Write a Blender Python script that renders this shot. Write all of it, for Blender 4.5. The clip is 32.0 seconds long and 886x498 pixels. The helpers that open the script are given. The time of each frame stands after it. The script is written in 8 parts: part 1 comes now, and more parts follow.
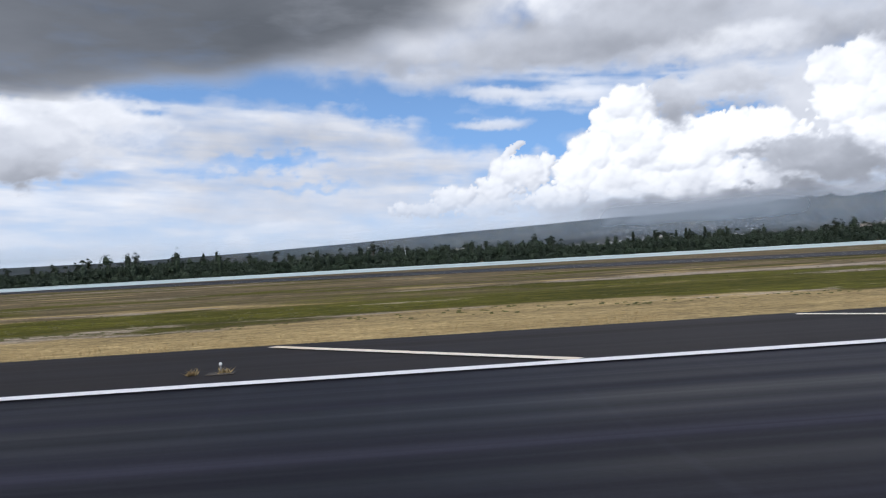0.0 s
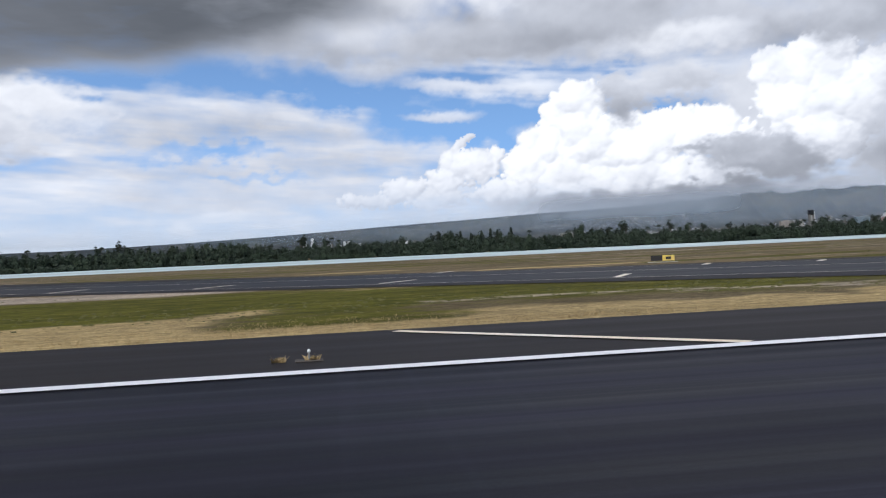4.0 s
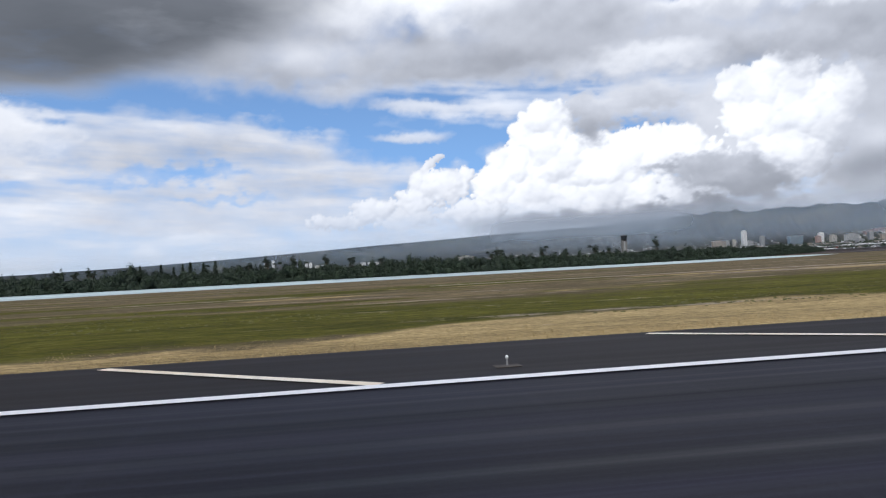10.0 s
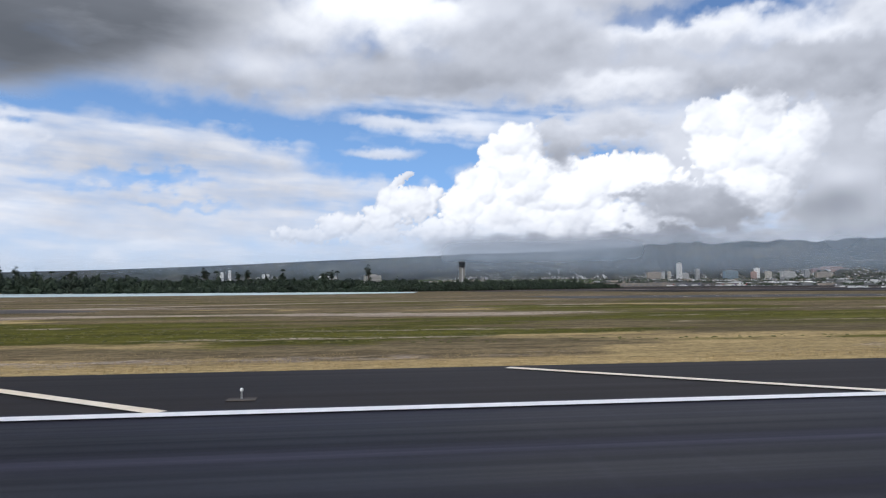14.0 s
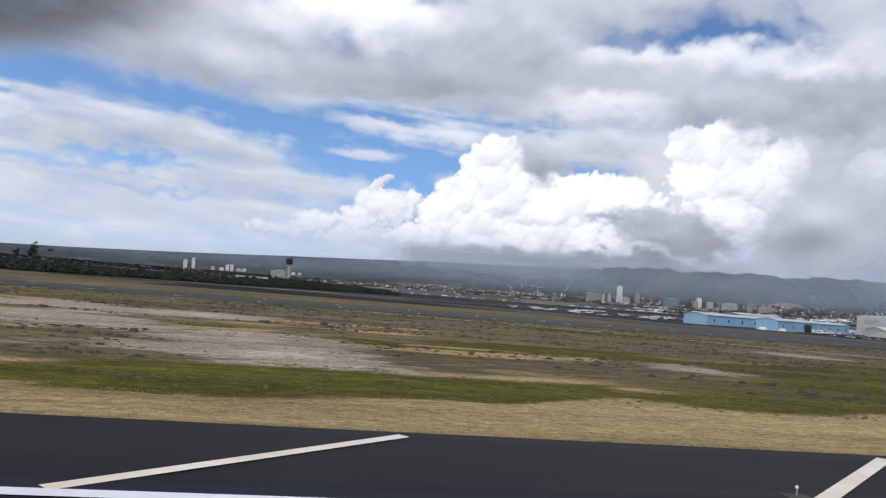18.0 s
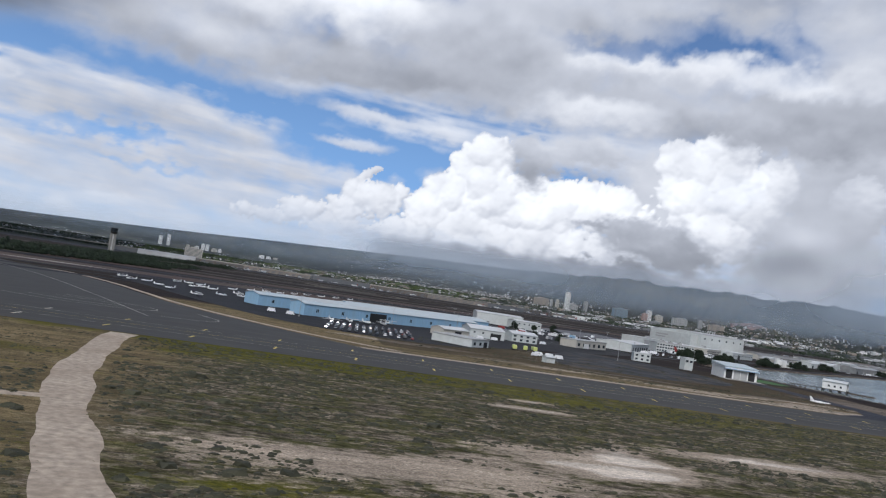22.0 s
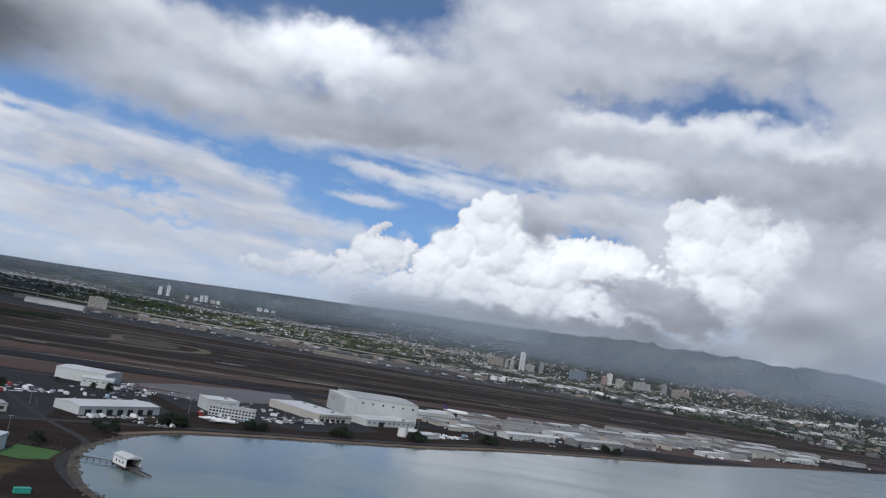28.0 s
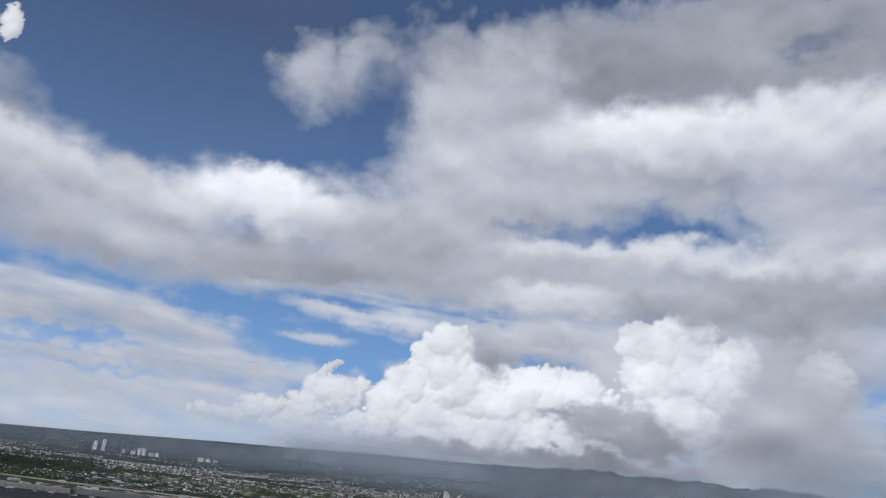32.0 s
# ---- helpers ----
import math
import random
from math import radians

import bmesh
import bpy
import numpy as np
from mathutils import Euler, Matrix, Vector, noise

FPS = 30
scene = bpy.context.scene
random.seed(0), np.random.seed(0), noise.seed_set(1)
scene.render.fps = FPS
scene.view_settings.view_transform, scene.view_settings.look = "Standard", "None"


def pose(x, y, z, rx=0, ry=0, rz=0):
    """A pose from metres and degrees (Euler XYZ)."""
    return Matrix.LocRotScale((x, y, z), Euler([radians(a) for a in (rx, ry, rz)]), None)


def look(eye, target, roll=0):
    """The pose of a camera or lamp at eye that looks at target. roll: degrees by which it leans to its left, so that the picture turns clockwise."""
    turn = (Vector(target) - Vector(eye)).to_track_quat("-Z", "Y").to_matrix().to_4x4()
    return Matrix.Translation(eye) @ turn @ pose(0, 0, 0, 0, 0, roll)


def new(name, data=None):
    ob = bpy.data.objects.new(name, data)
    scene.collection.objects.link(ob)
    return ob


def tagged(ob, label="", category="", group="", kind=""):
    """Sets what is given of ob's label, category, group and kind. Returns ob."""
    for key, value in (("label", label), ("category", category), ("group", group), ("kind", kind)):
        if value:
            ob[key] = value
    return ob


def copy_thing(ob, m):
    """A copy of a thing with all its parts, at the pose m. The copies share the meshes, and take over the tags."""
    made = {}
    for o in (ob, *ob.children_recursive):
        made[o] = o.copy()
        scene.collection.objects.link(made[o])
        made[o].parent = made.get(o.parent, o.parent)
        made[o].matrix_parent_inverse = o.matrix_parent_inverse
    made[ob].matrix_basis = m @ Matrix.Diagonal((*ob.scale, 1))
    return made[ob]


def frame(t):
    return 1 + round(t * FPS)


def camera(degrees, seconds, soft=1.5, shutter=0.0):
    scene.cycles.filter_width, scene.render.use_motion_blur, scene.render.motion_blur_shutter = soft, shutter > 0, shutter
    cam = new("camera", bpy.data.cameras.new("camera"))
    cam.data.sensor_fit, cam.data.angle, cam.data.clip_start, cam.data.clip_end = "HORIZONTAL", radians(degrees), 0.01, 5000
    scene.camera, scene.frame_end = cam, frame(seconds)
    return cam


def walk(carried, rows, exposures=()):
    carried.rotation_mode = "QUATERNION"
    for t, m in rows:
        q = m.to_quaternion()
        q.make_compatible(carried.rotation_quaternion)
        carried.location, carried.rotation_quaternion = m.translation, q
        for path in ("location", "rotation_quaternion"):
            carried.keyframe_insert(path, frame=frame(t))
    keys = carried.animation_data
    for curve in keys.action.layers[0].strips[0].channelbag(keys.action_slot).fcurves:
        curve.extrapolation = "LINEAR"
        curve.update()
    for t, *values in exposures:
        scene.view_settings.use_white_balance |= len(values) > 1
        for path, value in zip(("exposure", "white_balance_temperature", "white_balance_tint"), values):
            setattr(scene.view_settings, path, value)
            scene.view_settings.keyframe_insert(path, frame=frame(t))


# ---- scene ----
# ---- camera: seconds, east, north, height in true metres, yaw, pitch, roll in degrees
S = 0.4  # the whole place is modelled at this share of its true size
CAM_LENS = 59.97
cam = camera(CAM_LENS, 32.0, soft=1.2)
PATH = [
    (0.0, -192.80, -0.31, 4.447, -4.554, 0.786, 3.161),
    (0.5, -165.05, -0.23, 4.442, -5.460, 0.547, 3.005),
    (1.0, -136.82, -0.14, 4.453, -6.166, 0.310, 3.080),
    (1.5, -108.11, -0.07, 4.483, -6.623, 0.253, 3.107),
    (2.0, -78.88, -0.01, 4.517, -6.952, 0.181, 2.795),
    (2.5, -49.13, 0.02, 4.544, -6.947, 0.109, 2.511),
    (3.0, -18.87, 0.04, 4.563, -7.109, 0.015, 2.272),
    (3.5, 11.90, 0.04, 4.574, -7.141, 0.002, 2.498),
    (5.5, 139.85, -0.03, 4.574, -7.316, 0.308, 2.692),
    (6.0, 173.06, -0.07, 4.526, -7.283, 0.421, 2.667),
    (6.5, 206.75, -0.10, 4.475, -7.312, 0.508, 2.729),
    (7.0, 240.95, -0.13, 4.460, -7.373, 0.700, 2.720),
    (7.5, 275.64, -0.13, 4.454, -7.414, 0.900, 2.754),
    (8.0, 310.83, -0.12, 4.484, -7.494, 1.171, 2.828),
    (8.5, 346.54, -0.10, 4.511, -7.520, 1.317, 2.841),
    (9.0, 382.75, -0.08, 4.529, -7.597, 1.310, 2.763),
    (9.5, 419.48, -0.07, 4.538, -7.575, 1.401, 2.942),
    (10.0, 456.73, -0.06, 4.541, -7.635, 1.460, 3.008),
    (10.5, 494.50, -0.05, 4.537, -7.699, 1.578, 3.006),
    (11.0, 532.79, -0.03, 4.532, -7.864, 1.698, 2.912),
    (11.5, 571.58, -0.00, 4.532, -7.981, 1.845, 2.825),
    (12.0, 610.88, 0.05, 4.545, -8.200, 1.912, 2.685),
    (12.5, 650.67, 0.12, 4.580, -8.245, 1.981, 2.480),
    (13.0, 690.92, 0.21, 4.640, -8.425, 2.098, 1.919),
    (13.5, 731.61, 0.31, 4.699, -8.665, 2.351, 1.343),
    (14.0, 772.70, 0.41, 4.743, -8.784, 2.771, 0.299),
    (14.5, 814.16, 0.50, 4.741, -8.961, 2.877, -0.271),
    (16.5, 982.01, 0.89, 5.699, -9.196, 3.521, -3.019),
    (17.0, 1024.37, 1.02, 6.216, -9.158, 3.551, -3.810),
    (17.5, 1066.77, 1.20, 6.949, -9.134, 3.485, -4.091),
    (18.0, 1109.18, 1.43, 7.931, -9.134, 3.346, -4.484),
    (18.5, 1151.59, 1.73, 9.201, -9.135, 3.173, -4.919),
    (19.0, 1194.00, 2.09, 10.798, -9.144, 3.113, -5.644),
    (19.5, 1236.44, 2.51, 12.757, -9.116, 3.133, -6.111),
    (20.0, 1278.91, 2.96, 15.113, -8.998, 3.250, -6.466),
    (20.5, 1321.45, 3.42, 17.895, -8.871, 3.286, -6.870),
    (21.0, 1364.09, 3.87, 21.133, -8.822, 3.308, -7.604),
    (21.5, 1406.84, 4.26, 24.851, -8.728, 3.264, -8.226),
    (22.0, 1449.68, 4.59, 29.064, -8.785, 3.157, -8.777),
    (22.5, 1492.60, 4.83, 33.777, -8.737, 3.042, -9.382),
    (23.0, 1535.55, 4.99, 38.989, -8.610, 3.001, -9.805),
    (23.5, 1578.51, 5.07, 44.691, -8.492, 3.013, -10.276),
    (24.0, 1621.43, 5.08, 50.873, -8.183, 3.090, -10.540),
    (24.5, 1664.30, 5.00, 57.515, -7.975, 3.256, -10.709),
    (25.0, 1707.12, 4.85, 64.594, -7.629, 3.414, -10.940),
    (25.5, 1749.89, 4.62, 72.079, -7.357, 3.671, -10.839),
    (27.5, 1920.76, 2.90, 104.640, -5.619, 5.984, -10.262),
    (28.0, 1963.44, 2.28, 113.311, -5.088, 6.846, -10.235),
    (28.5, 2006.12, 1.59, 122.085, -4.659, 7.862, -10.130),
    (29.0, 2048.80, 0.86, 130.942, -4.361, 9.033, -10.084),
    (29.5, 2091.49, 0.08, 139.873, -4.198, 10.354, -9.999),
    (30.0, 2134.18, -0.74, 148.870, -4.158, 11.825, -9.838),
    (30.5, 2176.89, -1.60, 157.931, -4.277, 13.348, -9.521),
    (31.0, 2219.60, -2.50, 167.053, -4.545, 14.781, -8.920),
    (31.5, 2262.33, -3.42, 176.234, -4.986, 15.989, -8.228),
    (32.0, 2305.07, -4.38, 185.474, -5.624, 16.877, -7.169),
]


def aim(x, y, z, yaw, pitch, roll):
    a, b = radians(yaw), radians(pitch)
    ahead = Vector((-math.sin(a) * math.cos(b), math.cos(a) * math.cos(b), math.sin(b)))
    eye = Vector((x, y, z)) * S
    return look(eye, eye + ahead * 10, -roll)


EXPOSURES = [(0.0, 0.0, 5990, 10), (14.0, 0.0, 5990, 10), (19.0, -0.08, 5990, 10), (24.0, -0.2, 5960, 10), (28.0, -0.28, 5960, 10), (30.0, -0.34, 5960, 10), (32.0, -0.42, 5960, 10)]
walk(cam, [(t, aim(*r)) for t, *r in PATH], EXPOSURES)

# ---- light: a bright, broken overcast with a veiled sun behind the camera
SUN_ELEVATION, SUN_AZIMUTH = 48.0, 200.0
world = bpy.data.worlds.new("world")
scene.world = world
world.use_nodes = True
wn = world.node_tree
wn.nodes.clear()
sky = wn.nodes.new("ShaderNodeTexSky")
sky.sky_type, sky.sun_disc = "NISHITA", False
sky.sun_elevation, sky.sun_rotation = radians(SUN_ELEVATION), radians(SUN_AZIMUTH)
sky.dust_density, sky.air_density = 3.0, 1.0
sky_bg, sky_out = wn.nodes.new("ShaderNodeBackground"), wn.nodes.new("ShaderNodeOutputWorld")
sky_bg.inputs["Strength"].default_value = 0.10
wn.links.new(sky.outputs[0], sky_bg.inputs["Color"])
wn.links.new(sky_bg.outputs[0], sky_out.inputs["Surface"])

sun_data = bpy.data.lights.new("sun", "SUN")
sun_data.energy, sun_data.angle, sun_data.color = 2.2, radians(9), (1.0, 0.95, 0.88)
sun = new("sun", sun_data)
a, e = radians(SUN_AZIMUTH), radians(SUN_ELEVATION)
sun.matrix_world = look((0, 0, 500), Vector((0, 0, 500)) - Vector((math.sin(a) * math.cos(e), math.cos(a) * math.cos(e), math.sin(e))))

# ---- helpers for meshes; all sizes are in true metres and laid down times S


def mesh_of(name, bm):
    bmesh.ops.recalc_face_normals(bm, faces=bm.faces)
    bmesh.ops.scale(bm, vec=(S, S, S), verts=bm.verts)
    me = bpy.data.meshes.new(name)
    bm.to_mesh(me)
    bm.free()
    return me


def part(name, bm, material, parent=None, label=""):
    """One mesh object out of a bmesh in true metres, under a thing or a part."""
    ob = new(name, bm if isinstance(bm, bpy.types.Mesh) else mesh_of(name, bm))
    if material and not ob.data.materials:
        ob.data.materials.append(material)
    if parent:
        ob.parent = parent
    if label:
        ob["label"] = label
    return ob


def thing(name, label, category, x=0, y=0, z=0, turn=0, group="", kind=""):
    ob = new(name)
    ob.matrix_basis = pose(x * S, y * S, z * S, 0, 0, turn)
    return tagged(ob, label, category, group, kind)


def box(bm, x0, y0, z0, x1, y1, z1, bevel=0.0):
    vs = [bm.verts.new((x, y, z)) for z in (z0, z1) for x, y in ((x0, y0), (x1, y0), (x1, y1), (x0, y1))]
    fs = [bm.faces.new([vs[i] for i in f]) for f in ((3, 2, 1, 0), (4, 5, 6, 7), (0, 1, 5, 4), (1, 2, 6, 5), (2, 3, 7, 6), (3, 0, 4, 7))]
    if bevel:
        bmesh.ops.bevel(bm, geom=list({e for f in fs for e in f.edges}), offset=bevel, segments=1, affect="EDGES")
    return bm


def cube(x0, y0, z0, x1, y1, z1, bevel=0.0):
    return box(bmesh.new(), x0, y0, z0, x1, y1, z1, bevel)


def tube(bm, p, q, r0, r1, n=10, caps=True):
    p, q = Vector(p), Vector(q)
    d = (q - p).normalized()
    u = d.orthogonal().normalized()
    v = d.cross(u)
    rings = [[bm.verts.new(c + (u * math.cos(k * math.tau / n) + v * math.sin(k * math.tau / n)) * r) for k in range(n)] for c, r in ((p, r0), (q, r1))]
    for k in range(n):
        bm.faces.new((rings[0][k], rings[0][(k + 1) % n], rings[1][(k + 1) % n], rings[1][k]))
    if caps:
        bm.faces.new(rings[0][::-1])
        bm.faces.new(rings[1])
    return bm


def lathe(bm, rows, n=16, x=0, y=0):
    """A turned body from rows of radius and height."""
    rings = [[bm.verts.new((x + r * math.cos(k * math.tau / n), y + r * math.sin(k * math.tau / n), z)) for k in range(n)] for r, z in rows]
    for lo, hi in zip(rings, rings[1:]):
        for k in range(n):
            bm.faces.new((lo[k], lo[(k + 1) % n], hi[(k + 1) % n], hi[k]))
    bm.faces.new(rings[0][::-1])
    bm.faces.new(rings[-1])
    return bm


def prism(bm, outline, z0, z1):
    """An upright body over an outline of x, y."""
    lo = [bm.verts.new((x, y, z0)) for x, y in outline]
    hi = [bm.verts.new((x, y, z1)) for x, y in outline]
    bm.faces.new(hi)
    bm.faces.new(lo[::-1])
    for k in range(len(lo)):
        j = (k + 1) % len(lo)
        bm.faces.new((lo[k], lo[j], hi[j], hi[k]))
    return bm


def band(bm, pts, width, z, flat=0.0):
    """A strip of paint or paving along a line of x, y."""
    left, right = [], []
    for i, p in enumerate(pts):
        a, b = Vector(pts[max(i - 1, 0)]), Vector(pts[min(i + 1, len(pts) - 1)])
        d = (b - a).normalized()
        n = Vector((-d.y, d.x)) * width / 2
        left.append(bm.verts.new((p[0] + n.x, p[1] + n.y, z)))
        right.append(bm.verts.new((p[0] - n.x, p[1] - n.y, z)))
    for i in range(len(pts) - 1):
        bm.faces.new((right[i], right[i + 1], left[i + 1], left[i]))
    return bm


def smooth_line(pts, n=8):
    """A rounded line through the given points."""
    out = []
    for i in range(len(pts) - 1):
        p0, p1, p2, p3 = (Vector(pts[min(max(k, 0), len(pts) - 1)]) for k in (i - 1, i, i + 1, i + 2))
        for k in range(n):
            t = k / n
            out.append(0.5 * (2 * p1 + (p2 - p0) * t + (2 * p0 - 5 * p1 + 4 * p2 - p3) * t * t + (3 * p1 - p0 - 3 * p2 + p3) * t ** 3))
    return out + [Vector(pts[-1])]


# ---- materials
def nodes_of(name):
    m = bpy.data.materials.new(name)
    m.use_nodes = True
    t = m.node_tree
    return m, t, t.nodes["Principled BSDF"]


def metres(t, stretch=(1, 1, 1)):
    """The place on the thing in true metres."""
    c, mp = t.nodes.new("ShaderNodeTexCoord"), t.nodes.new("ShaderNodeMapping")
    mp.inputs["Scale"].default_value = [k / S for k in stretch]
    t.links.new(c.outputs["Object"], mp.inputs["Vector"])
    return mp.outputs[0]


def noise_node(t, vec, size, detail=4.0, rough=0.55):
    n = t.nodes.new("ShaderNodeTexNoise")
    n.inputs["Scale"].default_value, n.inputs["Detail"].default_value, n.inputs["Roughness"].default_value = 1.0 / size, detail, rough
    t.links.new(vec, n.inputs["Vector"])
    return n.outputs["Fac"]


def ramp(t, fac, stops):
    r = t.nodes.new("ShaderNodeValToRGB")
    while len(r.color_ramp.elements) < len(stops):
        r.color_ramp.elements.new(0.5)
    for el, (pos, c) in zip(r.color_ramp.elements, stops):
        el.position, el.color = pos, (*(c if isinstance(c, tuple) else (c, c, c)), 1)
    t.links.new(fac, r.inputs["Fac"])
    return r.outputs["Color"]


def mix(t, fac, a, b, kind="MIX"):
    m = t.nodes.new("ShaderNodeMix")
    m.data_type, m.blend_type = "RGBA", kind
    for slot, v in ((0, fac), (6, a), (7, b)):
        if isinstance(v, (int, float)):
            m.inputs[slot].default_value = v
        elif isinstance(v, tuple):
            m.inputs[slot].default_value = (*v, 1)
        else:
            t.links.new(v, m.inputs[slot])
    return m.outputs[2]


def math_node(t, op, a, b=0.0, clamp=False):
    m = t.nodes.new("ShaderNodeMath")
    m.operation, m.use_clamp = op, clamp
    for slot, v in ((0, a), (1, b)):
        if isinstance(v, (int, float)):
            m.inputs[slot].default_value = v
        else:
            t.links.new(v, m.inputs[slot])
    return m.outputs[0]


def bumped(t, bsdf, fac, strength, depth):
    b = t.nodes.new("ShaderNodeBump")
    b.inputs["Strength"].default_value, b.inputs["Distance"].default_value = strength, depth * S
    t.links.new(fac, b.inputs["Height"])
    t.links.new(b.outputs[0], bsdf.inputs["Normal"])


def tinted(t, colour, amount):
    """Shifts a colour from piece to piece."""
    o = t.nodes.new("ShaderNodeObjectInfo")
    v = math_node(t, "MULTIPLY_ADD", o.outputs["Random"], amount)
    t.nodes[-1].inputs[2].default_value = 1 - amount / 2
    return mix(t, 1.0, colour, v, "MULTIPLY")


def surface(name, colour, rough=0.7, grain=1.0, amount=0.25, metal=0.0, bump=0.0, wear=None, stretch=(1, 1, 1), vary=0.0):
    """Paint, plaster, metal and the like: a base colour with grain and larger stains."""
    m, t, b = nodes_of(name)
    v = metres(t, stretch)
    fine, wide = noise_node(t, v, grain, 5), noise_node(t, v, grain * 9, 3)
    lo, hi = tuple(c * (1 - amount) for c in colour), tuple(min(1, c * (1 + amount * 0.6)) for c in colour)
    c = ramp(t, fine, [(0.3, lo), (0.7, hi)])
    c = mix(t, ramp(t, wide, [(0.4, 0.0), (0.7, 0.6)]), c, wear or tuple(k * (1 - amount) for k in colour))
    if vary:
        c = tinted(t, c, vary)
    t.links.new(c, b.inputs["Base Color"])
    t.links.new(ramp(t, fine, [(0.2, max(0, rough - 0.1)), (0.8, min(1, rough + 0.1))]), b.inputs["Roughness"])
    b.inputs["Metallic"].default_value = metal
    if bump:
        bumped(t, b, fine, 0.5, bump)
    return m


def asphalt(name, colour, streak, joint=0.0, rough=(0.62, 0.85), gloss=0.12):
    """Paving with tyre marks and washed stripes along the way of travel."""
    m, t, b = nodes_of(name)
    v, along = metres(t), metres(t, (0.006, 1, 1))
    fine, patch, lanes = noise_node(t, v, 0.12, 6, 0.7), noise_node(t, v, 14, 4), noise_node(t, along, 2.6, 4, 0.6)
    c = ramp(t, lanes, [(0.36, tuple(k * (1 - streak) for k in colour)), (0.5, colour), (0.62, tuple(k * (1 + 1.6 * streak) for k in colour))])
    c = mix(t, 0.3, c, ramp(t, patch, [(0.34, tuple(k * 0.5 for k in colour)), (0.66, tuple(k * 1.6 for k in colour))]))
    c = mix(t, 0.25, c, ramp(t, fine, [(0.3, tuple(k * 0.5 for k in colour)), (0.7, tuple(k * 1.7 for k in colour))]))
    if joint:
        thin = noise_node(t, metres(t, (0.004, 1, 1)), 0.55, 3, 0.7)
        c = mix(t, 0.5, c, ramp(t, thin, [(0.36, 0.55), (0.5, 1.0), (0.66, 1.7)]), "MULTIPLY")
        smear = noise_node(t, metres(t, (0.03, 1, 1)), 7, 4, 0.6)
        c = mix(t, 0.6, c, ramp(t, smear, [(0.36, 0.45), (0.5, 1.0), (0.66, 1.8)]), "MULTIPLY")
        broad = noise_node(t, metres(t, (0.012, 1, 1)), 5, 3, 0.5)
        c = mix(t, 0.55, c, ramp(t, broad, [(0.38, 0.62), (0.5, 1.0), (0.62, 1.45)]), "MULTIPLY")
        far = metres(t, (1, 0.015, 1))
        c = mix(t, ramp(t, noise_node(t, far, 1.2, 2), [(0.62, 0.0), (0.68, joint)]), c, tuple(k * 2.2 for k in colour))
    t.links.new(c, b.inputs["Base Color"])
    t.links.new(ramp(t, lanes, [(0.3, rough[0]), (0.7, rough[1])]), b.inputs["Roughness"])
    b.inputs["Specular IOR Level"].default_value = gloss
    bumped(t, b, fine, 0.4, 0.01)
    return m


def water_stuff(name, colour, wave, chop=0.2, rough=(0.03, 0.14), ior=1.33):
    m, t, b = nodes_of(name)
    v = metres(t, (1, 0.6, 1))
    swell, ripple, drift = noise_node(t, v, wave, 5, 0.6), noise_node(t, v, wave * 0.2, 3), noise_node(t, metres(t, (0.25, 1, 1)), 90, 4)
    t.links.new(ramp(t, drift, [(0.35, colour), (0.65, tuple(k * 1.5 for k in colour))]), b.inputs["Base Color"])
    t.links.new(ramp(t, drift, [(0.4, rough[0]), (0.62, rough[1])]), b.inputs["Roughness"])
    b.inputs["IOR"].default_value = ior
    bumped(t, b, math_node(t, "ADD", swell, math_node(t, "MULTIPLY", ripple, 0.4)), chop, 0.2)
    return m


def foliage(name, dark, light, size, vary=0.65):
    m, t, b = nodes_of(name)
    v = metres(t)
    g = t.nodes.new("ShaderNodeNewGeometry")
    c = ramp(t, noise_node(t, v, size, 5, 0.7), [(0.3, dark), (0.7, light)])
    c = mix(t, 1.0, c, ramp(t, g.outputs["Random Per Island"], [(0.0, 1 - 0.55 * vary), (1.0, 1 + 0.5 * vary)]), "MULTIPLY")
    t.links.new(c, b.inputs["Base Color"])
    b.inputs["Roughness"].default_value = 0.75
    return m


M_RUNWAY = asphalt("grooved_asphalt", (0.0148, 0.0147, 0.0208), 0.75, 0.2, (0.38, 0.72), 0.06)
M_SHOULDER = asphalt("shoulder_asphalt", (0.0215, 0.0185, 0.018), 0.35, 0, (0.6, 0.8), 0.15)
M_EXIT = asphalt("exit_asphalt", (0.0245, 0.0245, 0.029), 0.45, 0.0, (0.5, 0.7), 0.1)
M_TAXIWAY = asphalt("taxiway_asphalt", (0.044, 0.042, 0.038), 0.4, 0.0, (0.62, 0.85), 0.3)
M_APRON = asphalt("apron_asphalt", (0.0225, 0.0225, 0.0245), 0.15)
M_WHITE_LINE = surface("white_road_paint", (0.86, 0.86, 0.86), 0.6, 0.5, 0.08, wear=(0.74, 0.74, 0.74))
M_STRIPE = surface("worn_cream_paint", (0.86, 0.79, 0.66), 0.65, 0.7, 0.12, wear=(0.72, 0.55, 0.33))
M_YELLOW = surface("yellow_road_paint", (0.74, 0.56, 0.10), 0.65, 0.6, 0.25, wear=(0.5, 0.38, 0.18))
M_CREAM_LINE = surface("faded_line_paint", (0.45, 0.43, 0.38), 0.7, 0.8, 0.25)
M_WALL = surface("white_cladding", (0.54, 0.57, 0.56), 0.65, 3.0, 0.12, wear=(0.46, 0.47, 0.45))
M_WHITE = surface("white_painted_wall", (0.74, 0.75, 0.74), 0.6, 2.0, 0.1, wear=(0.6, 0.6, 0.57))
M_CREAM = surface("cream_wall", (0.47, 0.45, 0.4), 0.7, 2.0, 0.12)
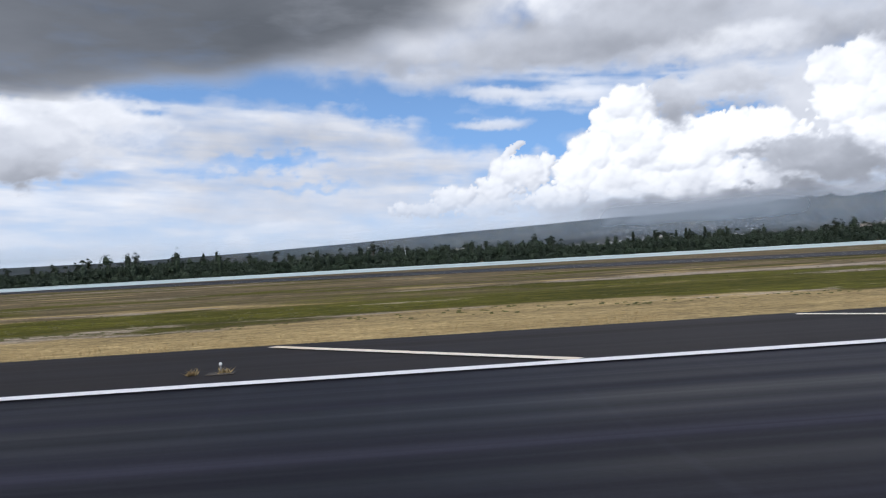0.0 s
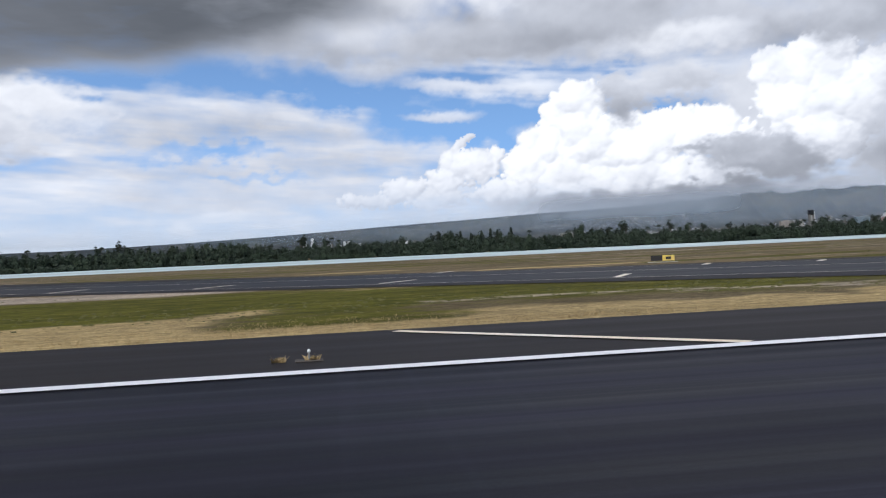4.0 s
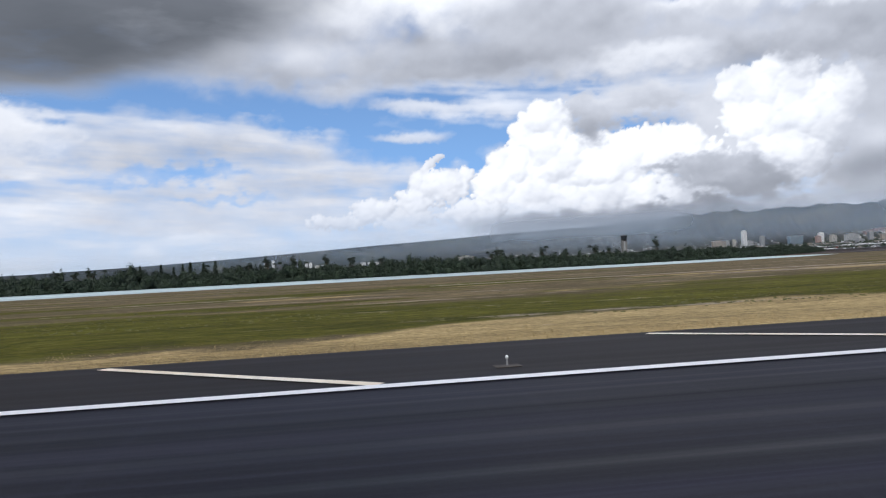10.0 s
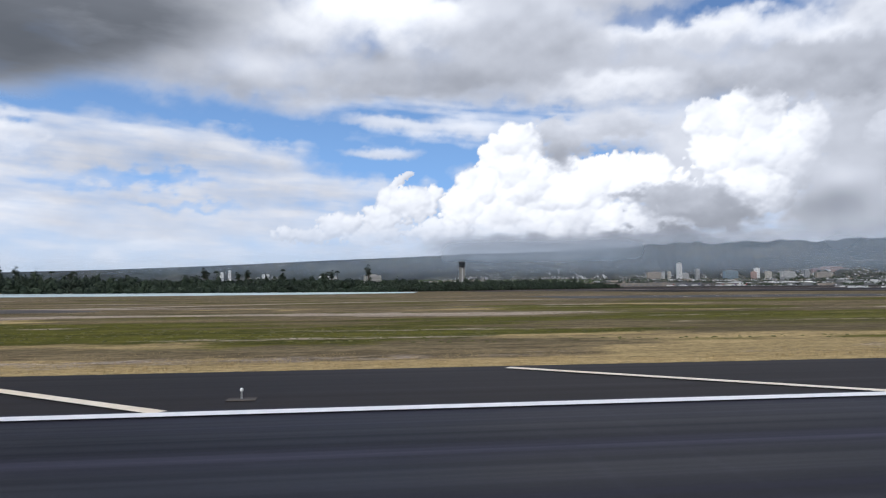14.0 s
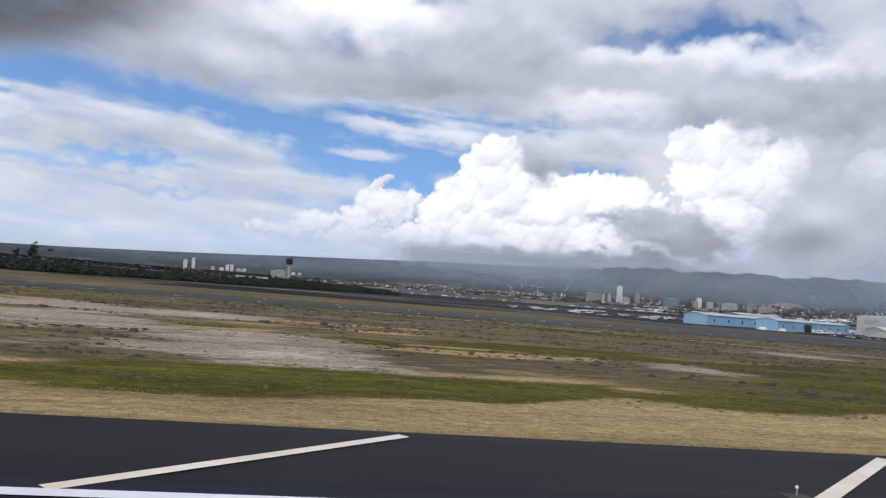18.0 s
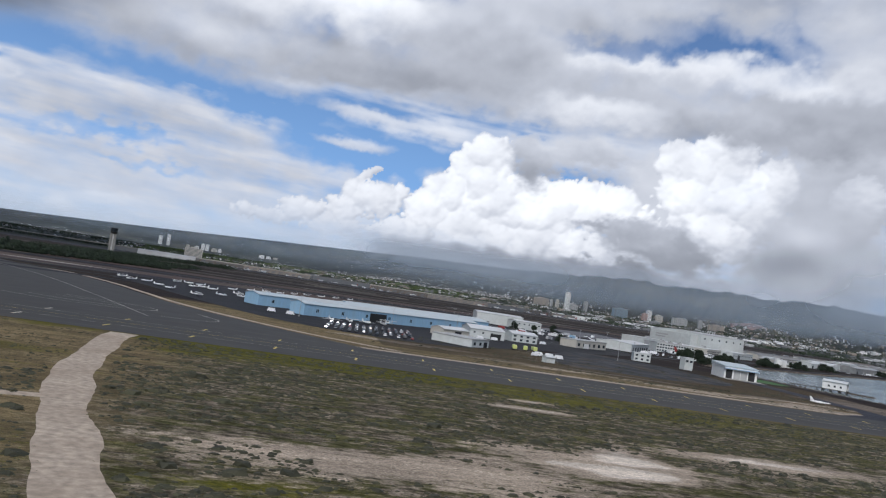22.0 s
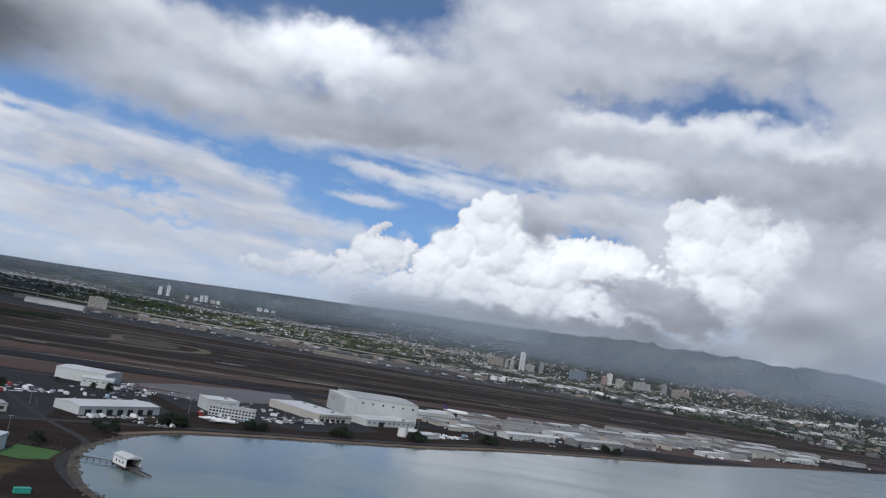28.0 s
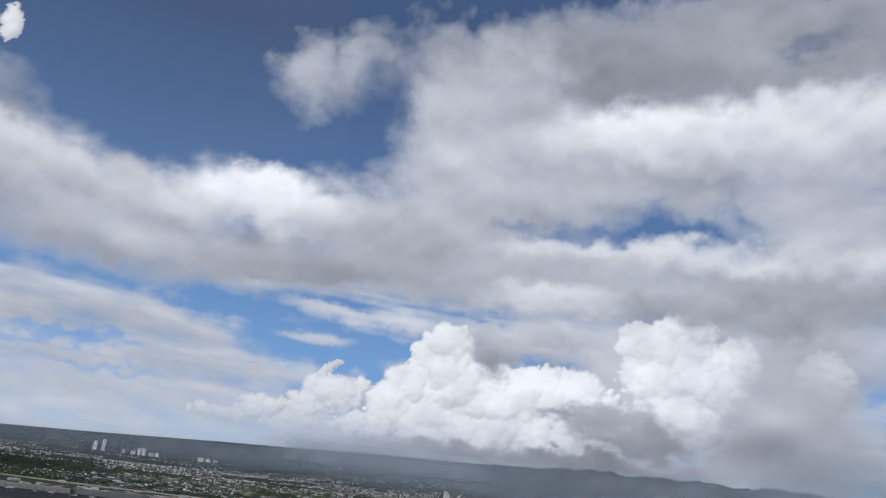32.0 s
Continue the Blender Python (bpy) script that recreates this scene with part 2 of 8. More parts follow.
M_ROOF_WHITE = surface("white_metal_roof", (0.58, 0.6, 0.6), 0.5, 3.0, 0.12, wear=(0.46, 0.45, 0.43), stretch=(1, 0.2, 1))
M_ROOF_GREY = surface("grey_metal_roof", (0.4, 0.41, 0.41), 0.5, 3.0, 0.2, wear=(0.3, 0.28, 0.26))
M_BLUE = surface("pale_blue_cladding", (0.27, 0.45, 0.62), 0.5, 2.5, 0.12, wear=(0.3, 0.42, 0.52), stretch=(3, 3, 0.3))
M_BLUE_ROOF = surface("weathered_blue_roof", (0.46, 0.53, 0.56), 0.5, 4.0, 0.15, wear=(0.5, 0.5, 0.47))
# near black: truly dark parts, and slabs painted as the shade inside openings
M_DARK = surface("dark_paint_and_opening_shade", (0.02, 0.021, 0.023), 0.6, 1.0, 0.2)
M_GLASS = surface("tinted_window_glass", (0.035, 0.045, 0.055), 0.12, 2.0, 0.2)
M_RED = surface("red_painted_panel", (0.52, 0.1, 0.13), 0.55, 1.0, 0.15, wear=(0.55, 0.2, 0.2))
M_BLACK = surface("black_sign_paint", (0.012, 0.012, 0.013), 0.5, 0.4, 0.2)
M_STEEL = surface("galvanised_steel", (0.42, 0.42, 0.42), 0.4, 0.3, 0.2, metal=0.7)
M_CONCRETE = surface("weathered_concrete", (0.4, 0.38, 0.34), 0.85, 0.7, 0.25, bump=0.02)
M_ROCK = surface("dark_lava_rock", (0.06, 0.052, 0.045), 0.9, 1.2, 0.45, bump=0.3, wear=(0.13, 0.11, 0.09))
M_SAND_ROAD = surface("crushed_coral_track", (0.43, 0.355, 0.275), 0.9, 1.5, 0.42, bump=0.05, wear=(0.24, 0.185, 0.13))
M_LAWN = surface("mown_lawn", (0.05, 0.13, 0.025), 0.85, 1.5, 0.3)
M_ROAD = asphalt("road_asphalt", (0.036, 0.036, 0.038), 0.2)
M_LAGOON = water_stuff("lagoon_water", (0.40, 0.475, 0.475), 6, 0.2, (0.5, 0.7))
M_BAY = water_stuff("bay_water", (0.088, 0.122, 0.122), 4, 0.4, (0.08, 0.2), 1.42)
# window glass paled for far buildings: distance haze put into the colour
M_FAR_GLASS = surface("glass_with_distance_haze", (0.14, 0.155, 0.17), 0.3, 8.0, 0.2)
M_LEAF = foliage("woodland_leaves", (0.008, 0.0165, 0.009), (0.021, 0.038, 0.0155), 14, 0.15)
M_SHRUB = foliage("shrub_leaves", (0.02, 0.022, 0.01), (0.05, 0.048, 0.022), 2)
M_BARK = surface("grey_bark", (0.11, 0.09, 0.07), 0.9, 0.3, 0.3)
M_DRY_GRASS = foliage("dry_grass_blades", (0.26, 0.19, 0.088), (0.41, 0.31, 0.15), 3, 0.25)
M_GREEN_GRASS = foliage("green_grass_blades", (0.05, 0.05, 0.008), (0.105, 0.098, 0.02), 3, 0.25)


def hill_stuff():
    """Wooded slopes with dry grass and bare earth, seen from afar; haze and cloud shade tint the colours."""
    m, t, b = nodes_of("hazed_hill_cover")
    v = metres(t)
    wide, mid, fine = noise_node(t, v, 900, 4, 0.55), noise_node(t, v, 260, 3, 0.55), noise_node(t, metres(t, (1, 0.4, 1)), 150, 2, 0.5)
    # bluish and darkened greens: distance haze and cloud shade put into the colour
    c = ramp(t, mid, [(0.32, (0.007, 0.0125, 0.0125)), (0.5, (0.015, 0.0225, 0.021)), (0.68, (0.034, 0.04, 0.033))])
    c = mix(t, ramp(t, wide, [(0.48, 0.0), (0.62, 0.65)]), c, ramp(t, mid, [(0.35, (0.034, 0.034, 0.026)), (0.65, (0.08, 0.076, 0.052))]))
    band = noise_node(t, metres(t, (0.35, 1, 1)), 420, 3, 0.55)
    c = mix(t, 0.75, c, ramp(t, band, [(0.4, 0.45), (0.5, 0.95), (0.6, 1.6)]), "MULTIPLY")
    c = mix(t, 0.3, c, ramp(t, fine, [(0.35, 0.5), (0.5, 1.0), (0.65, 1.5)]), "MULTIPLY")
    t.links.new(c, b.inputs["Base Color"])
    b.inputs["Roughness"].default_value = 0.95
    return m


M_HILL = hill_stuff()

# ---- the clouded sky, a far backdrop round the northern half of the view
SKY_EAST = 1000.0
SKY_UPPER = [
    (25.8, 30.6, 18.63, 3.4, 0.64, 0.57, 1), (37.7, 29.2, 9.67, 3.38, 0.66, 0.62, 0.95), (28.6, 23.2, 17.44, 2.53, 0.78, 0.72, 1), (28.9, 26, 15.96, 1.77, 1.1, 0.9, 1),
    (37.7, 24.8, 6.51, 2.53, 1, 0.8, 1), (12.8, 25, 5.12, 4.64, 0.9, 0.78, 1), (13.6, 18.6, 5.34, 3.59, 0.82, 0.72, 0.9),
]
SKY_UPPER_B = [
    (15.9, 28.8, 5.3, 3.38, 0.84, 0.74, 1), (18.5, 20.7, 7.22, 2.11, 0.78, 0.72, 0.9), (25, 17.5, 9.29, 1.18, 0.96, 0.82, 1), (37.1, 16.6, 7.48, 1.77, 1.02, 0.82, 1),
    (17, 15.2, 11.37, 1.9, 0.76, 0.7, 1), (34.8, 14.6, 10.03, 1.9, 0.68, 0.56, 1), (29.1, 14.6, 6.98, 1.69, 0.8, 0.66, 0.9), (20.5, 14.2, 4.35, 1.18, 0.98, 0.8, 0.9),
    (-1.1, 27.3, 2.61, 2.11, 0.98, 0.85, 0.55), (1.2, 28.3, 3.35, 2.95, 0.86, 0.78, 0.35), (-22.4, 22.7, 4.12, 2.53, 0.55, 0.45, 0.5), (4.9, 28.9, 3.37, 2.53, 0.8, 0.72, 0.3),
    (39.1, 19.9, 5.38, 2.53, 0.8, 0.74, 0.8), (38, 11.5, 5, 2.6, 0.82, 0.72, 1),
]
SKY_GAP = [
    (22.1, 19.1, 5.2, 0.85, 0.6), (26.4, 20.6, 4.06, 0.68, 0.35), (31.7, 22.2, 5.92, 0.68, 0.35), (16.9, 19.5, 2.01, 0.51, 0.5),
    (-8, 25, 9.78, 4.01, 1), (5.9, 26.6, 3.07, 4.64, 0.75), (-15, 24.2, 5.55, 2.53, 0.8), (-19, 13.5, 3.91, 0.63, 0.7),
    (-14.3, 13.4, 4.34, 0.76, 0.8), (-7.9, 12.8, 6.49, 0.84, 0.9), (-2.8, 12.3, 5.18, 1.01, 0.95), (25, 12.6, 1.3, 0.76, 0.35),
    (39.1, 30.3, 2.93, 0.68, 0.6),
]
SKY_BANDS = [
    (-14.9, 10.5, 5.15, 1.27, 0.92, 0.78, 0.95), (-10.5, 9.6, 6.42, 1.18, 0.9, 0.76, 0.95), (-4.3, 9.4, 5.13, 0.84, 0.94, 0.82, 0.9), (-18.5, 8.6, 3.41, 1.27, 0.86, 0.74, 0.9),
    (-12.8, 6.5, 9.34, 0.84, 0.86, 0.76, 0.9), (-3.9, 7.4, 6.81, 1.18, 0.9, 0.8, 0.9), (-8.5, 4.5, 8.04, 1.18, 0.86, 0.78, 0.85), (-16.3, 4.3, 4.23, 0.76, 0.84, 0.76, 0.8),
]
SKY_GAP_LOW = [
    (-15.7, 7.5, 5.53, 0.59, 0.6), (-11.9, 7.6, 3.83, 0.51, 0.6), (-10.7, 5.8, 3.82, 0.38, 0.7), (3.2, 9.7, 5.99, 1.77, 1),
    (9.1, 8.8, 3.2, 1.77, 1), (-1.1, 11.9, 5.17, 0.84, 0.9), (5.9, 8.9, 2.56, 1.27, 0.9),
]
SKY_WISPS = [
    (-1.9, 13.2, 2.17, 0.76, 0.84, 0.78, 0.6), (2.3, 12.4, 1.73, 0.42, 0.92, 0.86, 0.7), (4.9, 12.1, 2.59, 0.46, 0.96, 0.9, 0.85), (9.7, 11.8, 1.94, 0.59, 0.98, 0.9, 0.75),
    (3.2, 10, 2.36, 0.34, 0.97, 0.9, 0.85), (9.8, 8.6, 1.37, 0.59, 0.9, 0.84, 0.45), (-13.1, 3.1, 1.9, 0.25, 1, 0.95, 0.7), (-15.9, 2, 1.06, 0.38, 1.08, 1, 0.9), (25, 9.2, 1.7, 3.4, 0.86, 0.78, 1.5), (25.2, 6.4, 1.8, 1.6, 0.86, 0.78, 1.5),
]
SKY_HEAP = [
    (13.2, 10.4, 2.14, 1.52, 1.05), (14.2, 11.1, 1.2, 0.93, 1.05), (12, 9.5, 1.63, 1.43, 1.05), (10.7, 7.4, 1.91, 1.69, 1.05),
    (13.6, 7.7, 3.19, 2.11, 1.06), (17, 7.4, 3.62, 2.11, 1.06), (20.4, 7.9, 3.41, 1.77, 1.06), (23.1, 7.7, 2.77, 1.6, 1.06),
    (25.1, 7.2, 1.19, 0.76, 1.04), (12.3, 4.8, 4.23, 1.52, 1.02), (16.9, 4.8, 5.08, 1.52, 1.03), (21.1, 4.6, 3.81, 1.35, 1.02),
    (9.3, 5.7, 1.91, 1.69, 1.04),
]
SKY_HEAP_WEST = [
    (5.4, 6.1, 1.78, 1.35, 1), (7, 6.9, 0.94, 0.55, 1.02), (3.8, 6.6, 0.9, 0.85, 1), (4, 7.4, 0.36, 0.36, 0.98),
    (4.4, 7.8, 0.4, 0.3, 0.97), (4.8, 8.15, 0.42, 0.22, 0.96), (5.2, 8.4, 0.36, 0.16, 0.95), (3, 5.1, 1.69, 0.93, 0.98),
    (0.1, 4.6, 1.9, 0.84, 0.96), (-4.1, 3.9, 0.93, 0.55, 1), (-2.2, 3.7, 2.11, 0.59, 0.93), (2.7, 3.8, 3.38, 0.76, 0.95),
    (7.7, 4.1, 2.54, 1.01, 0.98),
]
SKY_HEAP_EAST = [
    (29.6, 11.7, 2.5, 1.77, 1.06), (31.4, 12.7, 0.95, 0.76, 1.06), (27.4, 11.3, 2.07, 1.43, 1.04), (28.7, 9.4, 3.34, 1.6, 1.06),
    (31.2, 9.8, 2.48, 1.9, 1.06), (28.8, 7.4, 2.13, 1.27, 1.04), (30.7, 6.9, 2.04, 1.9, 1.02), (33.4, 10.3, 1.54, 2.03, 0.98),
    (32.5, 8.3, 1.62, 1.69, 1), (27, 12.2, 1.55, 0.93, 0.99), (38.6, 9.5, 1.71, 1.9, 0.9),
]
SKY_RAGS = [
    (15.8, 11.5, 1.51, 0.93, 0.74, 0.68, 0.95), (16.8, 10.2, 1.37, 1.69, 0.72, 0.66, 0.95), (20.4, 11.5, 3.88, 1.52, 0.82, 0.72, 0.95), (23.8, 6.5, 2.4, 0.7, 0.76, 0.68, 0.9),
    (26, 5.7, 3, 1.3, 0.71, 0.6, 0.95), (21.4, 6.6, 1.1, 0.38, 0.7, 0.62, 0.9), (28.3, 5, 2.54, 1.1, 0.66, 0.58, 0.9), (34.9, 14.2, 5.22, 1.9, 0.74, 0.64, 1),
    (37, 6.6, 3.82, 3.59, 0.74, 0.66, 0.95), (34.6, 5.4, 2.54, 2.95, 0.74, 0.66, 0.8), (14.6, 2.4, 13.51, 0.68, 0.76, 0.68, 0.9), (26.7, 3.2, 6.76, 0.84, 0.7, 0.62, 0.9), (17, 3.15, 9, 0.75, 0.62, 0.52, 1), (24, 3.4, 5, 0.7, 0.6, 0.5, 1),
]
BANK = [
    (-14.6, 19.2, 6.7, 2.95, 1.04, 0.8, 1), (-17.5, 20, 3.59, 2.11, 1, 0.85, 1), (-6.4, 18.2, 5.77, 2.53, 0.94, 0.76, 1), (7.8, 19.3, 5.81, 2.53, 0.95, 0.78, 1),
    (5.7, 15.8, 11.4, 1.69, 0.74, 0.68, 1), (-7, 15.2, 10.06, 1.9, 0.82, 0.72, 0.95), (1.1, 19.8, 5.61, 2.19, 1.2, 0.92, 1), (2.2, 21.1, 2.71, 1.18, 1.2, 1.05, 1),
    (14.1, 18.8, 4.9, 3.38, 0.88, 0.72, 1),
]
SKY_HEAP_FAR_WEST = [
    (-28.4, 10.1, 2.6, 1.5, 1.02), (-29.8, 9.3, 2.4, 1.8, 1.0), (-27.1, 9.0, 1.7, 1.2, 0.97), (-30.2, 10.6, 1.9, 0.8, 1.02),
    (-21.8, 27.1, 0.7, 1.3, 1.08), (23.9, 3.9, 1.69, 0.76, 1.02),
]
SKY_RAGS_WEST = [
    (-26.5, 11, 3.6, 1.3, 0.98, 0.82, 0.9), (-23.2, 10.2, 3, 1.1, 0.96, 0.84, 0.75), (-29, 8.6, 4.4, 1.4, 0.8, 0.7, 0.9), (-24.6, 8.9, 3.2, 0.7, 0.86, 0.76, 0.6),
    (-29.1, 6.9, 3.0, 0.8, 0.68, 0.6, 0.9), (-27.8, 7.7, 2.1, 0.6, 0.74, 0.66, 0.6),
]
lattice = np.random.RandomState(7).rand(256, 256)


def value_noise(u, v):
    i, j = np.floor(u).astype(int), np.floor(v).astype(int)
    f, g = u - i, v - j
    f, g = f * f * (3 - 2 * f), g * g * (3 - 2 * g)
    at = lambda p, q: lattice[p % 256, q % 256]
    return (at(i, j) * (1 - f) + at(i + 1, j) * f) * (1 - g) + (at(i, j + 1) * (1 - f) + at(i + 1, j + 1) * f) * g


def fbm(u, v, octaves=5, gain=0.5):
    total, amp, out = 0.0, 1.0, 0.0
    for k in range(octaves):
        out = out + amp * value_noise(u * 2 ** k + 17.3 * k, v * 2 ** k + 9.1 * k)
        total, amp = total + amp, amp * gain
    return out / total


def billow(u, v, octaves=5, gain=0.5):
    """Noise of round bulges with sharp creases between them."""
    total, amp, out = 0.0, 1.0, 0.0
    for k in range(octaves):
        w = 0.7 * k
        p, q = u * math.cos(w) - v * math.sin(w), u * math.sin(w) + v * math.cos(w)
        out = out + amp * np.abs(2 * value_noise(p * 2 ** k + 31.7 * k, q * 2 ** k + 5.3 * k) - 1)
        total, amp = total + amp, amp * gain
    return out / total


def smoothstep(lo, hi, x):
    t = np.clip((x - lo) / (hi - lo), 0, 1)
    return t * t * (3 - 2 * t)


class Clouds:
    """Cover and brightness of the cloud over a grid of directions in degrees."""

    def __init__(self, az, el):
        self.a, self.e = az, el
        self.az, self.el = np.meshgrid(az, el, indexing="ij")
        self.cover, self.shade = np.zeros_like(self.az), np.full_like(self.az, 0.8)
        A, E = self.az, self.el
        self.slow = 2.4 * (fbm(A * 0.2, E * 0.3, 3, 0.5) - 0.5), 1.5 * (fbm(A * 0.2 + 90, E * 0.3 + 31, 3, 0.5) - 0.5)
        self.rag = fbm(A * 0.75 + 40, E * 1.1, 5, 0.55) - 0.5, fbm(A * 0.75 + 11, E * 1.1 + 70, 5, 0.55) - 0.5
        self.bulge = billow(A * 0.26 + 7, E * 0.4 + 3, 5, 0.48) - 0.36
        self.light = fbm(A * 0.15 + 7, E * 0.27 + 3, 4, 0.42) - fbm(A * 0.15 + 7.06, E * 0.27 + 3.3, 4, 0.42)

    def masses(self, rows, soft=0.5, rag=2.0, slow=0.7, relief=0.3):
        """Soft bodies of cloud: a lit top, a grey base, bulging surface."""
        u, v = self.az + slow * self.slow[0] + rag * self.rag[0], self.el + slow * self.slow[1] + 0.8 * rag * self.rag[1]
        for a, e, ra, re, top, base, w in rows:
            d = np.sqrt(((u - a) / ra) ** 2 + ((v - e) / re) ** 2) - 0.5 * self.bulge
            g = w * smoothstep(1 + soft, 1 - soft, d)
            tone = base + (top - base) * smoothstep(-0.8, 0.75, (v - e) / re) + relief * self.light
            self.cover, self.shade = self.cover + (1 - self.cover) * g, self.shade * (1 - g) + tone * g

    def gaps(self, rows, rag=2.4):
        u, v = self.az + 0.5 * self.slow[0] + rag * self.rag[0], self.el + 0.5 * self.slow[1] + 0.8 * rag * self.rag[1]
        for a, e, ra, re, w in rows:
            d = np.sqrt(((u - a) / ra) ** 2 + ((v - e) / re) ** 2)
            self.cover = self.cover * (1 - 0.95 * w * smoothstep(1.6, 0.3, d))

    def heaps(self, rows, seed, base=3.0, dense=1.0):
        """Cauliflower heads: round puffs of many sizes over each other, lit from above."""
        dice = random.Random(seed)
        high, body, tone = np.full_like(self.az, -1.0), np.zeros_like(self.az), np.full_like(self.az, 0.9)
        wob_u, wob_v = fbm(self.az * 1.7 + 5, self.el * 1.9, 6, 0.62) - 0.5, fbm(self.az * 1.7 + 51, self.el * 1.9 + 7, 6, 0.62) - 0.5
        for a, e, ra, re, b in rows:
            small = min(ra, re)
            for count, share, spread in ((5 + int(3 * max(ra, re) / small), 0.6, 0.5), (16 + int(7 * ra * re), 0.34, 0.82), (20 + int(12 * ra * re), 0.17, 0.96), (24 + int(18 * ra * re), 0.085, 1.04)):
                for k in range(count):
                    turn, out_ = dice.uniform(0, math.tau), spread * math.sqrt(dice.random())
                    size = max(0.07, min(small, 1.8) * share * dice.uniform(0.7, 1.3))
                    ca, ce = a + ra * out_ * math.cos(turn), e + re * out_ * math.sin(turn)
                    i0, i1 = np.searchsorted(self.a, (ca - size * 1.5, ca + size * 1.5))
                    j0, j1 = np.searchsorted(self.e, (ce - size * 1.5, ce + size * 1.5))
                    w = np.s_[i0:i1, j0:j1]
                    d2 = ((self.az[w] - ca + 0.75 * wob_u[w] * min(1, size * 2.2)) / size) ** 2 + ((self.el[w] - ce + 0.75 * wob_v[w] * min(1, size * 2.2)) / size) ** 2
                    z = small * 0.9 * math.sqrt(max(0, 1 - (out_ * 0.9) ** 2)) + size * np.sqrt(np.maximum(0, 1 - d2))
                    g = smoothstep(1.45, 0.5, d2)
                    body[w] = np.maximum(body[w], g)
                    front = (z > high[w]) & (d2 < 1)
                    high[w] = np.where(front, z, high[w])
                    tone[w] = np.where(front, b, tone[w])
        high = np.maximum(high, 0)
        for _ in range(5):
            high[1:-1, 1:-1] = 0.5 * high[1:-1, 1:-1] + 0.125 * (high[2:, 1:-1] + high[:-2, 1:-1] + high[1:-1, 2:] + high[1:-1, :-2])
            tone[1:-1, 1:-1] = 0.4 * tone[1:-1, 1:-1] + 0.15 * (tone[2:, 1:-1] + tone[:-2, 1:-1] + tone[1:-1, 2:] + tone[1:-1, :-2])
        gu, gv = np.gradient(high, self.a, self.e)
        n = np.sqrt(gu * gu + gv * gv + 1.2)
        lit = (-0.28 * -gu + 0.62 * -gv + 0.8) / n
        tone = tone - 0.14 + 0.17 * lit + 0.3 * (fbm(self.az * 0.4, self.el * 0.6 + 50, 5, 0.55) - 0.5) - 0.12 * smoothstep(base + 2.6, base, self.el)
        body = dense * body * smoothstep(base - 1.3, base + 1.7, self.el + 2.4 * self.rag[1] + 1.6 * self.bulge)
        self.cover = self.cover + (1 - self.cover) * body
        self.shade = self.shade * (1 - body) + tone * body


def cloud_colour(t, lit):
    stops_ = [(0.2, (0.13, 0.138, 0.153)), (0.36, (0.245, 0.253, 0.276)), (0.5, (0.405, 0.412, 0.445)), (0.64, (0.68, 0.684, 0.72)), (0.78, (0.985, 0.97, 0.97)), (0.9, (1.25, 1.235, 1.22))]
    return ramp(t, math_node(t, "MULTIPLY", lit, 0.8), stops_)


def grid_mesh(name, co, fields):
    """A sheet of quads over a grid of points, with named values at its corners."""
    n, m = co.shape[:2]
    k = (np.arange(n - 1)[:, None] * m + np.arange(m - 1)[None]).ravel()
    quads = np.stack([k, k + 1, k + m + 1, k + m], 1)
    me = bpy.data.meshes.new(name)
    me.vertices.add(n * m), me.loops.add(quads.size), me.polygons.add(len(quads))
    me.vertices.foreach_set("co", co.astype(np.float32).ravel())
    me.loops.foreach_set("vertex_index", quads.astype(np.int32).ravel())
    me.polygons.foreach_set("loop_start", np.arange(0, quads.size, 4, dtype=np.int32))
    me.update()
    for field, values in fields:
        me.attributes.new(field, "FLOAT", "POINT").data.foreach_set("value", values.astype(np.float32).ravel())
    return me


def shell(az, el, r):
    a, e = np.radians(az), np.radians(el)
    return np.stack([SKY_EAST + r * np.sin(a) * np.cos(e), r * np.cos(a) * np.cos(e), r * np.sin(e)], -1) * S


def value_of(t, name):
    n_ = t.nodes.new("ShaderNodeAttribute")
    n_.attribute_name = name
    return n_.outputs["Fac"]


def fluffed(t, size, amount, detail=6):
    """Fine uneven cloud stuff round zero."""
    return math_node(t, "MULTIPLY", math_node(t, "SUBTRACT", noise_node(t, metres(t), size, detail, 0.55), 0.5), amount)


def veil_shader(name, size):
    """Cloud that lets through what lies behind it where it is thin."""
    m_, t, b = nodes_of(name)
    t.nodes.remove(b)
    lit = math_node(t, "ADD", value_of(t, "shade"), fluffed(t, size, 0.08))
    thick = math_node(t, "ADD", value_of(t, "cover"), math_node(t, "MULTIPLY", fluffed(t, size * 1.6, 0.6), value_of(t, "cover")), True)
    glow, clear, both = t.nodes.new("ShaderNodeEmission"), t.nodes.new("ShaderNodeBsdfTransparent"), t.nodes.new("ShaderNodeMixShader")
    t.links.new(cloud_colour(t, lit), glow.inputs["Color"])
    t.links.new(thick, both.inputs[0])
    t.links.new(clear.outputs[0], both.inputs[1])
    t.links.new(glow.outputs[0], both.inputs[2])
    t.links.new(both.outputs[0], t.nodes["Material Output"].inputs["Surface"])
    return m_


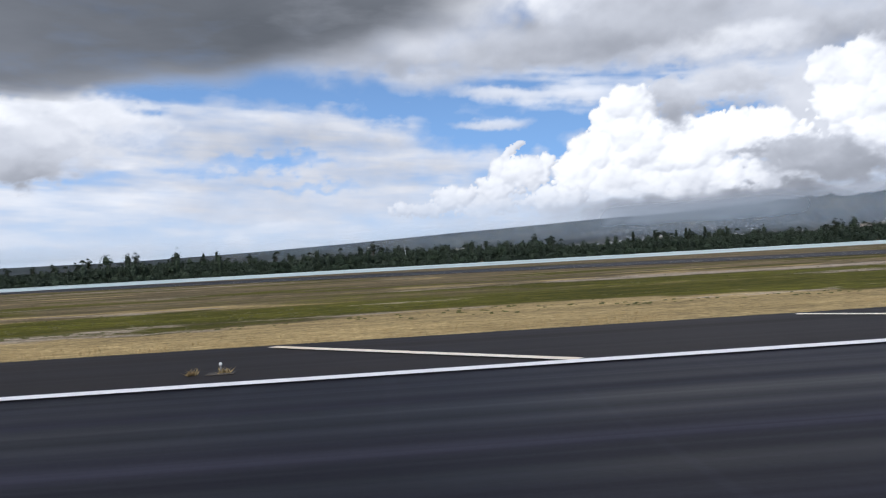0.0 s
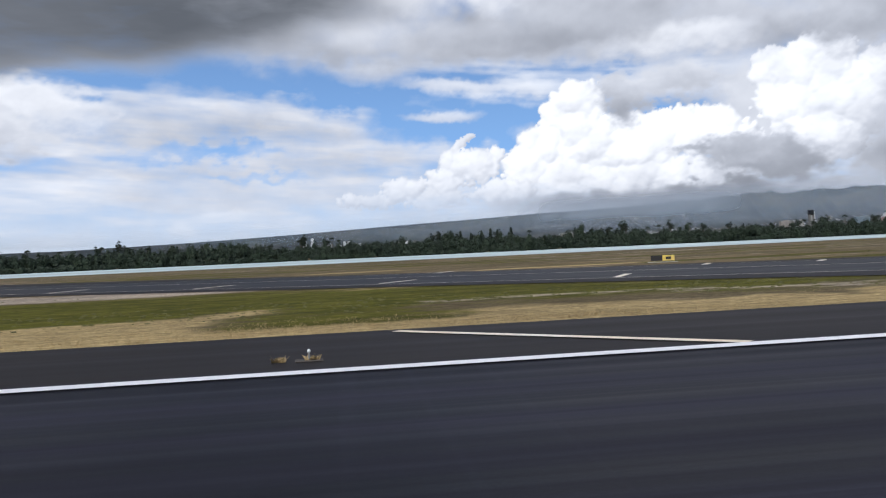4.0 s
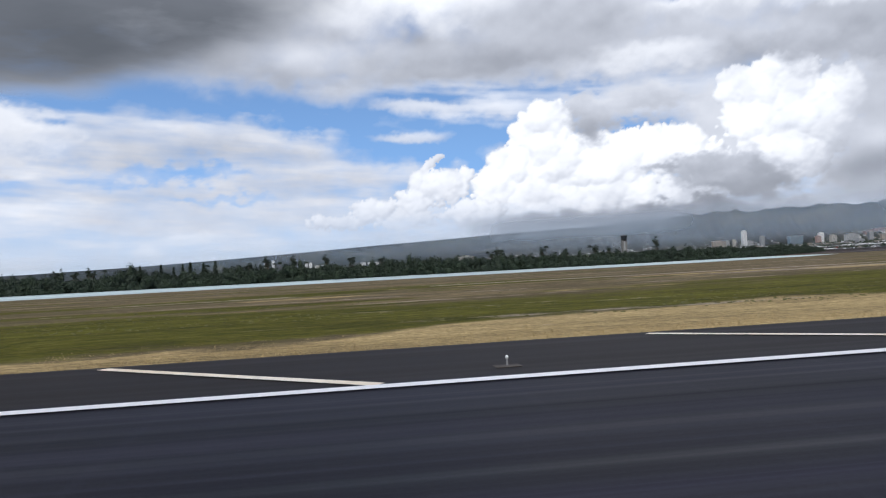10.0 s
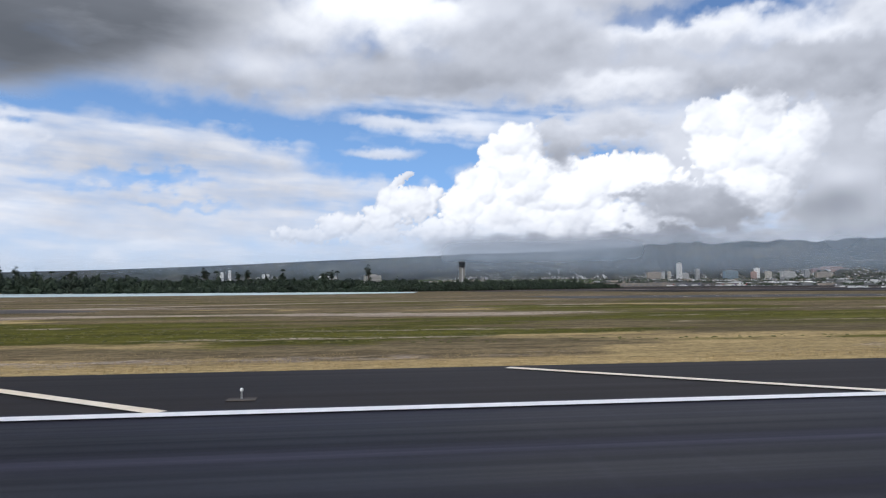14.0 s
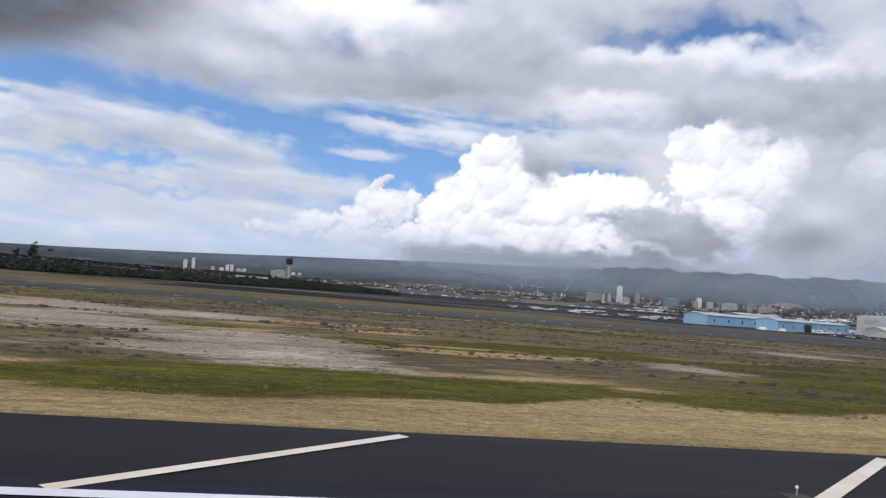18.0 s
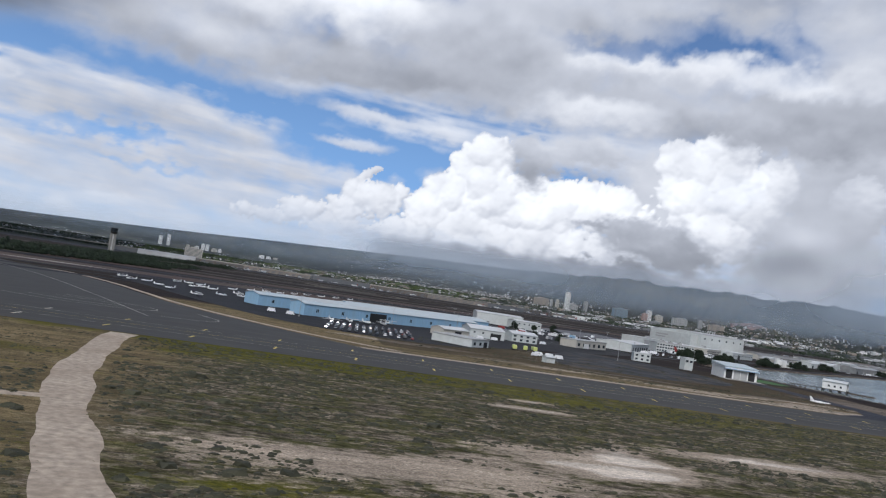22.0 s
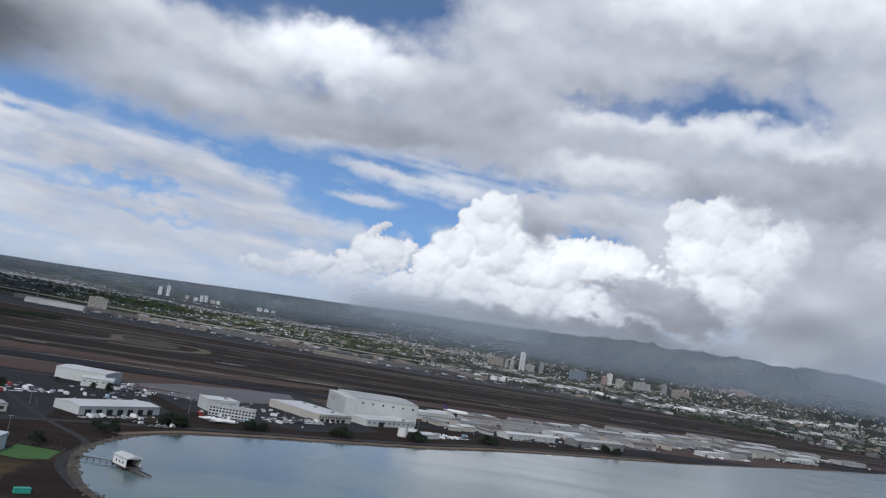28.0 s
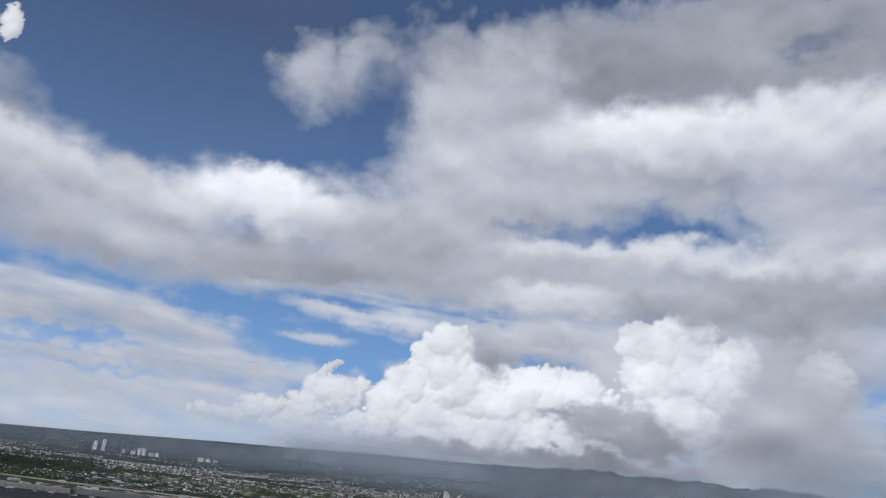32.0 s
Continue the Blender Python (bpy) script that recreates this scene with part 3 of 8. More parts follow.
def build_deck():
    """The dark underside of a low cloud sheet that hangs to the north-west."""
    x, y = np.meshgrid(np.arange(-7500, 2200, 45.0), np.arange(1400, 6400, 45.0), indexing="ij")
    wander = 1100 * (fbm(x / 2300 + 3, y / 2300, 5, 0.55) - 0.5)
    edge = y - np.minimum(5450, 4000 - 0.9 * (x - 560)) + 0.5 * wander
    grain = fbm(x / 1100 + 40, y / 1700 + 8, 5, 0.5)
    cover = smoothstep(320, -420, edge + 500 * (grain - 0.5)) * (1 - 0.93 * smoothstep(-150, 750, x + 0.4 * wander))
    shade = 0.35 + 0.10 * smoothstep(-300, 500, x) + 0.28 * smoothstep(-700, 250, edge) + 0.3 * (fbm(x / 1300, y / 2200 + 5, 5, 0.45) - 0.5)
    me = grid_mesh("cloud_deck", np.stack([x * S, y * S, (1300 + 160 * (grain - 0.5)) * S], -1), (("cover", cover), ("shade", shade)))
    me.materials.append(veil_shader("cloud_underside", 300))
    return tagged(new("cloud_deck", me), "dark grey underside of a low cloud sheet", "cloud", kind="structure")


def build_bank():
    """The nearer bank of cumulus over the blue gap."""
    c = Clouds(np.arange(-46, 26, 0.13), np.arange(10, 32, 0.13))
    c.masses([(a, e, ra, re, top - 0.05, base - 0.05, w) for a, e, ra, re, top, base, w in BANK], 0.5, 1.6, 0.5, 0.32)
    c.cover = c.cover * smoothstep(10, 12, c.el) * smoothstep(26, 18, c.az) * smoothstep(-46, -36, c.az)
    me = grid_mesh("cloud_bank", shell(c.az, c.el, 7200.0), (("cover", c.cover), ("shade", c.shade)))
    me.materials.append(veil_shader("cumulus_bank", 240))
    return tagged(new("cloud_bank", me), "bank of white and grey cumulus before blue sky", "cloud", kind="structure")


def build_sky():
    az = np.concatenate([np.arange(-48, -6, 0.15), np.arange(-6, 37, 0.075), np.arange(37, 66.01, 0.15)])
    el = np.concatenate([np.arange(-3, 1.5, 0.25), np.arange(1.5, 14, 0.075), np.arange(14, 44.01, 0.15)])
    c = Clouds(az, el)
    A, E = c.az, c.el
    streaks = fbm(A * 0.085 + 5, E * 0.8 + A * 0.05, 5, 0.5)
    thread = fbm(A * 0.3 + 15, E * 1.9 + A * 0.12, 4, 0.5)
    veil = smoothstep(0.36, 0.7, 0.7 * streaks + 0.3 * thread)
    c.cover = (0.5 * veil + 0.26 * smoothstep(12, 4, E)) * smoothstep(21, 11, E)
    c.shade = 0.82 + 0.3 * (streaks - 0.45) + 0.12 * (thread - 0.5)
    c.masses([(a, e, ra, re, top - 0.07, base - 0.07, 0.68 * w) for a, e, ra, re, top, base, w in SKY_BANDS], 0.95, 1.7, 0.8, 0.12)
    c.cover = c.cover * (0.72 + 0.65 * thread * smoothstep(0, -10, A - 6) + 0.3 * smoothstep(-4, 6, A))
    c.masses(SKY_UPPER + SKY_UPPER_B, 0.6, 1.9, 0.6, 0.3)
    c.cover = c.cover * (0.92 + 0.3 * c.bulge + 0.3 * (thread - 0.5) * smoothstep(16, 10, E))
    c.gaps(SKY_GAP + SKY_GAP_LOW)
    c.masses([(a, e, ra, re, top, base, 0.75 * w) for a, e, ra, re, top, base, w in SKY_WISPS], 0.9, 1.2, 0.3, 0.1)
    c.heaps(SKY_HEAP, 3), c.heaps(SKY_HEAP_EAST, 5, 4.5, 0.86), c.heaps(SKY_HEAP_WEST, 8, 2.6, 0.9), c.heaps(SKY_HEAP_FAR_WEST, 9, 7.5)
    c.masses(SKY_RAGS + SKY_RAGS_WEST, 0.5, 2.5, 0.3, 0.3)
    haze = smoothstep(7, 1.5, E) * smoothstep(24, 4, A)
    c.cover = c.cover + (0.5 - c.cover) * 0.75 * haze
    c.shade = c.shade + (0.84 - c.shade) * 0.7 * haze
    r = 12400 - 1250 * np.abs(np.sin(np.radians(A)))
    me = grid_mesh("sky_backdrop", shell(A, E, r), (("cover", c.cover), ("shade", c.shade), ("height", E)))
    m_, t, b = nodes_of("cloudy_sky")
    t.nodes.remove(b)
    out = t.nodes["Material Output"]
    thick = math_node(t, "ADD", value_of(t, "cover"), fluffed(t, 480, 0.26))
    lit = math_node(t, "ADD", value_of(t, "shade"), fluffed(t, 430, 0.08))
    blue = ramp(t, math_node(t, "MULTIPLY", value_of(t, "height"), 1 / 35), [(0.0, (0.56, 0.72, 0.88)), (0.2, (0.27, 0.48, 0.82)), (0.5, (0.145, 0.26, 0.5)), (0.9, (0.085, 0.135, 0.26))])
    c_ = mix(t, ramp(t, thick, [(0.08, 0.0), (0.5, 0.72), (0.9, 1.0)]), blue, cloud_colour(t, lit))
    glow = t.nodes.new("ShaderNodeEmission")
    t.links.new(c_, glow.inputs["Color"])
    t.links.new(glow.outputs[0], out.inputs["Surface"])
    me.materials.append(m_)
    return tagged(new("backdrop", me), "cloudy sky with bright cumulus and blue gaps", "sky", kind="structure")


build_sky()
build_bank()
build_deck()

# ---- ground: one sheet to the horizon; land cover by place, in true metres: x, y, half-lengths, weight
SAND = [
    (1052, 168, 16, 9, 0.75), (1083, 162, 14, 10, 0.8), (1066, 128, 10, 16, 0.7), (1080, 122, 8, 9, 0.65), (1100, 109, 9, 9, 0.8),
    (1108, 95, 7, 11, 0.8), (1096, 91, 6, 5, 0.6), (1074, 84, 10, 5, 0.5), (1020, 150, 14, 7, 0.6), (1162, 105, 6, 6, 0.6), (1235, 62, 9, 5, 0.8), (1225, 172, 7, 7, 0.6),
    (1287, 191, 7, 12, 0.75), (1280, 75, 7, 3, 0.8), (1341, 141, 9, 7, 0.6), (1377, 131, 16, 4, 0.65), (1328, 190, 16, 5, 0.45),
]
SAND_EAST = [
    (1341, 107, 8, 3, 0.5), (1441, 122, 18, 14, 0.45), (1457, 128, 28, 11, 0.55), (1514, 147, 27, 13, 0.5), (1512, 142, 17, 5, 1.3), (1520, 156, 8, 7, 1.2), (1566, 177, 15, 4, 1.1), (1515, 215, 8, 3, 1.2), (1519, 232, 5, 2, 1.1),
    (1591, 175, 57, 14, 0.34), (1667, 206, 24, 12, 0.42), (1647, 218, 17, 10, 0.46), (1725, 252, 18, 9, 0.42), (1768, 412, 28, 34, 0.8),
    (1366, 150, 26, 2.2, 0.7), (690, 47, 60, 2, 0.9), (-60, 120, 80, 8, 0.7), (660, 175, 60, 6, 0.7), (760, 130, 70, 5, 0.7),
]
SAND_BAY = [
    (1785, 374, 22, 9, 0.6), (1768, 348, 28, 6, 1.0), (1790, 402, 12, 10, 0.55), (1700, 372, 26, 8, 0.7), (1668, 430, 18, 5, 0.7), (1640, 362, 40, 7, 0.5), (1730, 352, 40, 6, 0.8), (1845, 356, 40, 7, 0.7), (1610, 388, 24, 5, 0.6),
    (1640, 520, 20, 6, 0.5), (1680, 470, 12, 8, 0.5), (1500, 400, 30, 6, 0.5), (1560, 372, 40, 6, 0.5),
]
GREEN = [
    (-80, 80, 150, 28, 0.95), (60, 68, 60, 9, 0.8), (399, 78, 60, 30, 0.95), (450, 85, 60, 34, 0.9), (545, 92, 60, 34, 0.7),
    (600, 104, 40, 34, 0.8), (675, 80, 25, 24, 0.7), (745, 82, 25, 26, 0.7), (833, 105, 40, 34, 0.6), (930, 90, 60, 30, 0.7),
    (1001, 97, 22, 34, 0.8), (1106, 62, 12, 4, 0.7), (1151, 74, 22, 14, 0.55), (1188, 87, 32, 20, 0.78), (1273, 88, 17, 10, 0.5),
]
GREEN_EAST = [
    (1314, 104, 24, 15, 0.6), (1349, 80, 20, 10, 1.0), (1435, 262, 45, 16, 0.7), (1456, 225, 69, 33, 0.25), (1442, 106, 11, 5, 0.7),
    (1517, 256, 83, 22, 0.6), (1484, 263, 35, 20, 0.8), (1568, 268, 70, 16, 0.5), (1656, 258, 76, 12, 0.42), (300, 75, 60, 20, 0.5),
]
TAN = [
    (360, 82, 16, 10, 0.6), (708, 70, 22, 22, 0.9), (664, 74, 8, 10, 0.8), (812, 58, 20, 9, 0.9), (1030, 53, 50, 10, 0.9),
    (1127, 70, 19, 16, 0.8), (1262, 140, 34, 7, 0.75), (1268, 58, 14, 6, 0.8), (1309, 79, 10, 8, 1.0), (1276, 142, 18, 8, 0.6),
    (1340, 88, 6, 9, 0.9), (1355, 99, 4, 3, 0.9), (1720, 415, 70, 14, 0.5), (1640, 385, 60, 8, 0.6),
]


VERGE_AT = (-500, -190, -60, -5, 120, 200, 270, 320, 360, 420, 470, 500, 620, 680, 760, 840, 1000, 1100, 1140, 1200, 1300, 1500)
VERGE_WIDE = (14, 13, 14, 11, 15, 26, 24, 12, 4.5, 5, 9, 15, 12, 9, 7, 10, 11, 9, 15, 13, 10, 6)


def cover_of(x, y, rows, wobble):
    out = np.zeros_like(x)
    for cx, cy, rx, ry, w in rows:
        d = ((x + wobble[0] * (0.5 * rx + 3) - cx) / rx) ** 2 + ((y + wobble[1] * (0.6 * ry + 3) - cy) / ry) ** 2
        out = np.maximum(out, w * np.exp(-(0.5 * d) ** 1.5))
    return out


def build_ground():
    gx = np.concatenate([-np.geomspace(14000, 700, 26), np.arange(-640, 2700, 5.0), np.geomspace(2760, 16000, 24)])
    gy = np.concatenate([[-12000, -5000, -2000, -800, -300, -100], np.arange(-40, 40, 10), np.arange(40, 480, 4.0), np.geomspace(486, 11400, 60)])
    x, y = np.meshgrid(gx, gy, indexing="ij")
    w = (4 * (fbm(x / 55, y / 16, 5, 0.6) - 0.5), 4 * (fbm(x / 50 + 70, y / 16 + 40, 5, 0.6) - 0.5))
    n1, n2 = fbm(x / 70 + 3, y / 14, 5, 0.6), fbm(x / 45 + 31, y / 11 + 8, 5, 0.6)
    green = np.maximum(cover_of(x, y, GREEN, w), cover_of(x, y, GREEN_EAST, w))
    belt_ = smoothstep(56, 66, y) * smoothstep(150, 105, y) * (x < 1010)
    green = np.maximum(green, 0.9 * smoothstep(0.56 - 0.1 * belt_, 0.66 - 0.08 * belt_, n1) * (y < 330) * (1 - 0.62 * smoothstep(1300, 1420, x)))
    tan = np.maximum(cover_of(x, y, TAN, w), smoothstep(0.56, 0.7, n2) * (0.8 - 0.5 * (x > 1150)) * (y < 200))
    belt = np.interp(x, VERGE_AT, VERGE_WIDE) * (1 + 2.8 * (fbm(x / 34 + 8, y / 24, 5, 0.62) - 0.47))
    verge = (y > 35) * smoothstep(1.25, 0.85, (y - 45) / belt + 0.9 * (n2 - 0.5))
    # less tan past 980 m east: cloud shade put into the land cover
    tan, green = np.maximum(tan * (0.95 - 0.22 * (x > 1150)), verge * (1 - 0.16 * (x > 980) - 0.5 * smoothstep(1130, 1220, x))), green * (1 - verge)
    sand = np.maximum(np.maximum(cover_of(x, y, SAND, w), cover_of(x, y, SAND_EAST, w)), cover_of(x, y, SAND_BAY, w))
    sand = sand * (1 + 0.4 * (y > 80))
    sand = np.maximum(sand, (0.55 - 0.25 * (x > 1120)) * smoothstep(0.62, 0.7, fbm(x / 60 + 90, y / 6 + 50, 4, 0.6)) * (y < 420))
    green, tan, sand = (f * (y > -35) for f in (green, tan, sand))
    dark = smoothstep(430, 560, y + 60 * (n1 - 0.5)) * (x > 1000) + smoothstep(1300, 1500, y)
    dark = np.maximum(dark, smoothstep(1770, 1800, x) * smoothstep(342, 352, y + 14 * (n2 - 0.5)) * 0.8)
    dark = np.maximum(dark, 0.5 * smoothstep(342, 380, y + 40 * (n2 - 0.5)) * (x > 1480))
    town = smoothstep(2950, 3200, y + 250 * (fbm(x / 900, y / 900, 4) - 0.5))
    heath = smoothstep(1360, 1480, x) * smoothstep(72, 95, y + 30 * (n1 - 0.5)) * (y < 268)
    scrub = smoothstep(1150, 1230, x + 60 * (n2 - 0.5)) * smoothstep(62, 76, y + 40 * (n1 - 0.5)) * smoothstep(136, 112, y + 40 * (n2 - 0.5)) * smoothstep(1420, 1340, x)
    heath = np.maximum(heath, 0.85 * scrub)
    co = np.stack([x, y, 0 * x], -1).reshape(-1, 3) * S
    n, m = x.shape
    k = (np.arange(n - 1)[:, None] * m + np.arange(m - 1)[None]).ravel()
    quads = np.stack([k, k + m, k + m + 1, k + 1], 1)
    me = bpy.data.meshes.new("ground")
    me.vertices.add(len(co)), me.loops.add(quads.size), me.polygons.add(len(quads))
    me.vertices.foreach_set("co", co.astype(np.float32).ravel())
    me.loops.foreach_set("vertex_index", quads.astype(np.int32).ravel())
    me.polygons.foreach_set("loop_start", np.arange(0, quads.size, 4, dtype=np.int32))
    me.update()
    for name, f in (("green", green), ("tan", tan), ("sand", sand), ("dark", np.clip(dark, 0, 1)), ("town", town), ("heath", heath)):
        me.attributes.new(name, "FLOAT", "POINT").data.foreach_set("value", f.astype(np.float32).ravel())
    mt, t, b = nodes_of("coastal_plain")

    def field(name, spread):
        a_ = t.nodes.new("ShaderNodeAttribute")
        a_.attribute_name = name
        return ramp(t, math_node(t, "ADD", a_.outputs["Fac"], math_node(t, "MULTIPLY", math_node(t, "SUBTRACT", tuft, 0.5), spread)), [(0.35, 0.0), (0.62, 1.0)])

    v, lazy = metres(t), metres(t, (0.45, 1, 1))
    fine, tuft, wide = noise_node(t, v, 0.5, 5, 0.7), noise_node(t, lazy, 2.2, 6, 0.72), noise_node(t, metres(t, (0.3, 1, 1)), 22, 5, 0.6)
    c = ramp(t, tuft, [(0.3, (0.082, 0.062, 0.033)), (0.5, (0.158, 0.12, 0.062)), (0.68, (0.25, 0.192, 0.11))])
    c = mix(t, ramp(t, wide, [(0.42, 0.0), (0.6, 0.6)]), c, (0.085, 0.07, 0.036))
    speck = noise_node(t, lazy, 0.8, 4, 0.8)
    clod = noise_node(t, metres(t, (0.5, 1, 1)), 2.4, 6, 0.8)
    c = mix(t, field("heath", 0.8), c, ramp(t, clod, [(0.38, (0.026, 0.025, 0.014)), (0.48, (0.08, 0.066, 0.044)), (0.6, (0.27, 0.225, 0.175))]))
    weed = noise_node(t, metres(t, (0.4, 1, 1)), 5, 5, 0.75)
    c = mix(t, math_node(t, "MULTIPLY", field("heath", 0.8), ramp(t, weed, [(0.46, 0.0), (0.54, 0.85)])), c, ramp(t, clod, [(0.36, (0.018, 0.02, 0.006)), (0.5, (0.055, 0.056, 0.014)), (0.64, (0.1, 0.095, 0.035))]))
    c = mix(t, field("tan", 0.5), c, ramp(t, fine, [(0.3, (0.24, 0.178, 0.08)), (0.7, (0.43, 0.325, 0.155))]))
    c = mix(t, field("green", 1.3), c, ramp(t, tuft, [(0.3, (0.042, 0.043, 0.005)), (0.5, (0.078, 0.076, 0.008)), (0.7, (0.135, 0.116, 0.022))]))
    c = mix(t, field("sand", 1.7), c, ramp(t, fine, [(0.32, (0.19, 0.152, 0.112)), (0.5, (0.32, 0.262, 0.2)), (0.68, (0.47, 0.4, 0.32))]))
    salt = t.nodes.new("ShaderNodeAttribute")
    salt.attribute_name = "sand"
    bright = math_node(t, "MULTIPLY", math_node(t, "ADD", salt.outputs["Fac"], math_node(t, "MULTIPLY", math_node(t, "SUBTRACT", tuft, 0.5), 1.2)), 0.5)
    c = mix(t, ramp(t, bright, [(0.48, 0.0), (0.64, 0.85)]), c, ramp(t, fine, [(0.3, (0.46, 0.4, 0.33)), (0.7, (0.64, 0.57, 0.48))]))
    plain = noise_node(t, metres(t, (0.22, 1, 1)), 95, 6, 0.68)
    soil = ramp(t, plain, [(0.34, (0.01, 0.01, 0.012)), (0.44, (0.032, 0.02, 0.014)), (0.52, (0.02, 0.015, 0.0135)), (0.6, (0.046, 0.034, 0.02)), (0.7, (0.08, 0.062, 0.038))])
    c = mix(t, field("dark", 0.3), c, soil)
    c = mix(t, math_node(t, "MULTIPLY", field("dark", 0.3), 0.35), c, ramp(t, wide, [(0.35, (0.018, 0.016, 0.016)), (0.55, (0.029, 0.024, 0.021)), (0.72, (0.06, 0.048, 0.036))]))
    c = mix(t, field("town", 0.4), c, ramp(t, wide, [(0.35, (0.03, 0.04, 0.022)), (0.6, (0.07, 0.075, 0.05)), (0.75, (0.14, 0.13, 0.11))]))
    c = mix(t, 0.45, c, ramp(t, speck, [(0.38, 0.3), (0.5, 1.0), (0.62, 1.6)]), "MULTIPLY")
    grain = noise_node(t, v, 0.4, 3, 0.8)
    c = mix(t, 0.35, c, ramp(t, grain, [(0.4, 0.45), (0.5, 1.0), (0.6, 1.5)]), "MULTIPLY")
    mottle = noise_node(t, metres(t, (0.22, 1, 1)), 8, 5, 0.7)
    c = mix(t, 0.6, c, ramp(t, mottle, [(0.36, 0.5), (0.5, 1.0), (0.64, 1.5)]), "MULTIPLY")
    t.links.new(c, b.inputs["Base Color"])
    b.inputs["Roughness"].default_value = 0.95
    b.inputs["Specular IOR Level"].default_value = 0.1
    bumped(t, b, tuft, 0.6, 0.35)
    me.materials.append(mt)
    return tagged(new("ground", me), "dry coastal grassland with green and sandy patches", "ground", kind="structure")


build_ground()


def sheet(name, outline, z, material, label, category, kind="structure"):
    bm = bmesh.new()
    bm.faces.new([bm.verts.new((x, y, z)) for x, y in outline])
    bmesh.ops.triangulate(bm, faces=bm.faces)
    return tagged(part(name, bm, material), label, category, kind=kind)


# runway, with its paved shoulder
runway = sheet("runway", [(-1500, -31), (2760, -31), (2760, 31.2), (-1500, 31.2)], 0.05, M_RUNWAY, "dark grooved asphalt runway with rubber streaks", "runway")
sheet("runway_shoulder", [(-1500, 31.2), (2760, 31.2), (2760, 44.7), (-1500, 44.7)], 0.045, M_SHOULDER, "plain dark asphalt runway shoulder", "runway shoulder")
sheet("runway_shoulder", [(-1500, -44.7), (2760, -44.7), (2760, -31), (-1500, -31)], 0.045, M_SHOULDER, "plain dark asphalt runway shoulder", "runway shoulder")
EXIT_FAR = [(372, 44.6), (347, 47.8), (330, 52), (306, 54.5), (286, 57.9), (268, 60.5), (249, 65), (230, 68.4), (212, 72.5), (185, 90), (160, 103), (128, 121), (84, 139), (40, 163), (-6, 203), (-100, 262), (-300, 385), (-600, 545)]
EXIT_NEAR = [(-650, 480), (-420, 370), (-200, 246), (-97, 186), (-11, 132), (53, 96.5), (90, 74), (112, 58), (128, 48), (140, 44.6)]
sheet("exit_taxiway", EXIT_FAR + EXIT_NEAR, 0.07, M_SHOULDER, "angled dark asphalt exit taxiway off the runway", "taxiway")
edge_line = part("edge_line", band(bmesh.new(), [(-1500, 30), (2760, 30)], 0.95, 0.11), M_WHITE_LINE, runway, "solid white edge line")
centre = bmesh.new()
for k in range(70):
    band(centre, [(-1400 + 60.96 * k, 0), (-1400 + 60.96 * k + 36.6, 0)], 0.9, 0.11)
part("centre_line", centre, M_WHITE_LINE, runway, "dashed white centre line")

# ---- the hills all round the north
HILL_RADIUS, HILL_NEAR = 10700.0, 3500.0
HILLS = [
    (-50, 0.8), (-24, 0.95), (-16, 1.2), (-9, 1.5), (-5, 1.7), (-1, 1.9), (4.5, 2.12), (9.5, 2.35), (16, 2.5), (19.6, 2.66), (22.4, 2.85), (24.5, 2.98), (26.2, 3.05),
    (27.6, 2.84), (28.3, 2.94), (29.3, 2.98), (30.4, 2.86), (31.2, 3.0), (32.5, 3.02), (34, 2.86), (35.5, 2.98), (37.2, 3.05), (42, 2.9), (50, 2.6), (60, 2.2), (70, 1.5),
]


def build_hills():
    az = np.radians(np.arange(-50, 70, 0.2))
    prof = np.interp(np.degrees(az), [h[0] for h in HILLS], [h[1] for h in HILLS])
    deg = np.degrees(az)
    prof = prof - 0.1 + 0.6 * (0.13 - np.abs(fbm(deg * 0.9 + 3, deg * 0 + 2, 4, 0.55) - 0.5)) * smoothstep(17, 24, deg)
    depth = np.linspace(0, 1, 64)
    a, d = np.meshgrid(az, depth, indexing="ij")
    crest = np.tan(np.radians(prof))[:, None] * HILL_RADIUS
    foot = 5600 - 1200 * smoothstep(18, 40, np.degrees(a))
    r = HILL_NEAR + (HILL_RADIUS - HILL_NEAR) * d
    rise = 30 * smoothstep(HILL_NEAR, 4500, r) * smoothstep(-0.02, 0.1, d)
    d = np.clip((r - foot) / (HILL_RADIUS - foot), 0, 1)
    ridges = 1 - np.abs(2 * fbm(np.degrees(a) * 0.8 + 3, d * 1.3 + 1, 3, 0.55) - 1)
    rough = smoothstep(10, 22, np.degrees(a))
    h = crest * (0.9 * d ** (2.15 + 5.5 * smoothstep(9, -4, np.degrees(a))) + 0.1 * d ** 5)
    h = h + crest * d * (1 - d) * (0.9 * rough + 0.22) * (ridges - 0.78) * 0.95
    h = np.maximum(h, 0) + crest * 0.035 * rough * (fbm(np.degrees(a) * 1.2, d * 3, 2) - 0.5) * d
    h = h + rise
    h[:, 0] = -30
    co = np.stack([SKY_EAST + r * np.sin(a), r * np.cos(a), h], -1).reshape(-1, 3) * S
    n, m = a.shape
    k = (np.arange(n - 1)[:, None] * m + np.arange(m - 1)[None]).ravel()
    me = bpy.data.meshes.new("hills")
    me.from_pydata(co.tolist(), [], np.stack([k, k + 1, k + m + 1, k + m], 1).tolist())
    for p_ in me.polygons:
        p_.use_smooth = True
    me.materials.append(M_HILL)
    return tagged(new("hills", me), "hazy green and brown volcanic hills with a ridged crest", "hills", kind="structure"), (az, depth, h)


hills, HILL_GRID = build_hills()


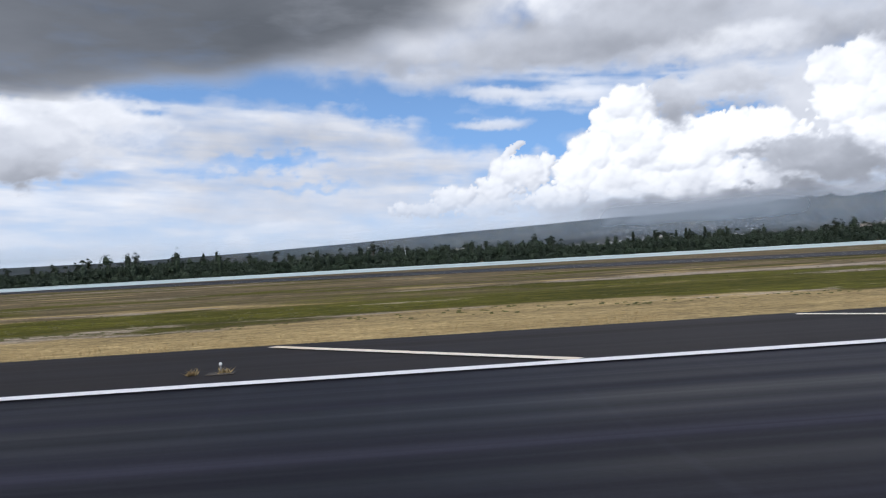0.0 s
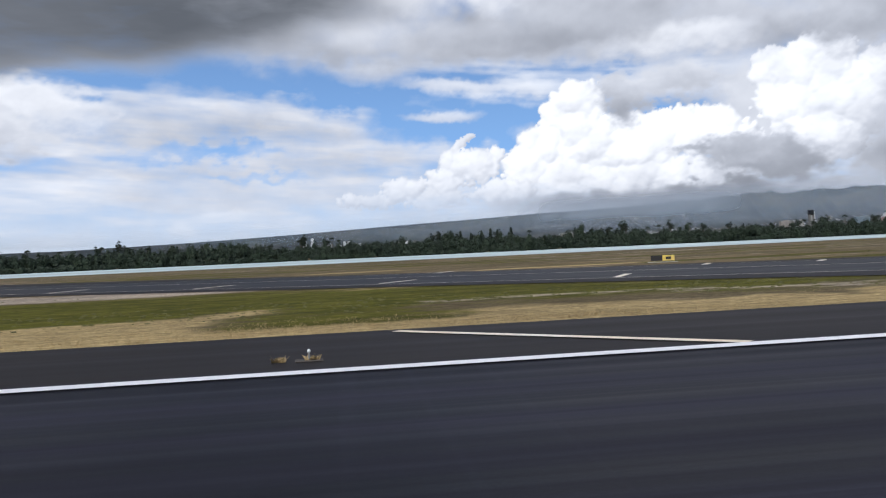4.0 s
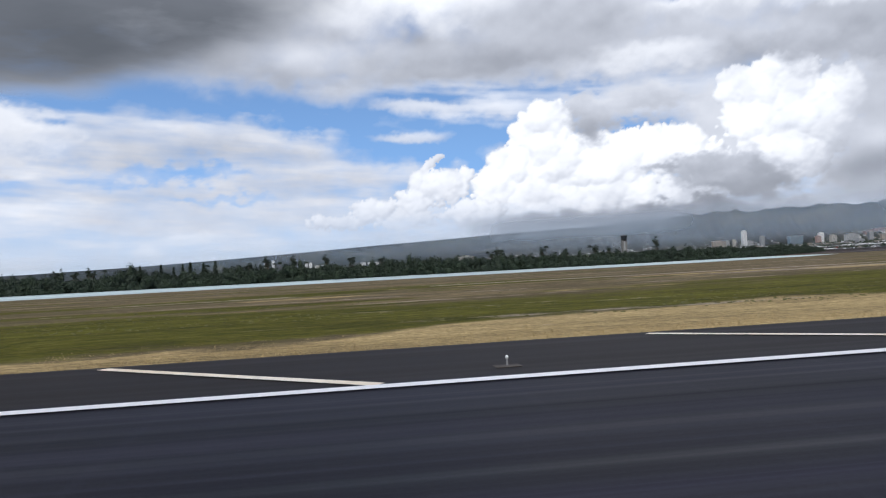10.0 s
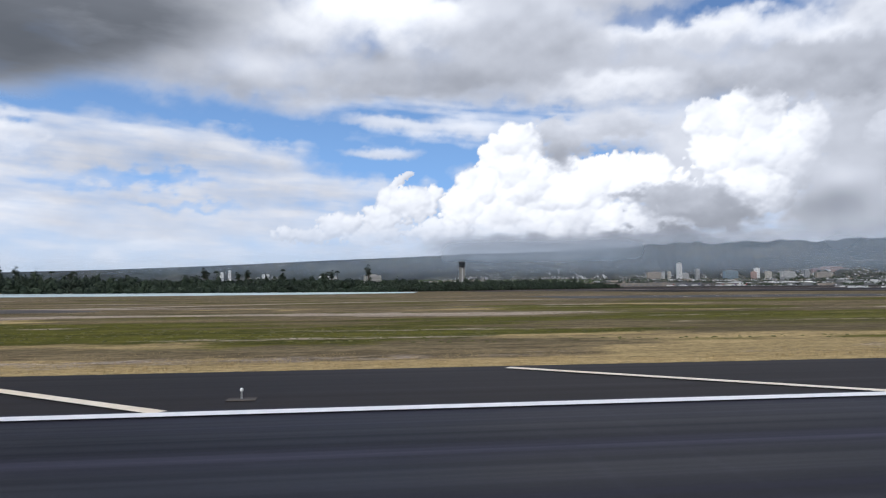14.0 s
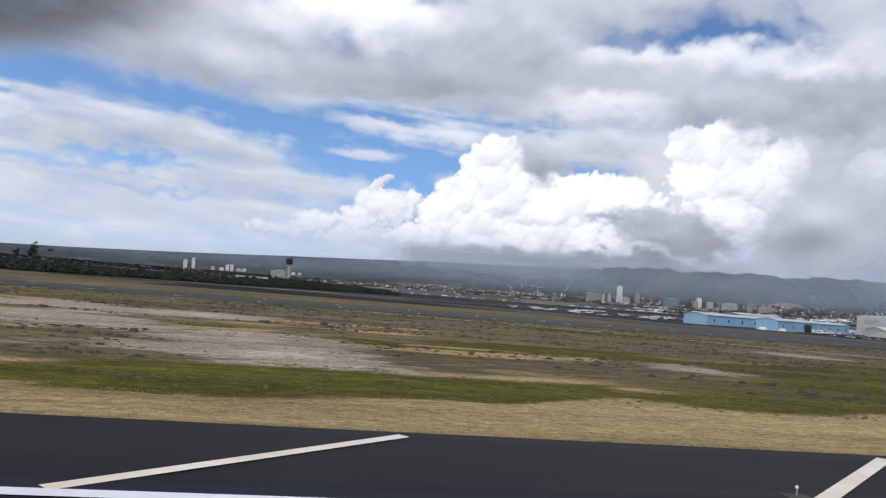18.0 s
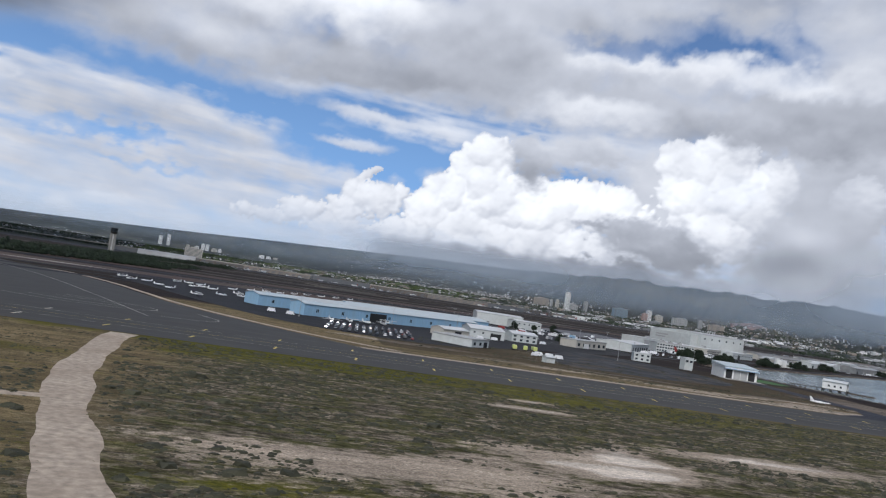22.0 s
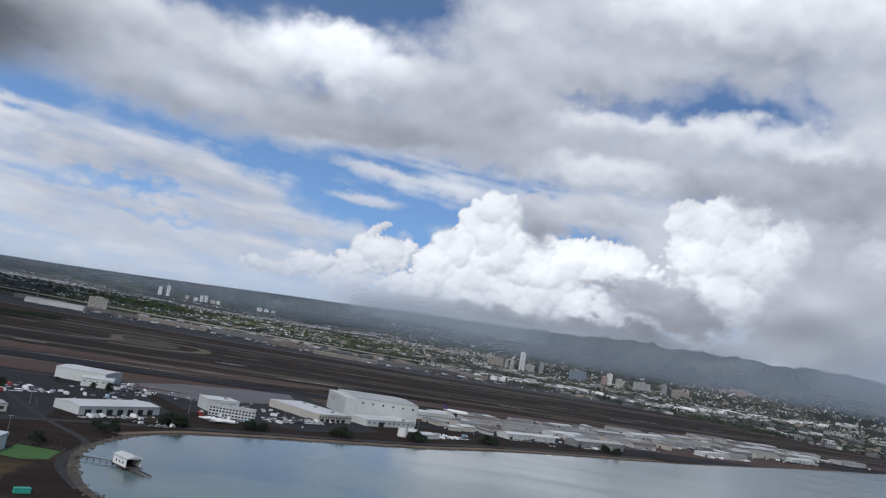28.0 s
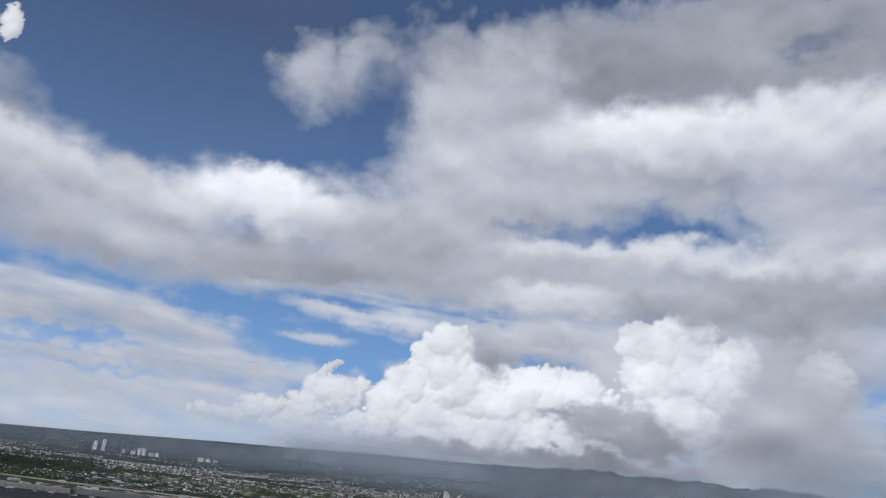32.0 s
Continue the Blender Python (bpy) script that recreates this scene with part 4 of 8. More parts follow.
def land_height(x, y):
    """The height of the hills over a place, zero on the plain."""
    az, depth, h = HILL_GRID
    u, v = x - SKY_EAST, y
    a, r = math.atan2(u, v), math.hypot(u, v)
    d = (r - HILL_NEAR) / (HILL_RADIUS - HILL_NEAR)
    if d <= 0 or a < az[0] or a > az[-1]:
        return 0.0
    i, j = min(int((a - az[0]) / (az[1] - az[0])), len(az) - 2), min(int(d * 63), 62)
    return max(0.0, float(h[i, j]))



def build_rain_and_haze():
    """A sheet before the hills: eastern rain, low crest cloud, and distance haze as colour."""
    az, el = np.meshgrid(np.radians(np.arange(-50, 66, 0.9)), np.radians(np.arange(-0.5, 13, 0.45)), indexing="ij")
    a, e = np.degrees(az), np.degrees(el)
    thick = 0.66 * smoothstep(31, 44, a + 9 * (fbm(a * 0.35, e * 0.08, 4) - 0.5)) * smoothstep(24, 30, a) * smoothstep(1.2, 3.2, e) * smoothstep(8.5, 4.5, e)
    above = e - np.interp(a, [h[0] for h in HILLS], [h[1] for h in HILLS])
    # pale cover over all the hills: distance haze put in as colour
    far_haze = (0.24 + 0.06 * smoothstep(6, 22, a)) * smoothstep(0.5, 1.5, e) * smoothstep(1.5, 0.1, above)
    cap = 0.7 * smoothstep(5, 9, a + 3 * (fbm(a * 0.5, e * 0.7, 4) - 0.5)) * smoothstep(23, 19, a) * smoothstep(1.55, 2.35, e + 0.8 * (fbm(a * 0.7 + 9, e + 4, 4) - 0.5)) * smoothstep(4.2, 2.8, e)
    far_haze = 1 - (1 - far_haze) * (1 - cap)
    rain = np.clip((thick + cap) / np.maximum(thick + far_haze, 0.01), 0, 1)
    thick = 1 - (1 - thick) * (1 - far_haze)
    r = 7000.0
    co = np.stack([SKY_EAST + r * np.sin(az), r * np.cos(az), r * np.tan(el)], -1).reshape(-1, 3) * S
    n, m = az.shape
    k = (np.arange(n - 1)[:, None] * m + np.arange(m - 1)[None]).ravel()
    me = bpy.data.meshes.new("rain_and_haze_sheet")
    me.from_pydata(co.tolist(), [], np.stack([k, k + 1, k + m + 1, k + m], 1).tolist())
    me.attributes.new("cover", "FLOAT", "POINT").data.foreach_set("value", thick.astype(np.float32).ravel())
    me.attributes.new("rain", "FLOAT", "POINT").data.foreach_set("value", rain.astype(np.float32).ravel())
    m_, t, b = nodes_of("rain_and_haze_veil")
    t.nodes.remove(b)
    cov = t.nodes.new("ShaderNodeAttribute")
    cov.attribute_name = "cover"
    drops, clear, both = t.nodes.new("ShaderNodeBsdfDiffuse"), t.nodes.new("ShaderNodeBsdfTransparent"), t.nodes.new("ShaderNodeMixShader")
    # blue-grey of the painted haze, then the grey of the rain
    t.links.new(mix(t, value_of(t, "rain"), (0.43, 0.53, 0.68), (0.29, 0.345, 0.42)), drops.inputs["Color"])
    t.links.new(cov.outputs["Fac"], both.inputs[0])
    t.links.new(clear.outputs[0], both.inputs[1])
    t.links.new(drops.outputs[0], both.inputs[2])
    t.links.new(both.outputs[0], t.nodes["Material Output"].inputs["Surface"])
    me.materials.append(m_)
    return tagged(new("rain_and_haze_sheet", me), "painted distance haze, low cloud and grey rain before the hills", "rain", kind="structure")


build_rain_and_haze()

# waters
sheet("lagoon", [(-3000, 430), (-200, 402), (26, 376), (234, 378), (436, 405), (663, 438), (770, 480), (835, 540), (850, 640), (700, 700), (-3000, 800)], 0.08, M_LAGOON, "pale green lagoon behind the airfield", "lagoon")
BAY = smooth_line([(2700, 400), (2300, 385), (2023, 388), (1953, 393), (1908, 402), (1869, 420), (1834, 452), (1808, 505), (1797, 560), (1806, 628), (1850, 690), (1944, 753), (2050, 825), (2166, 923), (2411, 1085), (2508, 1150), (3107, 1590), (4300, 2300), (4300, 400)], 5)
sheet("bay", [tuple(p) for p in BAY], 0.08, M_BAY, "calm grey-blue bay water", "bay")
# parallel taxiway
sheet("taxiway", [(860, 270), (2700, 270), (2700, 335), (860, 335)], 0.06, M_TAXIWAY, "grey asphalt taxiway with edge lines", "taxiway")

# ---- runway side: painted stripes, lights, signs and grass

def stripe(x0, y0, x1, y1, width, material, parent):
    """A slanting bar of paint from near to far end."""
    return part("stripe", band(bmesh.new(), [(x0, y0), (x1, y1)], width, 0.1), material, parent)


shoulder = bpy.data.objects["runway_shoulder"]
for k in range(-8, 42):
    near = -185.0 + 30.62 * k + (2.4 if k > 26 else 0)
    if near < 100 or 405 < near < 900:
        stripe(near, 30.6, near - 14.2, 43.4, 0.75, M_STRIPE, shoulder)
for k in range(-3, 22):
    near = 1012.5 + 29.3 * k
    stripe(near, 30.6, near + 14.2, 43.4, 0.85, M_STRIPE, shoulder)
exit_way = bpy.data.objects["exit_taxiway"]
BARS_FAR = [
    (60, 146, 64, 152), (102, 121, 106, 127), (116.6, 112, 120.9, 117), (130.5, 105.5, 134.5, 110.5), (144.1, 99.5, 147.8, 104), (158, 92, 160.9, 97.5),
    (171.3, 84.3, 174, 89.4), (184.7, 74.2, 187.6, 79.5), (197.8, 67.5, 200.5, 72.5), (210.8, 61.8, 213.3, 66.9), (224.9, 56.8, 227.5, 62), (238.7, 52.6, 241.5, 58),
    (253.1, 48.7, 255.7, 54.5), (269.4, 44.8, 269.6, 51), (283.5, 41.8, 284.5, 48), (297.2, 39.1, 299.6, 45.5), (312.9, 37.2, 314.5, 44.8), (329, 34.9, 329.8, 41.8),
    (372.3, 30.6, 372.8, 38), (388.6, 30.6, 388.2, 38.7),
]
BARS_NEAR = [
    (-64, 170, -60, 182), (-35.6, 154.7, -32.3, 166), (-8.2, 140.5, -4.4, 149.9), (19.1, 125.8, 24, 134.3), (47.8, 110.1, 53.7, 117.9),
    (77, 93.5, 81.5, 101.5), (104, 73, 108, 80.5), (122.9, 56.5, 126, 63.5), (134.6, 48.5, 138.6, 56),
]
for x0, y0, x1, y1 in BARS_FAR + BARS_NEAR:
    stripe(x0, y0, x1, y1, 1.2 if x0 > 205 else 1.0, M_STRIPE, exit_way)
FAR_EDGE = smooth_line([(-600, 500), (-300, 340), (-100, 232), (0, 178), (60, 145), (92, 128), (121, 113), (145, 99), (175, 77), (194, 67.6), (211, 62), (228, 56), (247, 50.2), (262, 46.5), (274, 43.6), (294, 39.8), (313, 37.3), (324, 35.6), (336, 33.1), (352, 30.6)], 5)
part("edge_line", band(bmesh.new(), FAR_EDGE, 0.28, 0.12), M_CREAM_LINE, exit_way, "pale worn edge line")
LEAD = smooth_line([(-300, 318), (-96, 212), (40, 137), (104, 101.2), (140, 81.3), (166, 67), (185, 53.5), (206, 44.1), (221, 38.8), (233, 34), (241, 31), (253, 27.3), (260, 25.3), (278, 20), (300, 14), (340, 6), (380, 1.5), (420, 0.6)], 5)
part("lead_line", band(bmesh.new(), LEAD, 0.35, 0.13), M_STRIPE, exit_way, "yellow lead-off line")
part("worn_line", band(bmesh.new(), smooth_line([(150, 53), (163, 48), (171, 44.5), (178, 41), (195, 35.5), (214, 31.2)], 5), 0.18, 0.12), M_CREAM_LINE, exit_way, "thin worn pale line")
NOSE = smooth_line([(-300, 300), (-97, 196), (-11, 140), (53, 104), (90, 84), (117.5, 68.7), (138.6, 56.9), (149.6, 51), (159.7, 45.9), (162.6, 44), (164.8, 42.4), (165.8, 40), (165.3, 36.8), (163.6, 33.6), (160.8, 31)], 6)
for off in (0.0, 0.9):
    part("nose_line", band(bmesh.new(), [(p[0] - off * 0.6, p[1] - off * 0.35) for p in NOSE[0 if not off else 48:]], 0.3, 0.125), M_YELLOW if off else M_STRIPE, exit_way, "curved yellow edge line")
lane = bmesh.new()
lane.faces.new([lane.verts.new((p[0], p[1], 0.08)) for p in [*FAR_EDGE, (340, 31.2), *NOSE[::-1]]])
bmesh.ops.triangulate(lane, faces=lane.faces)
part("lane", lane, M_EXIT, exit_way, "smooth blue-grey asphalt lane")
for x0, y0, x1, y1, w in ((158.6, 38.8, 161.5, 44.2, 0.9), (157.6, 36.8, 158.4, 31.2, 0.9), (159.4, 37.9, 165.6, 37.1, 0.75)):
    stripe(x0, y0, x1, y1, w, M_STRIPE, exit_way)


part("zone_bar", band(bmesh.new(), [(-148, 10.75), (-126, 10.75)], 3.0, 0.12), M_WHITE_LINE, runway, "broad white touchdown bar")
# a bleached strip and a dark resealed strip along the edge line
M_SEAL = surface("bleached_joint_seal", (0.2, 0.205, 0.215), 0.8, 3.0, 0.45, wear=(0.05, 0.05, 0.055), stretch=(0.08, 1, 1))
wave = [(644 + 2 * k, 28.3 + 0.5 * float(fbm(np.array(k * 0.17), np.array(3.0), 3))) for k in range(58)]
part("seal_strip", band(bmesh.new(), wave, 0.85, 0.08), M_SEAL, runway, "pale bleached strip beside the edge line")
part("dark_strip", band(bmesh.new(), [(930, 31.6), (1330, 31.6)], 2.0, 0.075), M_RUNWAY, shoulder, "dark resealed strip outside the edge line")
scuffs = bmesh.new()
for k in range(30):
    x0 = 935 + 4.6 * k + random.uniform(-0.6, 0.6)
    q = [(x0, 30.75), (x0 + 2.6, 30.75), (x0 + 1.9, 31.3), (x0 + random.uniform(0.2, 0.9), random.uniform(31.5, 32.2))]
    scuffs.faces.new([scuffs.verts.new((a_, b_, 0.09)) for a_, b_ in q])
part("scuffs", scuffs, M_SEAL, shoulder, "pale scuffed patches on the dark strip")


def runway_light():
    ob = thing("runway_light", "white glass runway edge light on a concrete pad", "runway light", group="runway edge lights")
    part("base_plate", cube(-0.6, -0.42, 0.05, 0.6, 0.42, 0.09, 0.02), M_ROCK, ob)
    part("post", tube(bmesh.new(), (0, 0, 0.1), (0, 0, 0.42), 0.05, 0.04, 8), M_STEEL, ob)
    part("lens", lathe(bmesh.new(), [(0.05, 0.4), (0.075, 0.43), (0.075, 0.5), (0.03, 0.55)], 10), M_WHITE, ob, "frosted white glass lens")
    return ob


light_one = runway_light()
light_one.matrix_basis = pose(-18.95 * S, 33.6 * S, 0)
for k in range(-6, 32):
    x = -18.95 + 60.35 * k + (3.7 if k > 10 else 0)
    if k and not 150 < x < 300:
        copy_thing(light_one, pose(x * S, 33.6 * S, 0, 0, 0, random.uniform(-4, 4)))
for x, y in ((123.3, 62.1), (144.6, 48.9), (158.5, 35.4), (162.9, 38), (208, 67), (262, 52.5), (311.8, 40.8)):
    copy_thing(light_one, pose(x * S, y * S, 0.02))


def weed_tuft(bm, x, y, n, high, wide):
    for _ in range(n):
        a_, r = random.uniform(0, math.tau), random.uniform(0, wide)
        p = Vector((x + r * math.cos(a_), y + r * math.sin(a_), 0.05))
        tip = p + Vector((random.uniform(-0.3, 0.3), random.uniform(-0.3, 0.3), random.uniform(0.4, 1) * high))
        s_ = Vector((math.cos(a_), math.sin(a_), 0)) * 0.05
        bm.faces.new([bm.verts.new(q) for q in (p - s_, p + s_, tip)])


tufts = bmesh.new()
for x in [-19.5 + 60.35 * k for k in (-3, 0, 1, 7)]:
    for side in (-0.75, 0.7):
        weed_tuft(tufts, x + side, 33.6, 46, 0.3, 0.3)
tagged(part("weeds", tufts, M_DRY_GRASS), "dry weeds in the paving round the lights", "weeds", kind="stuff")


def digits(text, size, material, parent, m, depth=0.012):
    cu = bpy.data.curves.new("digit", "FONT")
    cu.body, cu.size, cu.align_x, cu.align_y, cu.extrude, cu.resolution_u = text, size * S, "CENTER", "CENTER", depth * S, 3
    tmp = new("digit", cu)
    me = bpy.data.meshes.new_from_object(tmp.evaluated_get(bpy.context.evaluated_depsgraph_get()))
    bpy.data.objects.remove(tmp)
    ob = part("digit", me, material, parent, "white numeral")
    ob.matrix_basis = m
    return ob


M_RUBBLE = surface("grey_rubble", (0.2, 0.175, 0.15), 0.95, 0.5, 0.5, bump=0.05, wear=(0.08, 0.066, 0.05))


def distance_sign(number, x, y):
    ob = thing("distance_sign", "black runway distance sign with a white number", "airfield sign", x, y, 0, group="runway distance signs")
    ob.scale = (0.82, 0.82, 0.82)
    pad = bmesh.new()
    worn = 0.75 if number == "7" else 1.5
    prism(pad, [((2.3 + 0.7 * math.sin(k * 2.3 + x)) * math.cos(k * math.tau / 14) * worn, (1.5 + 0.4 * math.sin(k * 1.7 + x)) * math.sin(k * math.tau / 14) * worn) for k in range(14)], 0.015, 0.06)
    part("pad", pad, M_RUBBLE, ob, "patch of grey rubble")
    part("footing", cube(-0.5, -0.8, 0.03, 0.5, 0.8, 0.12, 0.03), M_CONCRETE, ob)
    for dy in (-0.5, 0.5):
        part("leg", tube(bmesh.new(), (0, dy, 0.08), (0, dy, 0.4), 0.06, 0.06, 8), M_STEEL, ob)
    panel = part("panel", cube(-0.13, -0.72, 0.36, 0.13, 0.72, 1.82, 0.03), M_BLACK, ob)
    part("cap", cube(-0.15, -0.74, 1.8, 0.15, 0.74, 1.87, 0.01), M_WHITE, ob, "pale metal top edge")
    for side in (-1, 1):
        digits(number, 1.95, M_WHITE, panel, Matrix.Translation((side * 0.14 * S, 0, 1.09 * S)) @ pose(0, 0, 0, 90, 0, 90 * side))
    return ob


distance_sign("9", 0, 51.5), distance_sign("7", 611, 49.5), distance_sign("5", 1218.5, 47.8)


def side_sign(x, y):
    ob = thing("taxiway_sign", "narrow black sign box with a yellow face", "airfield sign", x, y, 0, -14)
    part("pad", cube(-1.6, -1.5, 0.02, 2.4, 1.5, 0.1, 0.03), M_CONCRETE, ob)
    for k in (-0.5, 0.5):
        part("leg", tube(bmesh.new(), (0, k, 0.08), (0, k, 0.35), 0.05, 0.05, 8), M_STEEL, ob)
    part("panel", cube(-0.2, -0.75, 0.32, 0.2, 0.75, 1.45, 0.03), M_BLACK, ob)
    part("face", cube(0.2, -0.7, 0.37, 0.24, 0.7, 1.4), M_YELLOW, ob, "yellow sign face")


def taxi_sign(x, y, turn, wide):
    ob = thing("taxiway_sign", "yellow and black taxiway sign on short legs", "airfield sign", x, y, 0, turn)
    part("pad", cube(-1.2, -wide / 2 - 0.6, 0.02, 1.2, wide / 2 + 0.6, 0.1, 0.03), M_CONCRETE, ob)
    for k in (-0.35, 0.35):
        part("leg", tube(bmesh.new(), (0, k * wide, 0.08), (0, k * wide, 0.35), 0.05, 0.05, 8), M_STEEL, ob)
    part("panel", cube(-0.16, 0, 0.32, 0.16, wide / 2, 1.4, 0.03), M_BLACK, ob)
    part("panel", cube(-0.16, -wide / 2, 0.32, 0.16, 0, 1.4, 0.03), M_YELLOW, ob, "bright yellow half")
    part("mark", cube(-0.18, -wide * 0.36, 0.6, 0.18, -wide * 0.14, 1.12), M_BLACK, ob, "black bars of lettering")
    return ob


side_sign(374, 51.2), taxi_sign(106, 147, 62, 4.6)


# grass and shrubs
def scatter(name, xs, ys, highs, wides, blades, material, label, category, lean=0.25, seed=1):
    """Tufts of thin upright blades."""
    g = np.random.RandomState(seed)
    n = len(xs)
    ang = g.uniform(0, math.tau, (n, blades))
    rad = np.sqrt(g.uniform(0, 1, (n, blades))) * wides[:, None]
    px, py = xs[:, None] + rad * np.cos(ang), ys[:, None] + rad * np.sin(ang)
    h = highs[:, None] * g.uniform(0.55, 1.1, (n, blades))
    w = np.maximum(0.016, 0.05 * h) * g.uniform(0.6, 1.3, (n, blades))
    spin = g.uniform(-0.9, 0.9, (n, blades))
    dx, dy = np.cos(spin) * w, np.sin(spin) * w
    lx, ly = g.normal(0, lean, (n, blades)) * h, g.normal(0, lean, (n, blades)) * h
    z = np.zeros_like(px)
    v = np.stack([np.stack([px - dx, py - dy, z], -1), np.stack([px + dx, py + dy, z], -1), np.stack([px + lx, py + ly, h], -1)], 2).reshape(-1, 3) * S
    k = np.arange(len(v) // 3) * 3
    me = bpy.data.meshes.new(name)
    me.from_pydata(v.tolist(), [], np.stack([k, k + 1, k + 2], 1).tolist())
    me.materials.append(material)
    return tagged(new(name, me), label, category, kind="stuff")


def bushes(name, xs, ys, sizes, flat, material, label, category, seed=2):
    """Low rough clumps, each a small broken dome."""
    g = np.random.RandomState(seed)
    n = len(xs)
    ring = np.arange(5) * math.tau / 5
    r1 = sizes[:, None] * g.uniform(0.7, 1.3, (n, 5))
    r2 = sizes[:, None] * g.uniform(0.4, 0.8, (n, 5))
    turn = g.uniform(0, math.tau, (n, 1))
    low = np.stack([xs[:, None] + 1.5 * r1 * np.cos(ring + turn), ys[:, None] + r1 * np.sin(ring + turn), np.zeros((n, 5))], -1)
    mid = np.stack([xs[:, None] + 1.5 * r2 * np.cos(ring + turn + 0.5), ys[:, None] + r2 * np.sin(ring + turn + 0.5), flat * sizes[:, None] * g.uniform(0.6, 1.3, (n, 5))], -1)
    v = np.concatenate([low, mid], 1).reshape(-1, 3) * S
    base = np.arange(n)[:, None] * 10
    faces = []
    for k in range(5):
        j = (k + 1) % 5
        faces += [np.stack([base[:, 0] + k, base[:, 0] + j, base[:, 0] + 5 + k], 1), np.stack([base[:, 0] + j, base[:, 0] + 5 + j, base[:, 0] + 5 + k], 1)]
    for a_, b_, c_ in ((5, 6, 7), (5, 7, 8), (5, 8, 9)):
        faces.append(base + np.array([[a_, b_, c_]]))
    me = bpy.data.meshes.new(name)
    me.from_pydata(v.tolist(), [], np.concatenate(faces).tolist())
    me.materials.append(material)
    return tagged(new(name, me), label, category, kind="stuff")


def on_paving(x, y):
    """Marks places on the exit taxiway, where nothing grows."""
    far = np.interp(x, [p[0] for p in EXIT_FAR[::-1]], [p[1] for p in EXIT_FAR[::-1]])
    near = np.interp(x, [p[0] for p in EXIT_NEAR], [p[1] for p in EXIT_NEAR])
    return (x < 372) & (y < far + 0.5) & (y > near - 0.5)


rg = np.random.RandomState(11)
x, y = rg.uniform(-330, 1500, 34000), 44.9 + np.abs(rg.normal(0, 4.6, 34000))
keep = ~on_paving(x, y) & (fbm(x / 14, y / 4, 3) > 0.40)
x, y = x[keep], y[keep]
scatter("dry_grass", x, y, rg.uniform(0.07, 0.2, len(x)), np.full(len(x), 0.7), 8, M_DRY_GRASS, "dry straw-coloured grass along the paving edge", "grass", 0.6, seed=3)
x, y = rg.uniform(-330, 1500, 30000), 52 + rg.gamma(2.0, 16, 30000)
lush = fbm(x / 70 + 3, y / 14, 5, 0.6)
keep = ~on_paving(x, y) & (lush > 0.52) & (y < 200) & (y > 46 + np.interp(x, VERGE_AT, VERGE_WIDE))
x, y = x[keep], y[keep]
bushes("green_grass", x, y, rg.uniform(0.06, 0.2, len(x)), 0.45, M_GREEN_GRASS, "low green grass and weeds in patches", "grass", seed=4)
x, y = rg.uniform(1000, 1830, 64000), 52 + 215 * rg.uniform(0, 1, 64000) ** 1.1
keep = (fbm(x / 26 + 9, y / 8 + 4, 5, 0.65) > 0.48) & ~((x > 1660) & (y > 190) & (x - 1660 < (y - 170)))
still = (np.zeros_like(x), np.zeros_like(x))
keep &= (cover_of(x, y, TAN, still) < 0.25) & (y > 47 + 1.3 * np.interp(x, VERGE_AT, VERGE_WIDE)) & (cover_of(x, y, SAND, still) < 0.3) & (cover_of(x, y, SAND_EAST, still) < 0.3)
keep &= np.abs(x - np.interp(y, (62, 80, 99, 127, 143, 170, 204, 240, 268), (1452, 1436, 1426, 1417, 1411, 1404, 1398, 1393, 1391))) > 6
x, y = x[keep], y[keep]
bushes("scrub", x, y, 0.07 + rg.gamma(1.2, 0.1, len(x)), 0.45, M_SHRUB, "low dark scrub on the dry ground", "scrub", seed=5)
x, y = rg.uniform(1390, 1840, 34000), rg.uniform(78, 264, 34000)
still = (np.zeros_like(x), np.zeros_like(x))
thick = fbm(x / 30 + 2, y / 10 + 6, 5, 0.65)
core = cover_of(x, y, [p for p in SAND_EAST if p[4] > 1], still)
keep = (thick > 0.44 + 0.14 * (cover_of(x, y, SAND_EAST, still) > 0.3)) & (core < 0.45) & ~((x > 1660) & (y > 190) & (x - 1660 < (y - 170)))
keep &= np.abs(x - np.interp(y, (62, 80, 99, 127, 143, 170, 204, 240, 268), (1452, 1436, 1426, 1417, 1411, 1404, 1398, 1393, 1391))) > 6
x, y = x[keep], y[keep]
bushes("heath_bushes", x, y, 0.1 + rg.gamma(1.1, 0.19, len(x)), 0.5, M_SHRUB, "dark low bushes dotted over grey-brown heath", "bushes", seed=6)

